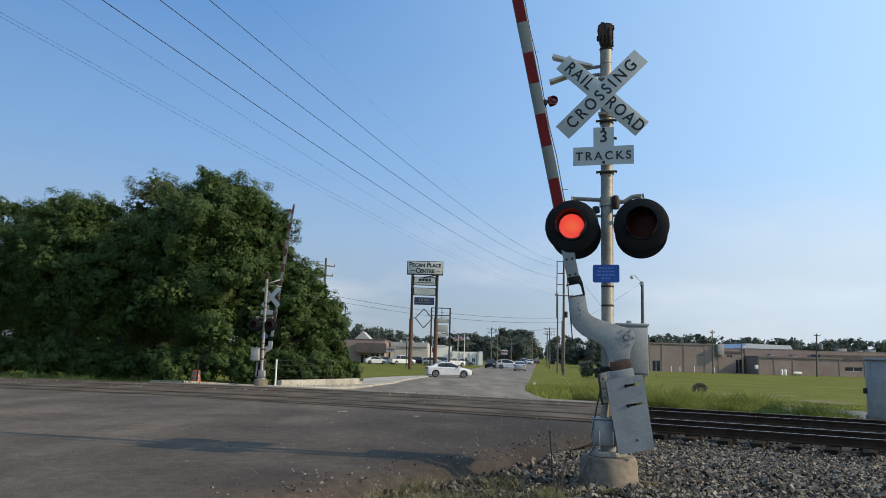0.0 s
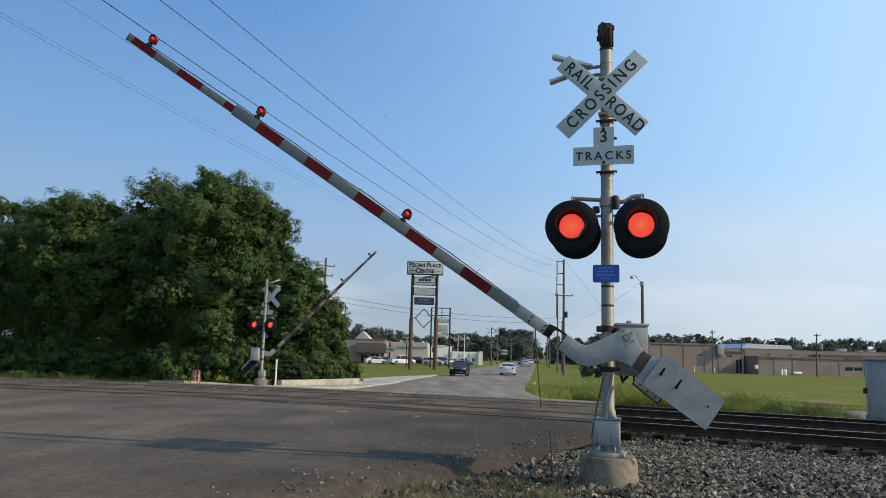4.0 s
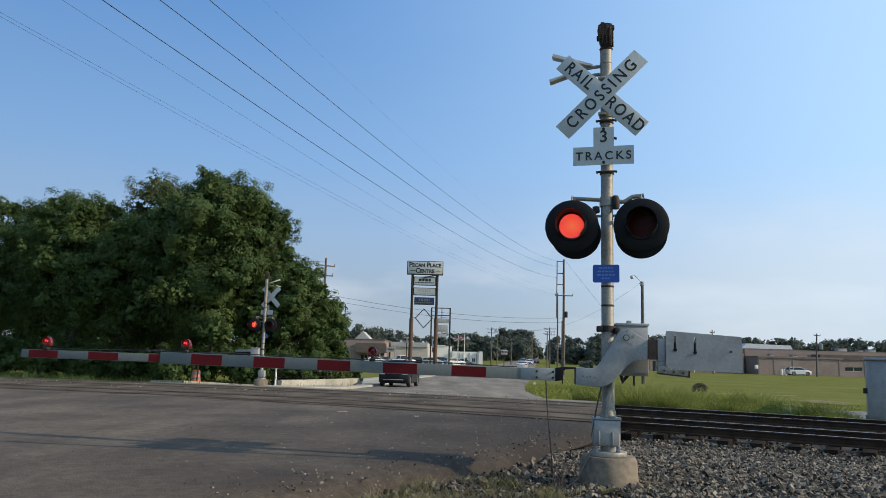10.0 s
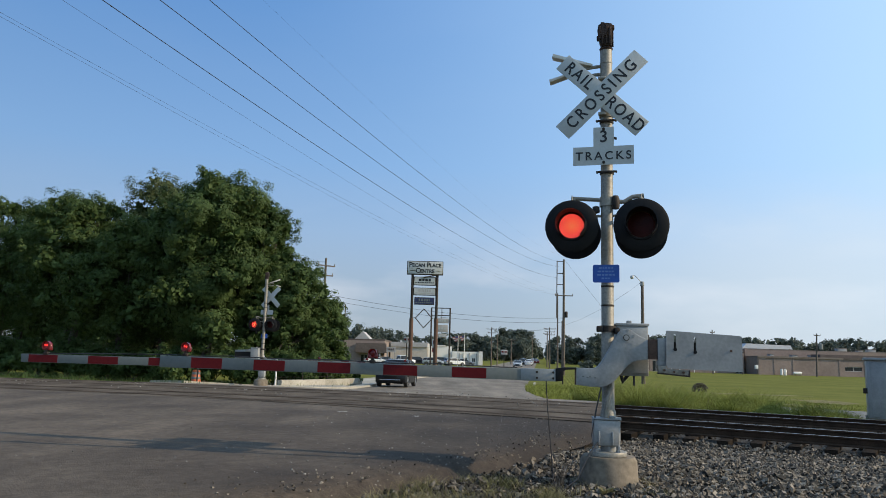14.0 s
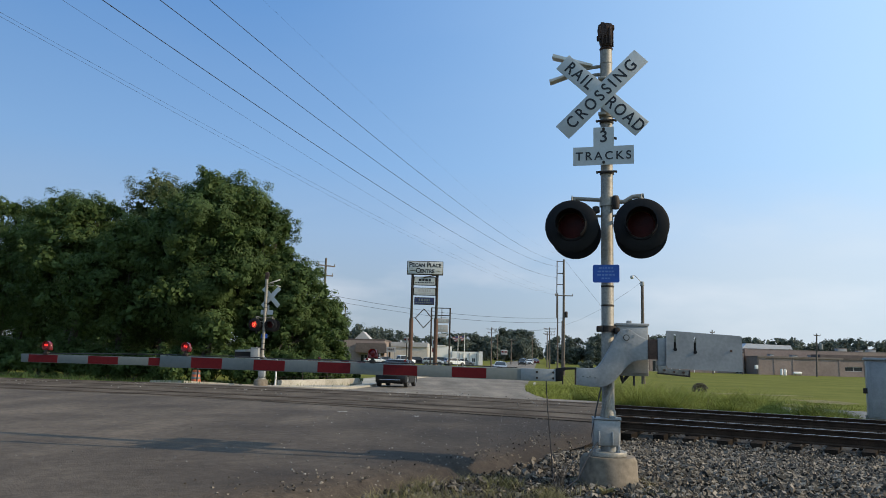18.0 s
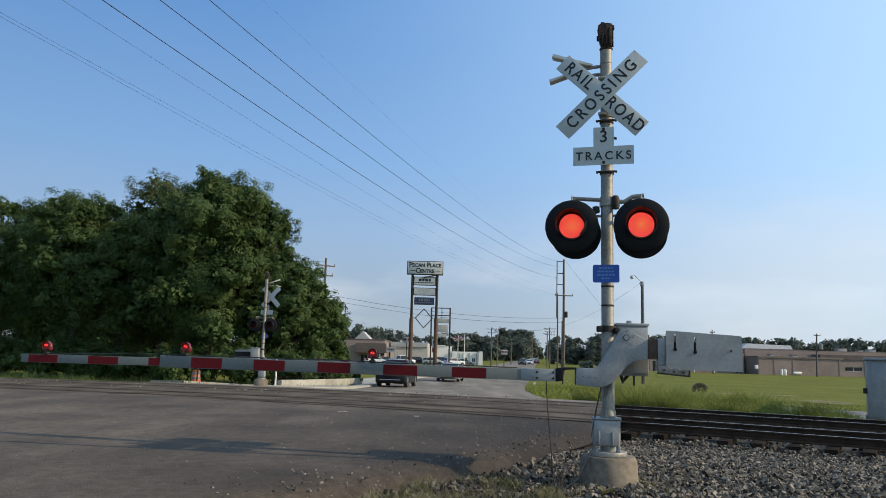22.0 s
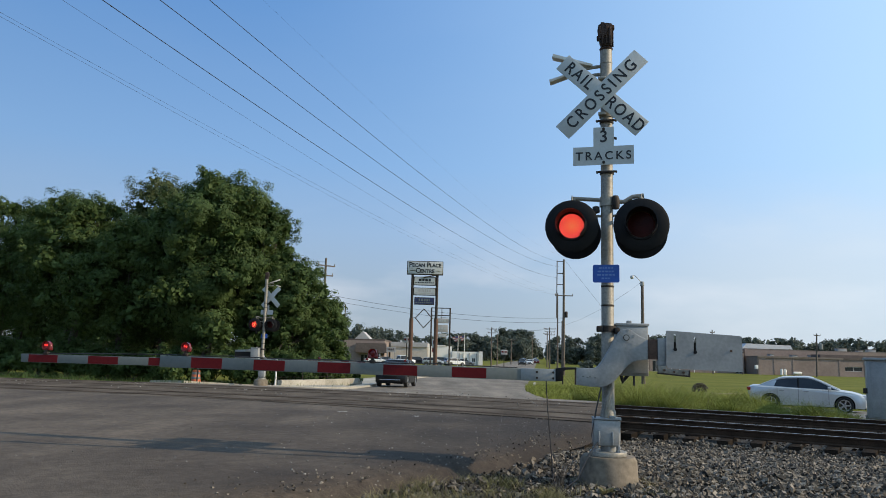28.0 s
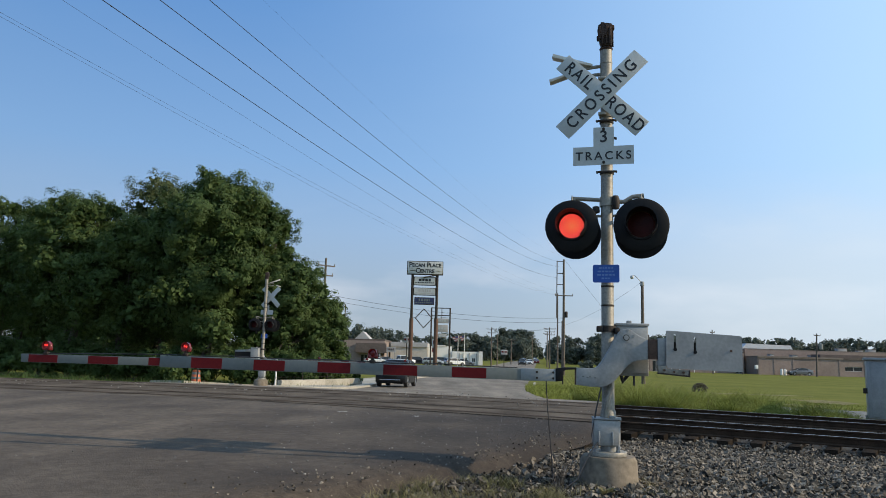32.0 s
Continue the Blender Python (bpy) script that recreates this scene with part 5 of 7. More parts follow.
for i in range(16):
    a, r = random.uniform(0, 6.28), random.uniform(0.03, 0.2)
    h = random.uniform(0.14, 0.34)
    tip = Vector((r * math.cos(a), r * math.sin(a), h))
    part("stalk", Shape().tube([(tip.x * 0.2, tip.y * 0.2, -0.03), tip * 0.55, tip], [0.0035, 0.003, 0.0015], 5), BARK, sticks)
for x, y, l in ((-1.95, 15.2, 0.2), (-0.45, 14.6, 0.11)):
    scrap = thing("litter", pose(x, y, level(x, y) + 0.006 + road_rise(x, y, EU.x * x + EU.y * y, table(ROAD_RIGHT, EV.x * x + EV.y * y)), 0, 0, 12), "flattened pale paper scrap on the asphalt", "litter", "litter on the road")
    v = [(l * (i / 6 - 0.5), 0.05 * (j / 2 - 0.5) * (1.6 - abs(i / 3 - 1)), 0.004 + 0.012 * abs(noise.noise(Vector((i * 0.9, j * 1.3, x))))) for j in range(3) for i in range(7)]
    f = [(j * 7 + i, j * 7 + i + 1, j * 7 + i + 8, j * 7 + i + 7) for j in range(2) for i in range(6)]
    part("sheet", raw("sheet", v, f, WHITE_WALL), None, scrap)


# ---------------------------------------------------------------- far corner: walk, low wall, fence, barrel
def slab(name, path, width, z0, z1, material, label, category):
    """A raised concrete band along a path, its left side at the path."""
    pts = [Vector(p) for p in path]
    out = []
    for i, p in enumerate(pts):
        d = (pts[min(i + 1, len(pts) - 1)] - pts[max(i - 1, 0)]).normalized()
        out.append((p, p + Vector((-d.y, d.x, 0)) * width))
    vv, ff = [], []
    for a, b in out:
        for q in (a, b):
            g = level(q.x, q.y)
            vv += [(q.x, q.y, g + z0), (q.x, q.y, g + z1)]
    for i in range(len(out) - 1):
        k = 4 * i
        ff += [(k, k + 4, k + 5, k + 1), (k + 1, k + 5, k + 7, k + 3), (k + 3, k + 7, k + 6, k + 2)]
    ff += [(0, 1, 3, 2), (4 * len(out) - 4, 4 * len(out) - 2, 4 * len(out) - 1, 4 * len(out) - 3)]
    sh = Shape().add(vv, ff)
    return tagged(new(name, sh.mesh(name, material)), label, category, kind="structure")


curb_line = [(-11.6, 33.9), (-11.1, 34.7), (-9.2, 36.3), (-7.8, 37.0), (-6.3, 37.6), (-5.2, 38.9), (-4.5, 40.6), (-4.0, 44), (-3.85, 47.5), (-3.15, 53.5)] + [tuple(ruv(-10.85, v)[:2]) for v in (60, 66, 74, 80)]
slab("pavement", [(x, y, 0) for x, y in curb_line[:7]], 2.4, -0.25, 0.13, PAVING, "pale concrete walk and kerb round the corner", "pavement")
slab("kerb_west", [(x, y, 0) for x, y in curb_line[6:]], 0.6, -0.25, 0.1, PAVING, "pale concrete kerb along the road", "kerb")
apron_v, apron_f = [], []
for (x, y), w in zip(curb_line[7:], (0.9, 1.5, 2.7, 3.4, 2.8, 1.5, 0.65)):
    for k in (0.55, w):
        apron_v.append((x - k, y + 0.1 * k, level(x - k, y) + 0.07))
for i in range(6):
    apron_f.append((2 * i, 2 * i + 2, 2 * i + 3, 2 * i + 1))
tagged(new("driveway", raw("driveway", apron_v, apron_f, PAVING, True)), "pale dusty concrete apron behind the kerb", "pavement", kind="structure")
slab("low_wall", [(-8.1, 38.3, 0), (-7.0, 40.0, 0), (-6.0, 42.0, 0), (-5.3, 44.6, 0), (-4.9, 47.2, 0)], 0.3, -0.3, 0.42, PAVING, "low weathered concrete wall below the trees", "wall")
slab("kerb_east", [tuple(ruv(-0.45, v)[:2]) + (0,) for v in (63.5, 60)] + [tuple(ruv(-0.4, 55.0)[:2]) + (0,)], 0.16, -0.2, 0.07, PAVING, "short pale concrete kerb along the road", "kerb")

fence = thing("fence", pose(0, 0, 0), "thin wire fence between steel posts", "fence")
fp = [Vector((-8.35, 38.0, 0)), Vector((-7.4, 40.2, 0)), Vector((-6.4, 42.4, 0)), Vector((-5.7, 45, 0))]
for i, p in enumerate(fp):
    part("post", Shape().cyl((p.x, p.y, level(p.x, p.y)), (p.x, p.y, level(p.x, p.y) + (1.5 if i else 1.45)), 0.045 if i == 0 else 0.02, n=8), WHITE_WALL if i == 0 else DARK_IRON, fence, "white post" if i == 0 else "")
for z in (0.55, 0.85, 1.15, 1.4):
    part("wire", Shape().tube([(p.x, p.y, level(p.x, p.y) + z) for p in fp], 0.008, 4), DARK_IRON, fence)

barrel = thing("traffic_barrel", pose(-11.95, 36.6, level(-11.95, 36.6) + (0.0)), "orange plastic traffic barrel with pale bands", "traffic barrel")
part("body", Shape().lathe([(0.0, 0.05), (0.24, 0.05), (0.22, 0.28), (0.21, 0.3), (0.2, 0.5), (0.19, 0.52), (0.18, 0.72), (0.1, 0.75), (0.0, 0.75)], 20), ORANGE, barrel)
part("base", Shape().lathe([(0.0, 0.0), (0.28, 0.0), (0.28, 0.04), (0.25, 0.07), (0.0, 0.07)], 20), TYRE, barrel)
for z in (0.3, 0.52):
    k = (z - 0.3) * 0.09
    part("band", Shape().lathe([(0.212 - k, z), (0.216 - k, z + 0.02), (0.21 - k, z + 0.1), (0.205 - k, z + 0.11)], 20), ARM_WHITE, barrel)

marker = thing("marker_post", pose(-11.5, 35.4, level(-11.5, 35.4)), "thin dark steel marker post beside the barrel", "post")
part("shaft", Shape().box(-0.03, 0.03, -0.02, 0.02, -0.2, 1.2, 0.004), DARK_IRON, marker)
part("plate", Shape().box(-0.06, 0.06, -0.03, -0.02, 1.0, 1.25, 0.004), BLACK_PAINT, marker)

# steel cabinet beside the tracks
cab = thing("signal_cabinet", pose(13.5, 23.5, -0.32, 0, 0, -28), "pale grey steel signal cabinet beside the tracks", "cabinet")
part("body", Shape().box(0, 2.2, 0, 1.6, 0.1, 1.9, 0.015), GREY_PAINT, cab)
part("roof", Shape().box(-0.06, 2.26, -0.08, 1.68, 1.9, 1.98, 0.015), GREY_PAINT, cab)
part("plinth", Shape().box(-0.05, 2.25, -0.05, 1.65, -0.2, 0.1, 0.01), CONCRETE, cab)
d = part("door", Shape().box(0.08, 1.05, -0.02, 0.0, 0.16, 1.84, 0.006), GREY_WORN, cab)
part("handle", Shape().box(0.95, 0.99, -0.06, -0.02, 0.9, 1.1, 0.006), DARK_IRON, d)
part("door", Shape().box(1.1, 2.1, -0.02, 0.0, 0.16, 1.84, 0.006), GREY_WORN, cab)
part("conduit_box", Shape().box(-0.12, 0.0, 0.1, 0.28, 0.85, 1.02, 0.01), DARK_IRON, cab)

# brush pile in the field
pile = thing("brush_pile", pose(18.9, 54.0, ground_height(18.9, 54.0)), "small round heap of dead brown brush in the grass", "brush")
for i in range(44):
    a = radians(180 * (i % 26) / 25)
    y = random.uniform(-0.25, 0.25)
    rr = random.uniform(0.42, 0.62) if i < 26 else random.uniform(0.15, 0.42)
    part("twig", Shape().tube([(rr * math.cos(a), y, rr * math.sin(a) * 1.1), (rr * 0.9 * math.cos(a + 0.5), y + 0.1, rr * math.sin(a + 0.5) * 1.1 + 0.04), (rr * math.cos(a + 1.0), y * 0.5, max(0.0, rr * math.sin(a + 1.0)))], 0.03, 5), BARK, pile)


# ---------------------------------------------------------------- poles, cables, lamps
def utility_pole(x, y, h, arms, label="weathered wooden utility pole", r=0.16, lean=0.0, turn=0.0):
    t = thing("utility_pole", pose(x, y, ground_height(x, y), 0, lean, turn), label, "utility pole", "utility poles")
    part("shaft", Shape().cyl((0, 0, -0.4), (0, 0, h), r, r * 0.65, 10), WOOD_POLE, t)
    for z, w in arms:
        part("crossarm", Shape().box(-w / 2, w / 2, -0.06 - r, 0.06 - r, z - 0.06, z + 0.06), WOOD_POLE, t)
        for s in (-0.48, 0.0, 0.48):
            part("insulator", Shape().lathe([(0.05, 0), (0.07, 0.06), (0.05, 0.12), (0.07, 0.18), (0.0, 0.24)], 8, pose(s * w, -r, z + 0.06)), GREY_PAINT, t)
    return t


main_pole = utility_pole(16.3, 98, 15.4, [(10.5, 2.4)], "tall weathered wooden utility pole with stand-off bracket", 0.2)
part("standoff_bar", Shape().tube([(-0.9, 0, 15.2), (-0.95, 0, 7.5)], 0.07, 6), WOOD_POLE, main_pole)
for z in (15.1, 13.5, 12.0):
    part("standoff", Shape().tube([(-0.95, 0, z), (0, 0, z)], 0.05, 5), DARK_IRON, main_pole)
part("transformer", Shape().lathe([(0.0, 7.6), (0.17, 7.6), (0.19, 7.7), (0.19, 8.3), (0.14, 8.4), (0, 8.42)], 14, pose(0.32, -0.12, 0)), DARK_IRON, main_pole)
utility_pole(17.7, 112, 12.0, [], r=0.14)
utility_pole(-12.0, 75, 11.8, [(11.0, 2.0), (10.0, 1.6)], r=0.16, turn=40)
utility_pole(-10.7, 82, 7.6, [], "short dark steel parking lot pole", 0.09)
utility_pole(11.0, 160, 8.4, [(8.0, 2.2), (7.2, 1.6)], r=0.16)
utility_pole(13.2, 172, 7.4, [], r=0.13)
utility_pole(19.1, 200, 7.0, [(6.6, 2.0)], r=0.15)
utility_pole(22.1, 150, 8.3, [(8.0, 2.4), (7.4, 2.0), (6.8, 2.0)], r=0.16)
utility_pole(21.0, 128, 8.6, [], r=0.13)
utility_pole(24.5, 170, 8.0, [(7.6, 2.0)], r=0.15)
utility_pole(28.5, 230, 9.0, [(8.6, 2.0)], r=0.15)
warehouse_pole = utility_pole(70.0, 138, 8.0, [(7.6, 1.2)], r=0.19, lean=2)
part("transformer", Shape().lathe([(0.0, 5.1), (0.32, 5.1), (0.36, 5.2), (0.36, 6.1), (0.0, 6.2)], 12, pose(0.75, -0.1, 0)), GREY_PAINT, warehouse_pole)
utility_pole(57.0, 140, 6.2, [], r=0.12)
utility_pole(51.1, 139, 8.2, [(7.7, 0.9)], r=0.15)

lampost = thing("street_lamp", pose(19.7, 72, ground_height(19.7, 72)), "old wooden lamp pole with a curved arm", "street lamp")
part("shaft", Shape().cyl((0, 0, -0.4), (0, 0, 9.9), 0.2, 0.14, 10), WOOD_POLE, lampost)
part("arm", Shape().tube([(0, 0, 9.7), (-0.3, 0, 10.1), (-0.7, 0, 10.5), (-0.95, 0, 10.5)], 0.035, 6), GREY_PAINT, lampost)
part("head", Shape().lathe([(0.0, 0.12), (0.16, 0.08), (0.2, -0.1), (0.12, -0.22), (0.0, -0.26)], 12, pose(-1.0, 0, 10.4)), LAMP_GLASS, lampost)
part("collar", Shape().lathe([(0.15, 9.5), (0.2, 9.52), (0.2, 9.9), (0.1, 9.95)], 10), GREY_PAINT, lampost)

CABLES = [((15.2, 97, 11.85), (-7.52, 15, 8.82), 0.014, 1.85), ((15.5, 97, 13.35), (-6.27, 15, 8.85), 0.013, 1.95), ((15.5, 97, 14.0), (-5.2, 15, 8.88), 0.012, 1.7),
          ((15.6, 100, 10.4), (-8.38, 15, 8.79), 0.0045, 1.5), ((15.3, 100, 10.0), (-9.04, 14, 8.0), 0.004, 1.3), ((15.3, 100, 9.85), (-9.2, 14, 8.0), 0.004, 1.5), ((15.9, 98, 15.0), (-4.04, 15, 8.91), 0.002, 1.5)]
for a, b, r, sag in CABLES:
    a, b = Vector(a), Vector(b)
    e = a + (b - a) * 1.25
    pts = []
    for i in range(33):
        t = i / 32
        p = a.lerp(e, t)
        p.z -= sag * 4 * t * (1 - t) - sag * 4 * 0.8 * 0.2 * (t / 0.8)
        pts.append(p)
    tagged(new("power_line", Shape().tube(pts, r * 0.82, 4).mesh("power_line", LINE)), "thin dark overhead power line", "power line", "overhead lines")
for (a, b, r, sag) in (((-12.0, 75, 7.2), (16.3, 98, 6.6), 0.02, 0.8), ((-12.0, 75, 6.7), (16.3, 98, 6.0), 0.02, 0.8), ((16.3, 98, 14.5), (27, 92, -0.8), 0.015, 0.0), ((19.7, 72, 9.0), (16.3, 98, 5.6), 0.012, 0.5), ((10.9, 160, 7.2), (22.1, 150, 7.0), 0.03, 0.4), ((-12, 75, 10.5), (-40, 60, 10.2), 0.02, 0.5)):
    a, b = Vector(a), Vector(b)
    pts = [a.lerp(b, i / 12) - Vector((0, 0, sag * 4 * (i / 12) * (1 - i / 12))) for i in range(13)]
    tagged(new("power_line", Shape().tube(pts, r * 0.82, 4).mesh("power_line", LINE)), "thin dark overhead power line", "power line", "overhead lines")



# ---------------------------------------------------------------- far signs
py = 110
pylon = thing("pylon_sign", pose(-2.6, py, ground_height(-2.6, py)), "tall shopping centre sign on two rusty steel poles", "sign")
zb = -ground_height(-2.6, py)
for x in (-1.85, 1.85):
    part("post", Shape().cyl((x, 0, -0.5), (x, 0, zb + 6.6), 0.3, n=14), RUST_POLE, pylon, "rusty round steel post")
    part("upper_post", Shape().cyl((x, 0, zb + 6.6), (x, 0, zb + 13.2), 0.2, n=14), DARK_IRON, pylon, "dark slimmer upper post")
head = part("sign_box", Shape().box(-2.72, 2.72, -0.4, 0.4, zb + 13.15, zb + 15.2, 0.06), DARK_IRON, pylon, "framed sign box with dark lettering")
part("face", Shape().box(-2.62, 2.62, -0.415, -0.38, zb + 13.25, zb + 15.1, 0.02), SIGN_WHITE, head)
for s, z, size in (("Pecan Place", 14.6, 0.98), ("Centre", 13.72, 0.98)):
    part("lettering", lettering(s, size, SIGN_BLACK, 0.024, 0.97, 0.002, True), None, head, "dark serif-like letters", pose(0, -0.43, zb + z))
part("rule", Shape().box(-2.3, -1.5, -0.43, -0.416, zb + 13.7, zb + 13.76).box(1.5, 2.3, -0.43, -0.416, zb + 13.7, zb + 13.76), SIGN_BLACK, head)
for z0, z1, w, mat_, tx in ((11.55, 12.85, 1.65, SIGN_WHITE, SIGN_BLACK), (10.05, 11.2, 1.68, SIGN_WHITE, GREY_WALL), (8.65, 9.75, 1.5, SIGN_BLUE, ARM_WHITE)):
    p = part("tenant_panel", Shape().box(-w, w, -0.2, 0.2, zb + z0, zb + z1, 0.04), DARK_IRON, pylon)
    dark = surf("navy_panel", (0.012, 0.02, 0.07), (0.02, 0.032, 0.1), 0.5) if mat_ is SIGN_BLUE else mat_
    part("face", Shape().box(-w + 0.1, w - 0.1, -0.215, -0.18, zb + z0 + 0.1, zb + z1 - 0.1), dark, p)
    word_bars(p, tx, -w * 0.55, w * 0.55, zb + (z0 + z1) / 2 + 0.16, 0.38, -0.216)
    word_bars(p, tx, -w * 0.85, w * 0.85, zb + (z0 + z1) / 2 - 0.25, 0.14, -0.216, 0.6)
part("brace", Shape().tube([(-0.2, -0.3, zb + 12.75), (1.8, -0.3, zb + 13.1)], 0.1, 5), DARK_IRON, pylon)
sh = Shape()
dm = [(-1.25, 6.65), (0, 8.05), (1.25, 6.65), (0, 5.2), (-1.25, 6.65)]
for (xa, za), (xb, zc) in zip(dm, dm[1:]):
    sh.tube([(xa, 0, zb + za), (xb, 0, zb + zc)], 0.07, 5)
sh.tube([(-1.8, 0, zb + 6.75), (-1.2, 0, zb + 6.65)], 0.04, 4).tube([(1.8, 0, zb + 6.75), (1.2, 0, zb + 6.65)], 0.04, 4)
part("diamond_frame", sh, DARK_IRON, pylon, "empty diamond-shaped steel frame")

frame_sign = thing("frame_sign", pose(0, 125, ground_height(0, 125)), "empty rectangular steel sign frame with faded panels", "sign")
zb = -ground_height(0, 125)
for x in (-1.66, 1.5):
    part("post", Shape().cyl((x, 0, -0.4), (x, 0, zb + 9.2), 0.13, n=8), DARK_IRON, frame_sign)
for z in (9.15, 7.9):
    part("rail_bar", Shape().box(-1.66, 1.5, -0.08, 0.08, zb + z - 0.07, zb + z + 0.07), DARK_IRON, frame_sign)
part("mullion", Shape().cyl((0.1, 0, zb + 7.4), (0.1, 0, zb + 9.1), 0.06, n=6), DARK_IRON, frame_sign)
for z0, z1, w in ((6.6, 7.4, 1.3), (5.1, 6.3, 1.15), (4.2, 4.8, 0.9)):
    p = part("panel", Shape().box(0.05 - w, 0.15 + w * 0.9, -0.06, 0.06, zb + z0, zb + z1, 0.02), GREY_WALL, frame_sign, "faded grey panel")
    word_bars(p, SIGN_WHITE, -w * 0.8, w * 0.8, zb + (z0 + z1) / 2, 0.3, -0.061)
red_sign = thing("banner_sign", pose(-1.05, 124, ground_height(0, 124)), "small red and white upright store sign", "sign")
part("post", Shape().cyl((0.3, 0.2, -0.4), (0.3, 0.2, 3.4), 0.1, n=8), DARK_IRON, red_sign)
part("panel", Shape().box(-0.35, 0.5, -0.1, 0.1, 2.6, 4.8, 0.03), SIGN_WHITE, red_sign)
part("red_band", Shape().box(-0.33, 0.48, -0.12, -0.1, 2.65, 3.3), ARM_RED, red_sign)
part("red_band", Shape().box(-0.2, 0.35, -0.12, -0.1, 4.0, 4.6), ARM_RED, red_sign)

FLAG_RED = surf("faded_red_cloth", (0.3, 0.1, 0.1), (0.42, 0.16, 0.15), 0.8)
FLAG_BLUE = surf("faded_navy_cloth", (0.05, 0.06, 0.14), (0.08, 0.09, 0.2), 0.8)
for x, y, h in ((3.3, 140, 6.0), (4.6, 142, 6.2)):
    fl = thing("flagpole", pose(x, y, ground_height(x, y)), "white flagpole with a drooping flag", "flagpole", "flagpoles")
    part("pole", Shape().cyl((0, 0, -0.3), (0, 0, h), 0.07, 0.05, 8), WHITE_WALL, fl)
    for i in range(5):
        w = 1.1 - 0.12 * i
        part("flag_stripe", Shape().prism([(-0.05, h - 0.2 - i * 0.17), (-w, h - 0.45 - i * 0.17), (-w, h - 0.6 - i * 0.17), (-0.05, h - 0.37 - i * 0.17)], -0.03 + 0.02 * (i % 2), 0.03), (FLAG_RED if i % 2 == 0 else SIGN_WHITE), fl)
    part("flag_canton", Shape().prism([(-0.04, h - 0.18), (-0.5, h - 0.29), (-0.5, h - 0.62), (-0.04, h - 0.52)], -0.05, 0.05), FLAG_BLUE, fl)


# ---------------------------------------------------------------- buildings
def block(name, x0, x1, y0, y1, z1, wall, roof, label, windows=(), doors=(), parapet=0.25):
    """A flat-roofed building with real openings set into its front."""
    z0 = ground_height((x0 + x1) / 2, y0) - 0.3
    b = thing(name, pose(0, 0, 0), label, "building")
    cuts = sorted([(a, c, lo, hi, DARK_GLASS) for a, c, lo, hi in windows] + [(a, c, lo, hi, GREY_WALL) for a, c, lo, hi in doors])
    x = x0
    for a, c, lo, hi, _ in cuts + [(x1, x1, z0, z1, None)]:
        part("front_wall", Shape().box(x, a, y0, y0 + 0.4, z0, z1), wall, b)
        if c > a:
            part("lintel", Shape().box(a, c, y0, y0 + 0.4, hi, z1), wall, b)
            if lo > z0 + 0.1:
                part("spandrel", Shape().box(a, c, y0, y0 + 0.4, z0, lo), wall, b)
        x = c
    part("side_wall", Shape().box(x0, x0 + 0.4, y0 + 0.4, y1, z0, z1), wall, b)
    part("side_wall", Shape().box(x1 - 0.4, x1, y0 + 0.4, y1, z0, z1), wall, b)
    part("back_wall", Shape().box(x0 + 0.4, x1 - 0.4, y1 - 0.4, y1, z0, z1), wall, b)
    part("roof", Shape().box(x0 - 0.05, x1 + 0.05, y0 + 0.02, y1, z1, z1 + parapet), roof, b)
    for a, c, lo, hi, m in cuts:
        w = part("window" if m is DARK_GLASS else "door", Shape().box(a, c, y0 + 0.2, y0 + 0.26, lo, hi), m if m is DARK_GLASS else DARK_GLASS, b)
        part("frame", Shape().box(a, c, y0 + 0.1, y0 + 0.2, hi - 0.1, hi).box(a, c, y0 + 0.1, y0 + 0.2, lo, lo + 0.1).box((a + c) / 2 - 0.05, (a + c) / 2 + 0.05, y0 + 0.1, y0 + 0.2, lo + 0.1, hi - 0.1), GREY_WALL, w)
    return b


# industrial sheds across the field
shed = block("warehouse", 41.5, 58.0, 152, 185, 4.7, BRICK_WALL, ROOF_TAN, "long low tan block warehouse across the field", [(53.0, 53.8, 2.3, 2.8)], [(43.5, 45.0, -1.0, 1.3)])
for x in (45.6, 50.1, 54.4, 57.2):
    part("pilaster", Shape().box(x - 0.22, x + 0.22, 151.93, 151.995, -1.2, 4.6), BRICK_WALL, shed)
part("coping", Shape().box(41.4, 58.05, 151.85, 151.995, 4.62, 4.93), ROOF_TAN, shed)
part("duct", Shape().box(56.6, 57.9, 151.0, 151.84, 2.6, 4.85, 0.05), GREY_WALL, shed, "boxy grey duct on the wall")
for x in (46.9, 48.6, 51.6, 55.6):
    part("bollard", Shape().cyl((x, 150.6, -1.2), (x, 150.6, 0.25), 0.1, n=8), WHITE_WALL, shed)
link = block("warehouse", 58.1, 62.4, 152.3, 170, 3.25, BRICK_WALL, ROOF_TAN, "lower tan linking bay with a loading door", [(58.9, 60.0, 2.2, 2.75)], [(60.7, 62.0, -1.0, 1.9)])
part("coping", Shape().box(58.1, 62.4, 152.15, 152.295, 3.18, 3.5), ROOF_DARK, link)
lowshed = block("warehouse", 62.9, 93.0, 147, 170, 2.45, BRICK_WALL, ROOF_TAN, "low tan block warehouse wing with pilasters", [(80.2, 83.6, 0.1, 1.0), (84.9, 88.2, 0.1, 1.0)], [])
for x in (63.3, 66.3, 70.0, 74.9, 79.2, 84.3, 89):
    part("pilaster", Shape().box(x - 0.16, x + 0.16, 146.93, 146.995, -1.3, 2.4), BRICK_WALL, lowshed)
for x0, x1 in ((62.85, 79.9), (80.0, 93.05)):
    part("coping", Shape().box(x0, x1, 146.8, 146.99, 2.38, 2.72), ROOF_TAN if x0 < 70 else ROOF_DARK, lowshed)
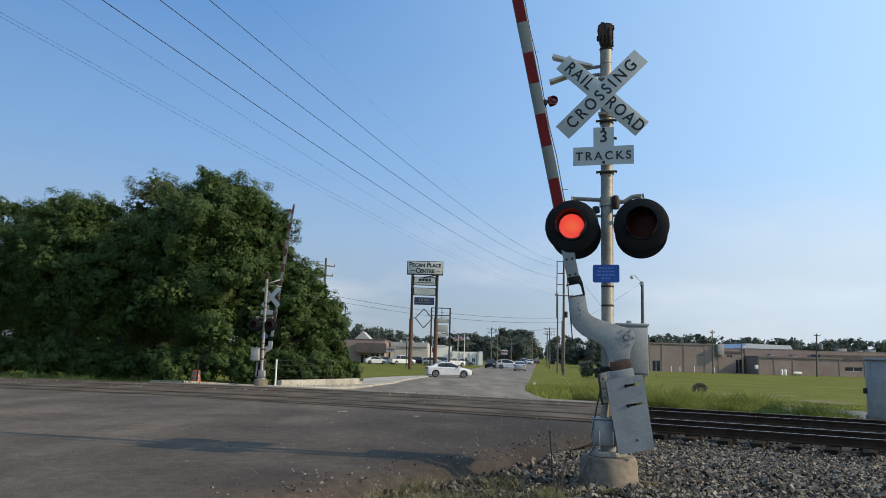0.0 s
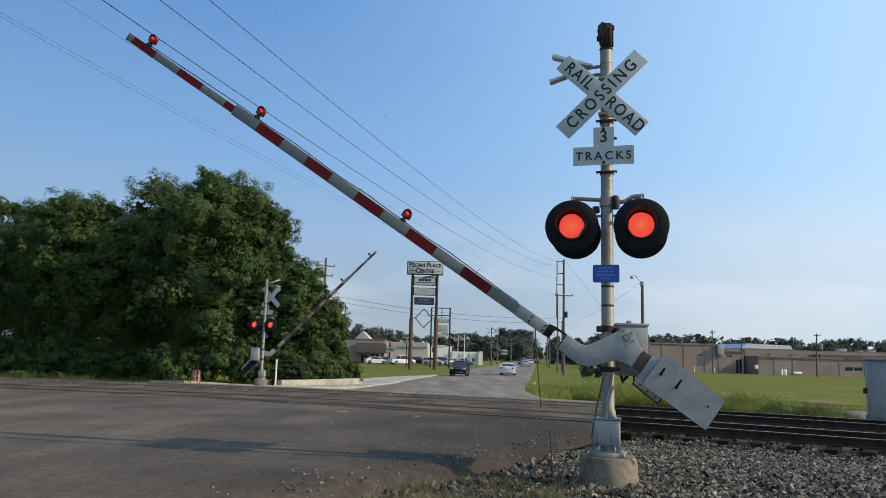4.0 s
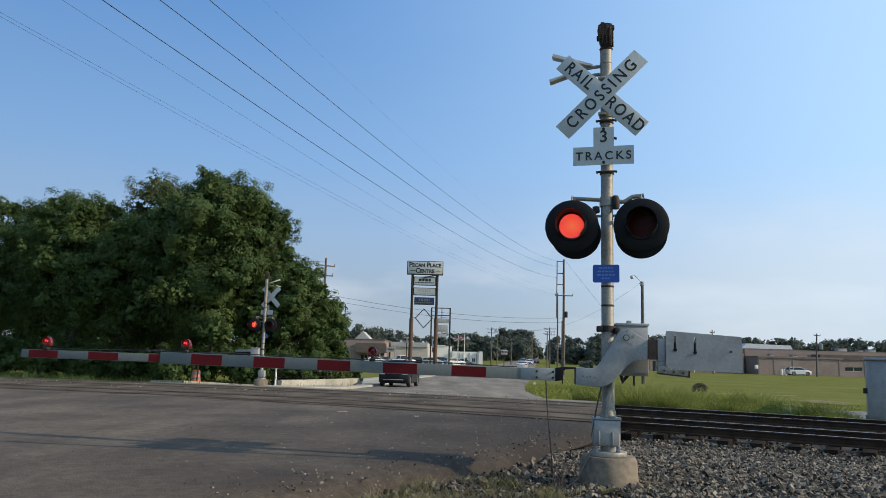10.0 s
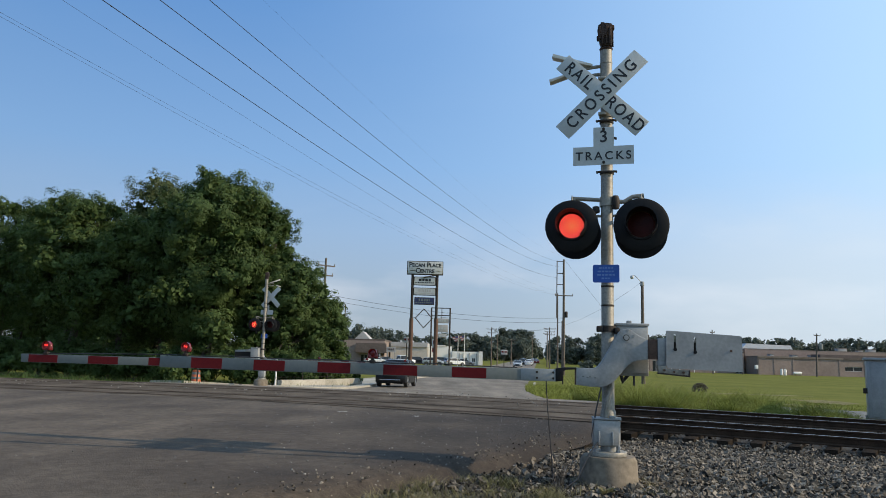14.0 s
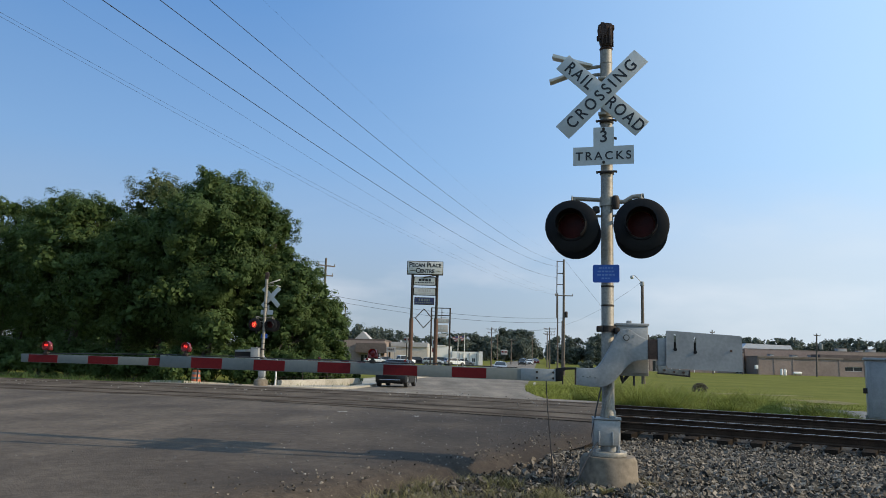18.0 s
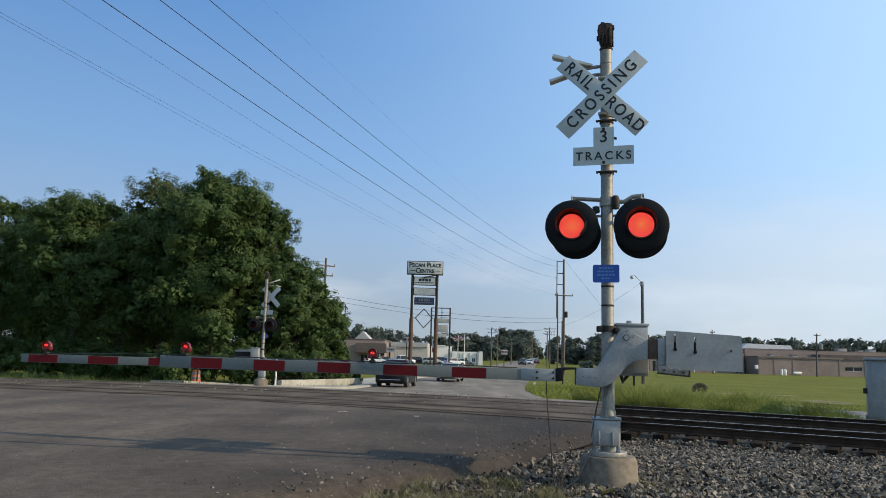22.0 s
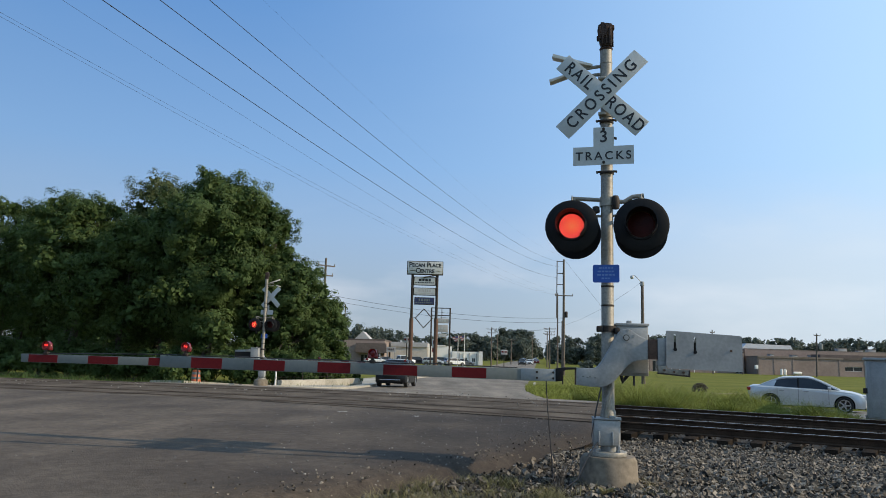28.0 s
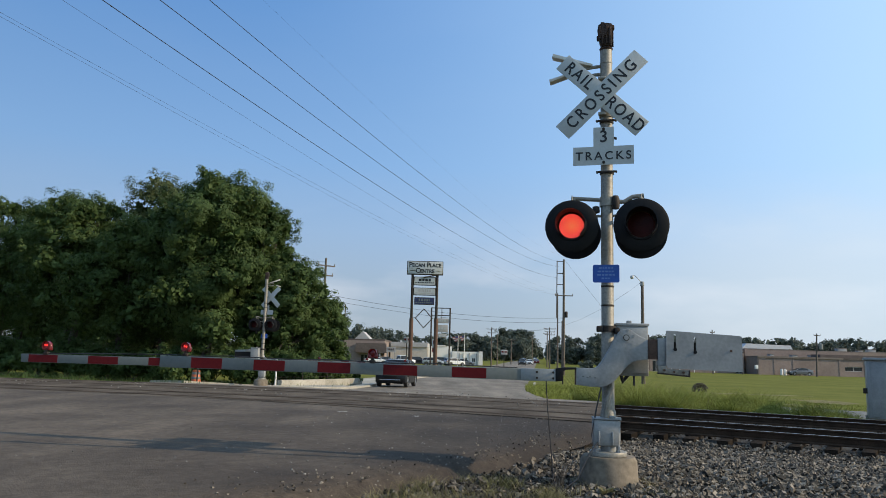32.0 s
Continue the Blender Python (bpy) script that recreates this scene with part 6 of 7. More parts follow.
part("step_roof", Shape().box(78, 93, 152, 156, 2.72, 3.35), ROOF_DARK, lowshed)
part("wall_box", Shape().box(62.2, 62.75, 146.4, 146.9, 0.1, 0.9, 0.03), WHITE_WALL, lowshed, "white meter box")
rear = block("warehouse", 62.5, 104.0, 172, 200, 4.2, BRICK_WALL, ROOF_TAN, "taller tan rear hall behind the low wing")
part("parapet_step", Shape().box(70.5, 71.2, 171.6, 171.98, 2.4, 4.6), BRICK_WALL, rear)
roofed = block("warehouse", 72.5, 84.0, 178, 205, 4.4, GREY_WALL, ROOF_LIGHT, "hall with a pale low-pitched metal roof")
part("metal_roof", Shape().prism([(72.3, 4.68), (84.5, 4.68), (84.0, 5.6), (73.4, 5.85)], 177.5, 204), ROOF_LIGHT, roofed, "pale metal roof")
for x, y, z, w, h in ((72.2, 162, 2.7, 0.4, 0.55), (77.2, 162, 2.7, 0.6, 0.45), (82.5, 164, 2.7, 0.9, 0.5), (95.2, 176, 4.45, 1.1, 0.7), (99.5, 176, 4.45, 0.6, 0.35), (102.3, 176, 4.45, 0.9, 0.6)):
    v = thing("roof_unit", pose(x, y, z), "grey rooftop ventilation unit", "vent", "rooftop units")
    part("body", Shape().box(-w, w, -0.7, 0.7, 0, h, 0.04), GREY_WALL, v)
    part("cap", Shape().box(-w - 0.08, w + 0.08, -0.8, 0.8, h, h + 0.1, 0.03), ROOF_TAN, v)
for x in (66.9, 67.6):
    tk = thing("gas_tank", pose(x, 145.5, ground_height(x, 145.5)), "small white upright tank by the warehouse", "tank", "white tanks")
    part("shell", Shape().lathe([(0.0, 0), (0.28, 0), (0.28, 0.95), (0.2, 1.15), (0.0, 1.2)], 14), WHITE_WALL, tk)
    part("collar", Shape().lathe([(0.1, 1.15), (0.12, 1.3), (0.1, 1.3)], 10), GREY_PAINT, tk)
tk = thing("gas_tank", pose(70.0, 145.5, ground_height(70, 145.5)), "long white horizontal tank by the warehouse", "tank", "white tanks")
part("shell", Shape().lathe([(0.0, -0.9), (0.25, -0.8), (0.3, -0.6), (0.3, 0.6), (0.25, 0.8), (0, 0.9)], 14, pose(0, 0, 0.45, 0, 90, 0)), WHITE_WALL, tk)
for x in (-0.5, 0.5):
    part("saddle", Shape().box(x - 0.1, x + 0.1, -0.2, 0.2, 0, 0.22), CONCRETE, tk)

# stores on the other side
store = block("store", -15.4, -8.9, 118, 135, 3.25, BRICK_WALL, ROOF_DARK, "small tan store with a brown mansard roof", [(-11.0, -9.6, -0.4, 1.2)], [(-12.6, -11.6, -1.0, 1.1)])
part("mansard", Shape().prism([(-13.5, 1.35), (-8.45, 1.35), (-8.6, 2.85), (-13.3, 2.85)], 116.6, 118.0), ROOF_DARK, store, "dark brown mansard band")
part("gable", Shape().prism([(-13.7, 3.5), (-11.3, 3.5), (-12.5, 4.7)], 118.2, 124), GREY_WALL, store, "pale grey gable")
part("awning_sign", Shape().box(-8.5, -7.05, 116.8, 117.0, 1.5, 2.35), GREY_WALL, store, "pale store sign over the walk")
word_bars(store, ROOF_DARK, -8.3, -7.3, 1.95, 0.3, 116.79, 0.6)
for x in (-9.5, -8.3, -7.2):
    part("post", Shape().box(x - 0.08, x + 0.08, 116.7, 116.9, -1.0, 1.5), GREY_WALL, store)
strip_mall = block("store", -8.6, -2.25, 128, 150, 3.05, TAN_WALL, GREY_WALL, "long low beige store front with a flat roof", [(-7.4, -6.4, -0.6, 0.9), (-5.6, -4.6, -0.6, 0.9)], [(-3.9, -3.3, -1.0, 0.9)])
part("fascia", Shape().box(-8.6, -2.25, 127.75, 127.995, 2.5, 3.1), GREY_WALL, strip_mall)
for x in (-7.0, -4.9, -3.1):
    part("roof_vent", Shape().box(x - 0.2, x + 0.2, 131, 131.6, 3.3, 3.62, 0.03), ROOF_LIGHT, strip_mall)
white_store = block("store", -2.2, 2.05, 131, 150, 2.55, WHITE_WALL, WHITE_WALL, "white stucco store with a stepped top", [(-1.5, -0.9, -0.5, 0.8), (0.4, 1.2, -0.3, 0.8)], [(-0.5, 0.0, -1.0, 0.9)])
part("step", Shape().box(-1.1, 0.9, 130.9, 133, 2.8, 3.0), WHITE_WALL, white_store)
long_store = block("store", 2.1, 7.4, 130, 150, 1.7, WHITE_WALL, WHITE_WALL, "long white one-storey store beside the road", [(2.7, 3.2, 0.1, 0.9), (5.6, 6.1, 0.1, 0.9)], [(4.2, 4.7, -1.0, 0.9)])
part("end_pier", Shape().box(6.7, 7.42, 129.6, 129.98, -1.0, 2.05), WHITE_WALL, long_store)
for x in (3.4, 4.0, 5.1, 6.35):
    part("pilaster", Shape().box(x - 0.06, x + 0.06, 129.9, 129.99, -1.0, 1.68), GREY_WALL, long_store)
# the stores stand well back from the road, behind their parking lot
set_back = Matrix.Translation(EYE) @ Matrix.Scale(1.35, 4) @ Matrix.Translation(-EYE)
for b in (store, strip_mall, white_store, long_store):
    for c in b.children_recursive:
        if c.type == "MESH":
            c.data.transform(set_back)
for x, y, w, h, zt in ((-5.8, 127, 1.1, 0.9, 4.2), (13.6, 158, 1.4, 0.9, 2.7)):
    s = thing("store_sign", pose(x, y, ground_height(x, y)), "faded white and red roadside store sign", "sign", "store signs")
    part("post", Shape().cyl((0, 0.1, -0.3), (0, 0.1, zt), 0.08, n=8), DARK_IRON, s)
    part("panel", Shape().box(-w / 2, w / 2, -0.1, 0.1, zt - 0.1, zt + h, 0.02), GREY_WALL, s)
    word_bars(s, ARM_RED, -w * 0.4, w * 0.4, zt + h * 0.55, h * 0.4, -0.101, 0.8)


# ---------------------------------------------------------------- distant woods
def woods(name, x0, x1, y, hlo, hhi, n, leaves, size, label, deep=12):
    """A stand of far trees: rounded crowns of small leaves over a dense inner mass."""
    lobes = []
    for i in range(n):
        x = x0 + (x1 - x0) * (i + random.random()) / n
        yy = y + random.uniform(-deep, deep)
        h = hlo + (hhi - hlo) * (0.5 + 0.55 * noise.noise(Vector((x * 0.045, y * 0.1, 4.0)))) + random.uniform(-0.05, 0.07) * hhi
        z0 = -1.0
        for k in range(6):
            r = h * random.uniform(0.1, 0.17)
            q = random.uniform(0.45, 1.0)
            lobes.append((x + random.uniform(-0.2, 0.2) * h * (1.25 - 0.8 * q), yy + random.uniform(-2, 2), z0 + h * q - r * 0.8, r * 1.2, r, r * 0.8))
        lobes.append((x, yy, z0 + h * 0.33, h * 0.26, h * 0.2, h * 0.36))
    return tagged(new(name, quads_mesh(name, crown_leaves(lobes, leaves, size, 0.27, 1.4), LEAF_HAZED)), label, "woods", kind="stuff")


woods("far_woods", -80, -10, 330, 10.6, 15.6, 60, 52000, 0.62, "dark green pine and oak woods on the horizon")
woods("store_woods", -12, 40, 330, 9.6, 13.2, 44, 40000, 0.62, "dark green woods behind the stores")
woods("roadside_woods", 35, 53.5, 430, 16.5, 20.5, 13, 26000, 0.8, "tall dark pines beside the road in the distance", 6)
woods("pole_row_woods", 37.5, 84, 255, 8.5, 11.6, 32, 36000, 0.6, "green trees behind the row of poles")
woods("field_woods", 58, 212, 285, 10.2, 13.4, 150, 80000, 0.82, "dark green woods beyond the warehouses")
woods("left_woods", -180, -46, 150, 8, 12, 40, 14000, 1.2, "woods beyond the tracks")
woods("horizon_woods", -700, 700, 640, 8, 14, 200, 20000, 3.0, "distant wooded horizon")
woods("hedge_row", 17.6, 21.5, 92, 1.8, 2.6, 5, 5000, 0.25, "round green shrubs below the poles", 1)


# ---------------------------------------------------------------- vehicles
def loft(rings, close=True):
    sh, n = Shape(), len(rings[0])
    pts = [p for r in rings for p in r]
    fs = []
    for j in range(len(rings) - 1):
        for i in range(n):
            a, b = j * n + i, j * n + (i + 1) % n
            fs.append((a, b, b + n, a + n))
    fs += [tuple(range(n)), tuple(reversed(range((len(rings) - 1) * n, len(rings) * n)))]
    return sh.add(pts, fs)


CAR_FORMS = {
    # length halves, half width, wheel radius, axle places, side line of the body, side line of the cabin
    "sedan": (2.34, 0.92, 0.335, (-1.4, 1.42), [(-2.26, 0.26), (-2.33, 0.42), (-2.33, 0.72), (-2.3, 0.97), (-2.15, 1.03), (-1.75, 1.04), (-0.8, 1.01), (0.3, 0.98), (1.15, 0.955), (1.75, 0.88), (2.1, 0.78), (2.28, 0.65), (2.34, 0.5), (2.31, 0.28), (2.2, 0.22)],
              [(-1.95, 0.99), (-1.1, 1.35), (-0.35, 1.425), (0.3, 1.39), (1.25, 0.94)]),
    "suv": (2.22, 0.92, 0.36, (-1.33, 1.34), [(-2.16, 0.3), (-2.22, 0.5), (-2.2, 0.95), (-2.12, 1.06), (-1.5, 1.08), (0.3, 1.06), (1.05, 1.05), (1.75, 1.0), (2.08, 0.9), (2.2, 0.72), (2.22, 0.48), (2.18, 0.3), (2.08, 0.25)],
            [(-2.12, 1.03), (-1.8, 1.5), (-0.7, 1.58), (0.3, 1.53), (1.1, 1.03)]),
    "pickup": (2.75, 0.98, 0.39, (-1.65, 1.75), [(-2.7, 0.42), (-2.75, 0.6), (-2.74, 1.1), (-2.66, 1.14), (-0.9, 1.12), (0.5, 1.12), (1.3, 1.12), (2.2, 1.08), (2.6, 1.0), (2.74, 0.8), (2.75, 0.52), (2.7, 0.36), (2.6, 0.3)],
               [(-0.85, 1.1), (-0.7, 1.76), (0.1, 1.83), (0.75, 1.78), (1.4, 1.1)]),
}


def spline(pts, n):
    """Points along a smooth curve through pts."""
    out, k = [], len(pts) - 1
    for i in range(n + 1):
        t = i / n * k
        j = min(int(t), k - 1)
        t -= j
        p = [Vector(pts[max(0, min(k, j + d))]) for d in (-1, 0, 1, 2)]
        out.append(0.5 * (2 * p[1] + (p[2] - p[0]) * t + (2 * p[0] - 5 * p[1] + 4 * p[2] - p[3]) * t * t + (3 * p[1] - p[0] - 3 * p[2] + p[3]) * t ** 3))
    return out


def car(kind, paint, at, label):
    """A car that looks along +y, with cut wheel arches, glazed cabin, lamps and spoked wheels."""
    h, w, r, axles, line, cabin = CAR_FORMS[kind]
    t = thing("car", at, label, "car", "cars")
    body = PAINTS[paint]
    ra = r + 0.055
    under = []
    for yw in reversed(axles):
        for i in range(13):
            a = radians(-14 + 208 * i / 12)
            under.append((yw + ra * math.cos(a), r + ra * math.sin(a)))
    poly = line + under
    belt = max(z for y, z in line)
    layers = []
    for x, tuck in ((-w, 1.0), (-w + 0.05, 0.35), (-w + 0.18, 0.0), (0, -0.25), (w - 0.18, 0.0), (w - 0.05, 0.35), (w, 1.0)):
        ring = []
        for i, (y, z) in enumerate(poly):
            if i < len(line):
                e = (abs(y) / h) ** 6
                yy = y * (1 - 0.085 * max(0, tuck) * e - (0.03 if abs(x) > 0.5 else 0) * e)
                zz = z - 0.07 * tuck * max(0.0, (z - 0.62) / (belt - 0.62)) if z > 0.62 else z
                ring.append((x - math.copysign(0.05, x) * (1 - min(1, z / 0.35)) if x else 0, yy, zz))
            else:
                ring.append((x, y, z))
        layers.append(ring)
    part("body", loft(layers), body, t, smooth=38)
    part("underbody", Shape().box(-w + 0.22, w - 0.22, -h + 0.15, h - 0.15, 0.2, 0.72), BLACK_PAINT, t)
    top = cabin[2][1]
    base = min(cabin[0][1], cabin[-1][1])
    gl = [(y, z, w * (0.9 - 0.2 * max(0.0, (z - base) / (top - base)))) for y, z in cabin]
    gs = [(y, z, w * (0.9 - 0.2 * max(0.0, (z - base) / (top - base)))) for y, z in spline(cabin, 16)]
    rows = [[(-w * 0.9, y, base - 0.06), (-a, y, z), (a, y, z), (w * 0.9, y, base - 0.06)] for y, z, a in gs]
    part("cabin_glass", loft(rows), DARK_GLASS, t, "dark tinted glass")
    rf = []
    for y, z, a in [g for g in gs if g[1] > base + 0.74 * (top - base)]:
        rf.append([(-a - 0.012, y, z - 0.04), (-a * 0.95, y, z + 0.02), (-a * 0.5, y, z + 0.045), (a * 0.5, y, z + 0.045), (a * 0.95, y, z + 0.02), (a + 0.012, y, z - 0.04)])
    part("roof", loft(rf), body, t)
    for s in (-1, 1):
        part("roof_rail", Shape().tube([(s * a * 1.005, y, z - 0.02) for y, z, a in gs], 0.036, 6), body, t)
        if kind == "sedan":
            edge = [g for g in gs if g[0] < -1.0]
            v, f = [], []
            for y, z, a in edge:
                low_y = y * 0.86 - 0.27
                v += [(s * (a + 0.014), y, z + 0.004), (s * (w * 0.9 + 0.012), min(low_y, -1.3), base - 0.03)]
            for i in range(len(edge) - 1):
                f.append((2 * i, 2 * i + 2, 2 * i + 3, 2 * i + 1))
            part("quarter_panel", Shape().add(v, f), body, t)
        yb = -0.28
        part("door_pillar", Shape().tube([(s * w * 0.905, yb, base), (s * gl[2][2] * 1.012, yb - 0.03, top - 0.03)], 0.04, 5), BLACK_PAINT, t)
        if kind == "suv":
            part("pillar", Shape().tube([(s * w * 0.905, -1.3, base), (s * gl[2][2] * 1.01, -1.2, top - 0.05)], 0.06, 5), body, t)
        part("mirror", Shape().box(s * (w + 0.09) - 0.09, s * (w + 0.09) + 0.09, 0.82, 0.95, base + 0.0, base + 0.13, 0.03), body, t)
        front = [q for q in line if q[0] > h - 0.5]
        part("headlight", Shape().prism([(0.45, 0.62), (0.62, 0.74), (0.8, 0.76), (0.86, 0.66), (0.7, 0.58)] if kind == "sedan" else [(0.5, 0.72), (0.52, 0.88), (0.8, 0.9), (0.85, 0.74), (0.7, 0.7)], h - 0.4, h - 0.06, 0.01, Matrix.Scale(s, 4, (1, 0, 0))), LAMP_GLASS, t)
        part("tail_light", Shape().box(min(s * w * 0.6, s * w * 0.93), max(s * w * 0.6, s * w * 0.93), -h + 0.0, -h + 0.25, belt - 0.24, belt - 0.09, 0.02), TAIL_RED, t)
        for yd in (0.85, -0.3, -1.12 if kind != "pickup" else -0.8):
            part("door_seam", Shape().box(s * (w - 0.002) - 0.004, s * (w - 0.002) + 0.004, yd - 0.006, yd + 0.006, 0.34, belt - 0.1), BLACK_PAINT, t)
        for yd in (0.0, -0.95):
            part("door_handle", Shape().box(s * (w - 0.0) - 0.02, s * (w - 0.0) + 0.02, yd - 0.1, yd + 0.1, belt - 0.2, belt - 0.17, 0.006), CHROME if kind == "sedan" else body, t)
        for yw in axles:
            M_ = pose(s * (w - 0.11), yw, r, 0, 90 * s, 0)
            wh = part("wheel", Shape().lathe([(r * 0.68, 0.085), (r * 0.93, 0.11), (r, 0.08), (r, -0.09), (r * 0.9, -0.11), (r * 0.5, -0.1)], 28, M_), TYRE, t)
            part("rim_well", Shape().lathe([(r * 0.69, 0.09), (r * 0.66, 0.04), (0.0, 0.03)], 24, M_), DARK_IRON, wh)
            sp = Shape().lathe([(0.0, 0.1), (0.06, 0.098), (0.075, 0.05)], 12, M_).lathe([(r * 0.62, 0.07), (r * 0.63, 0.095), (r * 0.7, 0.1), (r * 0.71, 0.07)], 28, M_)
            for i in range(5):
                sp.box(-0.028, 0.028, 0.03, r * 0.64, 0.06, 0.088, 0.0, M_ @ Matrix.Rotation(i * 2 * math.pi / 5, 4, "Z"))
            part("rim", sp, RIM, wh)
    part("grille", Shape().box(-0.42, 0.42, h - 0.12, h + 0.004, 0.5, 0.66 if kind == "sedan" else 0.8, 0.02), BLACK_PAINT, t)
    part("grille_trim", Shape().box(-0.44, 0.44, h - 0.1, h + 0.01, 0.665 if kind == "sedan" else 0.8, 0.69 if kind == "sedan" else 0.825, 0.005), CHROME, t)
    part("lower_intake", Shape().box(-0.6, 0.6, h - 0.14, h + 0.0, 0.29, 0.4, 0.02), BLACK_PAINT, t)
    part("bumper_trim", Shape().box(-0.62, 0.62, h - 0.1, h + 0.012, 0.4, 0.44, 0.01), CHROME if kind != "sedan" else BLACK_PAINT, t)
    part("plate", Shape().box(-0.16, 0.16, -h - 0.012, -h + 0.05, 0.62, 0.76, 0.004), SIGN_WHITE, t)
    if kind == "pickup":
        for s in (-1, 1):
            part("bed_rail", Shape().box(s * w * 0.9 - 0.05, s * w * 0.9 + 0.05, -h + 0.1, -0.9, belt - 0.06, belt + 0.02, 0.01), BLACK_PAINT, t)
    return t


def on_ground(x, y, heading, lift=0.02):
    """Pose of a car at x, y that drives towards heading (degrees from +y to the right)."""
    e = 1.3
    f = Vector((math.sin(radians(heading)), math.cos(radians(heading)), 0))
    za, zb_ = (level(x + s * f.x * e, y + s * f.y * e) - dip(x + s * f.x * e, y + s * f.y * e) for s in (1, -1))
    return pose(x, y, (za + zb_) / 2 + lift) @ Matrix.Rotation(radians(-heading), 4, "Z") @ Matrix.Rotation(math.atan2(za - zb_, 2 * e), 4, "X")


MOVERS = []


def drive(ob, rows):
    MOVERS.append((ob, [(t, on_ground(x, y, a)) for t, x, y, a in rows]))


def lane(u, v):
    p = EU * u + EV * v
    return p.x, p.y


suv = car("suv", "black", pose(0, 0, 0), "black sport utility car stopped before the gate")
drive(suv, [(t, *lane(-8.62, v * 1.14), 187.6) for t, v in ((0, 117), (1, 101), (2, 87.5), (3, 78.5), (3.5, 75.0), (4.5, 67.5), (5.5, 60.8), (6, 57.6), (6.5, 54.8), (7, 52.2), (7.5, 49.7), (8, 47.3), (8.5, 45.2), (9, 43.2), (9.5, 41.4), (10, 40.2), (10.5, 39.7), (11, 39.4), (32, 39.4))])
white = car("sedan", "white", pose(0, 0, 0), "white four-door sedan that turns onto the road")
drive(white, [(0, 0.9, 75, 84), (0.5, 2.47, 76, 72), (1, 3.75, 77.5, 55), (1.5, 4.96, 79, 42), (2, 5.82, 81, 31), (2.5, 6.66, 83, 21), (3, 7.31, 85.5, 14), (3.5, 7.86, 88, 10), (4.5, 8.75, 93, 7.6), (5.5, 9.65, 98.2, 7.6), (6, 10.09, 101, 7.6), (7, 11.1, 107.5, 7.6), (8, 12.2, 115, 7.6),
              (9, 13.5, 124, 7.6), (10, 15.0, 135, 7.6), (12, 18.6, 160, 7.6), (16, 26, 216, 7.6), (32, 60, 473, 7.6)])
silver = car("sedan", "silver", pose(0, 0, 0), "silver four-door sedan that turns onto the side road")
drive(silver, [(0, *lane(-4.6, 250), 187.6), (10, *lane(-4.6, 200), 187.6), (18, *lane(-5.4, 105), 187.6), (21, *lane(-7.2, 69), 187.6), (21.5, 1.2, 65.0, 188), (22, 0.9, 61.7, 188), (22.6, 0.6, 58.6, 188), (23, 0.4, 56.0, 186), (23.4, 0.42, 53.6, 182), (23.8, 0.55, 51.3, 176), (24.1, 0.8, 49.9, 170), (24.4, 1.2, 48.4, 164), (24.7, 1.65, 47.0, 158), (25, 2.28, 45.8, 152),
               (25.2, 2.75, 45.0, 148), (25.5, 3.65, 43.7, 142), (26.2, 6.35, 40.8, 130), (26.9, 9.65, 37.4, 122), (27.5, 12.95, 34.4, 120), (28, 15.97, 32.4, 118.5), (28.2, 17.2, 31.7, 118.5), (28.4, 18.45, 31.0, 118.5), (28.8, 21.0, 29.4, 118.5), (30, 29, 23.4, 119), (32, 46, 14.0, 119)])
lead = car("sedan", "silver", pose(0, 0, 0), "pale silver sedan driving away on the road")
drive(lead, [(0, *lane(-3.0, 118), 7.6), (2, *lane(-3.0, 138), 7.6), (4, *lane(-3.0, 165), 7.6), (8, *lane(-3.0, 225), 7.6), (32, *lane(-3.0, 700), 7.6)])
roller = car("suv", "white", pose(0, 0, 0), "white sport utility car crossing far down the road")
drive(roller, [(0, 12.2, 132, 98), (1, 15.2, 130, 98), (2, 20.5, 128, 98), (3, 27, 126, 98), (4, 33, 124, 98), (8, 54.5, 143, 92), (8.5, 58.3, 143, 90), (9, 61.5, 143, 90), (9.5, 65.1, 143, 90), (10, 69.0, 143, 90), (10.5, 73.2, 143, 90), (11, 77.2, 143, 90), (11.5, 80.8, 143, 90), (12.5, 90, 143, 90), (16, 122, 143, 90), (32, 130, 143, 90)])
greycar = car("sedan", "grey", pose(0, 0, 0), "grey sedan passing the warehouse")
drive(greycar, [(0, 128, 143, -90), (27, 122, 143, -90), (30, 89.2, 143, -90), (31, 79.2, 143, -90), (32, 69.3, 143, -90)])
for kind, paint, x, y, a in (("sedan", "white", -9.05, 105, 75), ("sedan", "grey", -7.9, 110.5, 80), ("pickup", "white", -5.4, 105, 60), ("suv", "black", -3.3, 111, 80),
                             ("suv", "silver", -0.95, 105, 95), ("suv", "black", 0.7, 110.5, 85), ("suv", "white", 2.05, 106, 60), ("sedan", "grey", 3.5, 111, 85)):
    car(kind, paint, on_ground(x * 1.41, y * 1.41, a), f"{paint} {kind} parked in front of the stores")
for kind, paint, x, y, a in (("suv", "black", 21.0, 190, 187), ("sedan", "white", 24.8, 205, 187), ("sedan", "maroon", 31.2, 240, 7.6), ("suv", "silver", 29.5, 262, 187), ("sedan", "grey", 37.5, 290, 7.6), ("suv", "white", 36, 320, 187)):
    car(kind, paint, on_ground(x, y, a), f"{paint} {kind} far down the road")


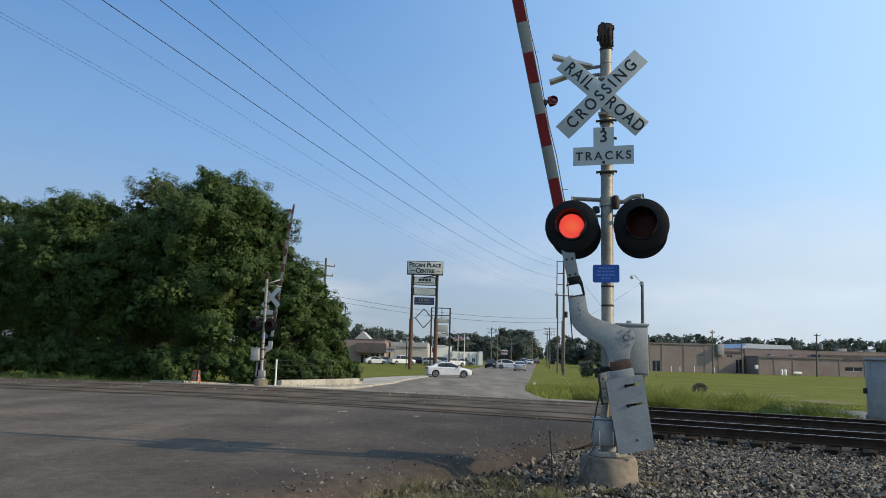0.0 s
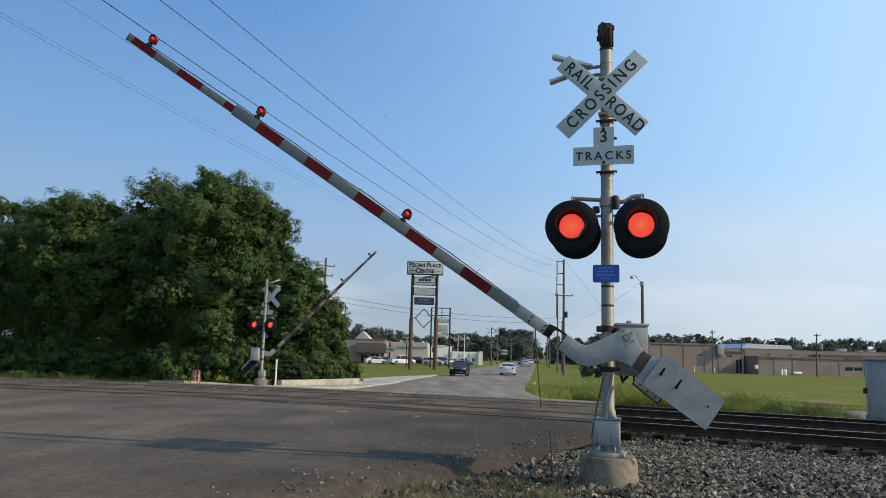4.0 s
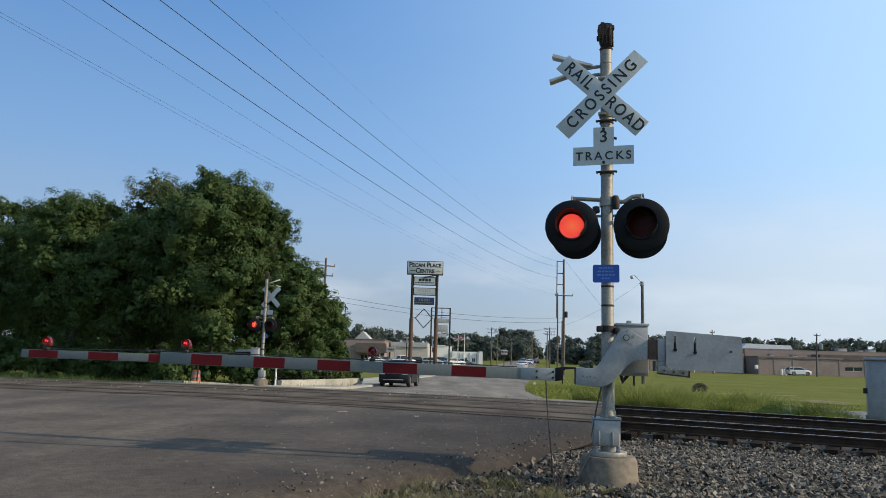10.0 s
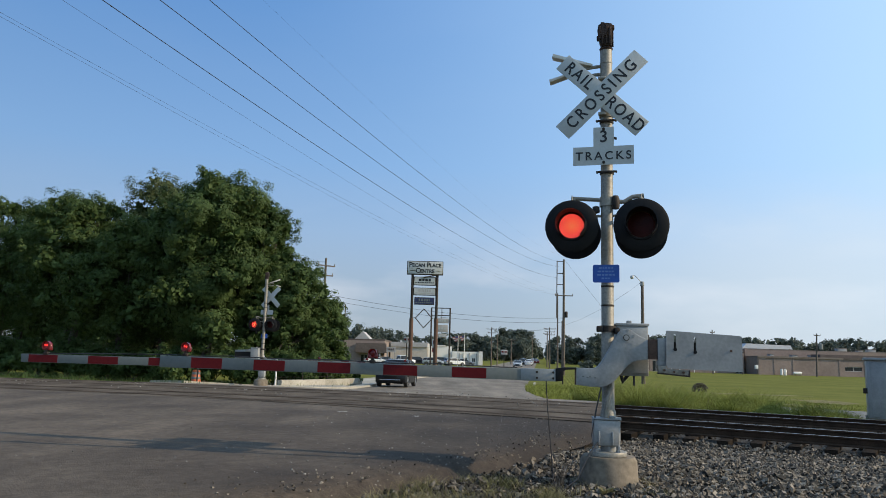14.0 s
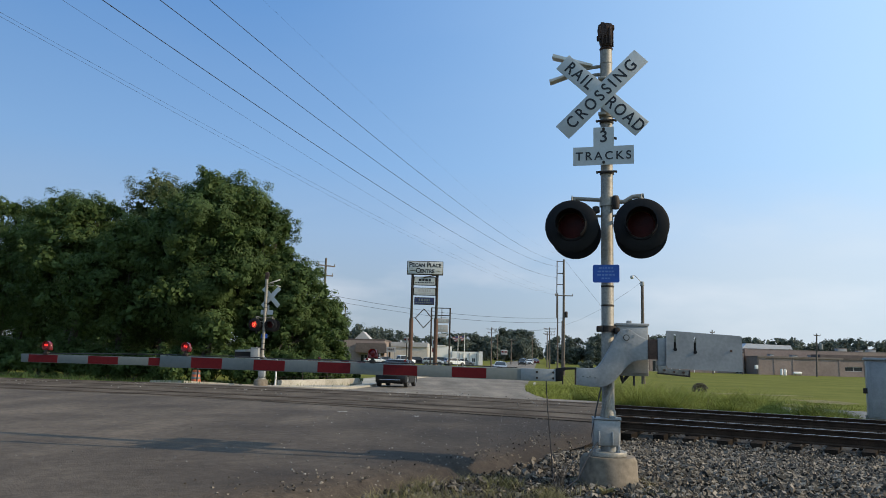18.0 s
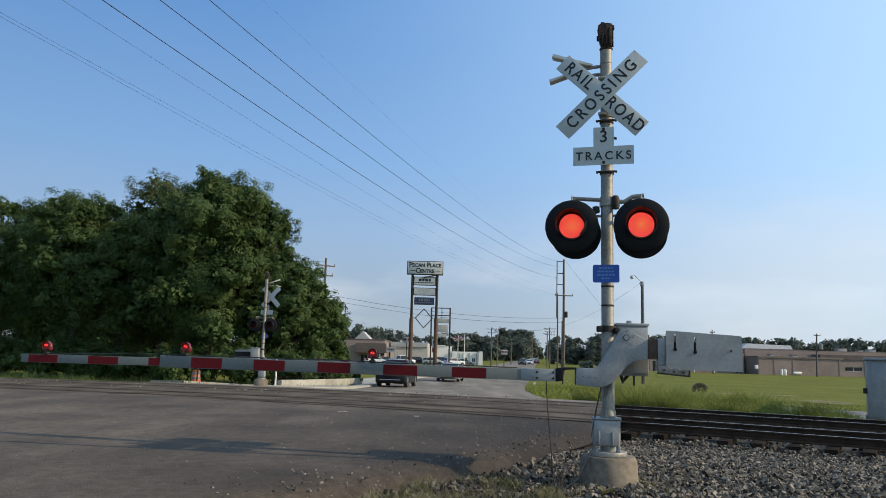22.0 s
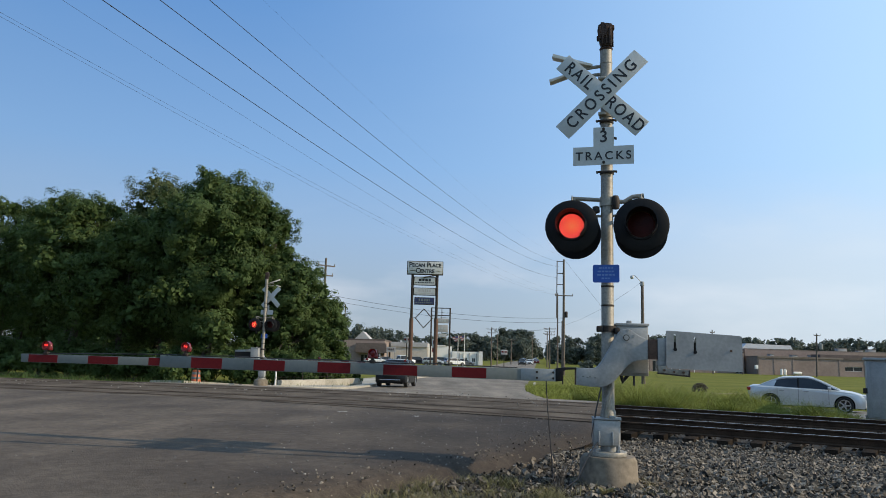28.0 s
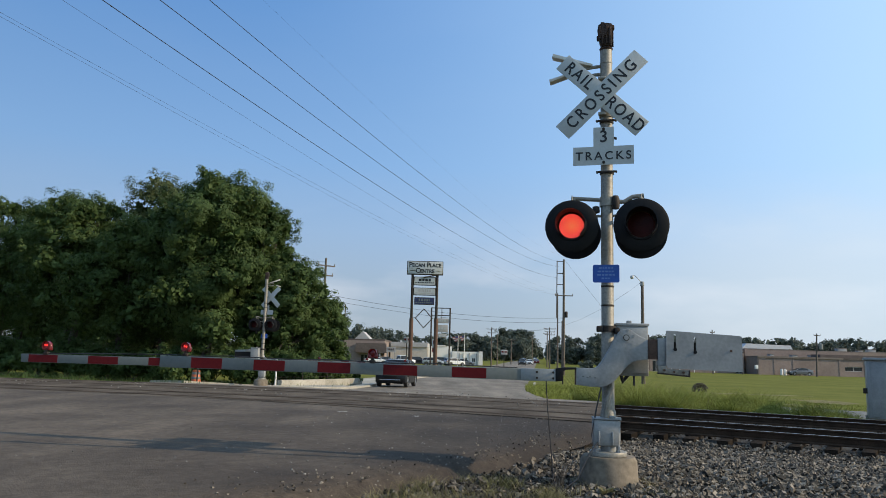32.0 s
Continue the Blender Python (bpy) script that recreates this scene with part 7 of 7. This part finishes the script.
# ---------------------------------------------------------------- what moves
ARM_ROWS = [(0, 78.5), (0.5, 72.4), (1, 66.7), (1.5, 60.6), (2, 54.85), (2.5, 49.4), (3, 43.9), (3.5, 38.7), (4.2, 32.3), (4.9, 26.5), (5.5, 22.0), (6, 18.5), (6.5, 15.5), (7, 12.4), (7.5, 9.9), (8, 7.4),
            (8.5, 5.0), (9, 3.2), (9.5, 1.5), (10, 0.45), (10.5, 0.0), (32, 0.0)]
FAR_ROWS = [(0, 83.4), (1, 75.5), (2, 65.8), (3, 56.0), (3.5, 51.0), (4.5, 40.5), (5.5, 30.5), (6, 24.8), (6.5, 19.5), (7, 14.5), (7.5, 10.0), (8, 6.0), (8.5, 2.5), (9, 0.8), (9.5, 0.0), (32, 0.0)]
HALF = 0.6424


def lit_times(right, gaps):
    """Stretches in which one of two alternating lamps shows light."""
    out, k = [], -1
    while 0.12 + HALF * k < 32.2:
        a, b = 0.12 + HALF * k, 0.12 + HALF * (k + 1)
        if (k % 2 == 0) == right:
            for g0, g1 in gaps:
                if g0 <= a and b <= g1:
                    a = b
                elif g0 <= a < g1:
                    a = g1
                elif a < g0 < b:
                    b = g0
            if not right and b < 25:
                b += 0.09
            if b - a > 0.2:
                out.append((max(a, 0.0), b))
        k += 1
    return out


def turning(ob, at, times):
    """A lamp module that swings its bright face forward while it is lit: two quick steps each way."""
    rows, hidden = [], 170.0
    lit = bool(times) and times[0][0] <= 0
    rows.append((0.0, 0.0 if lit else hidden))
    for a, b in times:
        for t in ((a, b) if a > 0 else (b,)):
            k = round(t * 30)
            if k % 30 == 0:
                k += 1
            if k > 956:
                continue
            now, then = (0.0, hidden) if lit else (hidden, 0.0)
            rows += [((k - 1) / 30, now), (k / 30, 85.0), ((k + 1) / 30, then)]
            lit = not lit
    rows.append((32.0, 0.0 if lit else hidden))
    walk(ob, [(t, at @ pose(0, 0, 0, 0, 0, r)) for t, r in rows])


NEAR_GAPS = [(2.05, 3.35), (10.1, 11.3), (17.5, 18.95), (25.1, 26.7)]
FAR_GAPS = [(-1.0, 0.82), (6.85, 8.72), (14.6, 16.4), (21.75, 24.2), (29.7, 33.0)]


def motions():
    sig, gate, front, rear, lamps, hang = near_signal
    pivot = Vector((0.181, -0.2, 1.654))
    walk(gate, [(t, pose(*pivot, 0, a, 0)) for t, a in ARM_ROWS])
    rows = []
    for t, a in ARM_ROWS:
        p = pivot + Matrix.Rotation(radians(a), 3, "Y") @ Vector((-0.89, 0, -0.495))
        rows.append((t, pose(*p, 0, 0, 0)))
    walk(hang, rows)
    for i, lens in enumerate(front):
        turning(lens, pose(0, -0.002, 0), lit_times(i == 1, NEAR_GAPS))
    for lens, right in ((lamps[1], False), (lamps[2], True)):
        turning(lens, lens.matrix_basis.copy(), lit_times(right, []))
    sig, gate, front, rear, lamps, hang = far_signal
    walk(gate, [(t, pose(*pivot, 0, a, 0)) for t, a in FAR_ROWS])
    rows = []
    for t, a in FAR_ROWS:
        p = pivot + Matrix.Rotation(radians(a), 3, "Y") @ Vector((-0.89, 0, -0.495))
        rows.append((t, pose(*p, 0, 0, 0)))
    walk(hang, rows)
    for i, lens in enumerate(rear):
        turning(lens, pose(0, -0.002, 0), lit_times(i == 0, FAR_GAPS))
    for ob, rows in MOVERS:
        walk(ob, rows)


motions()
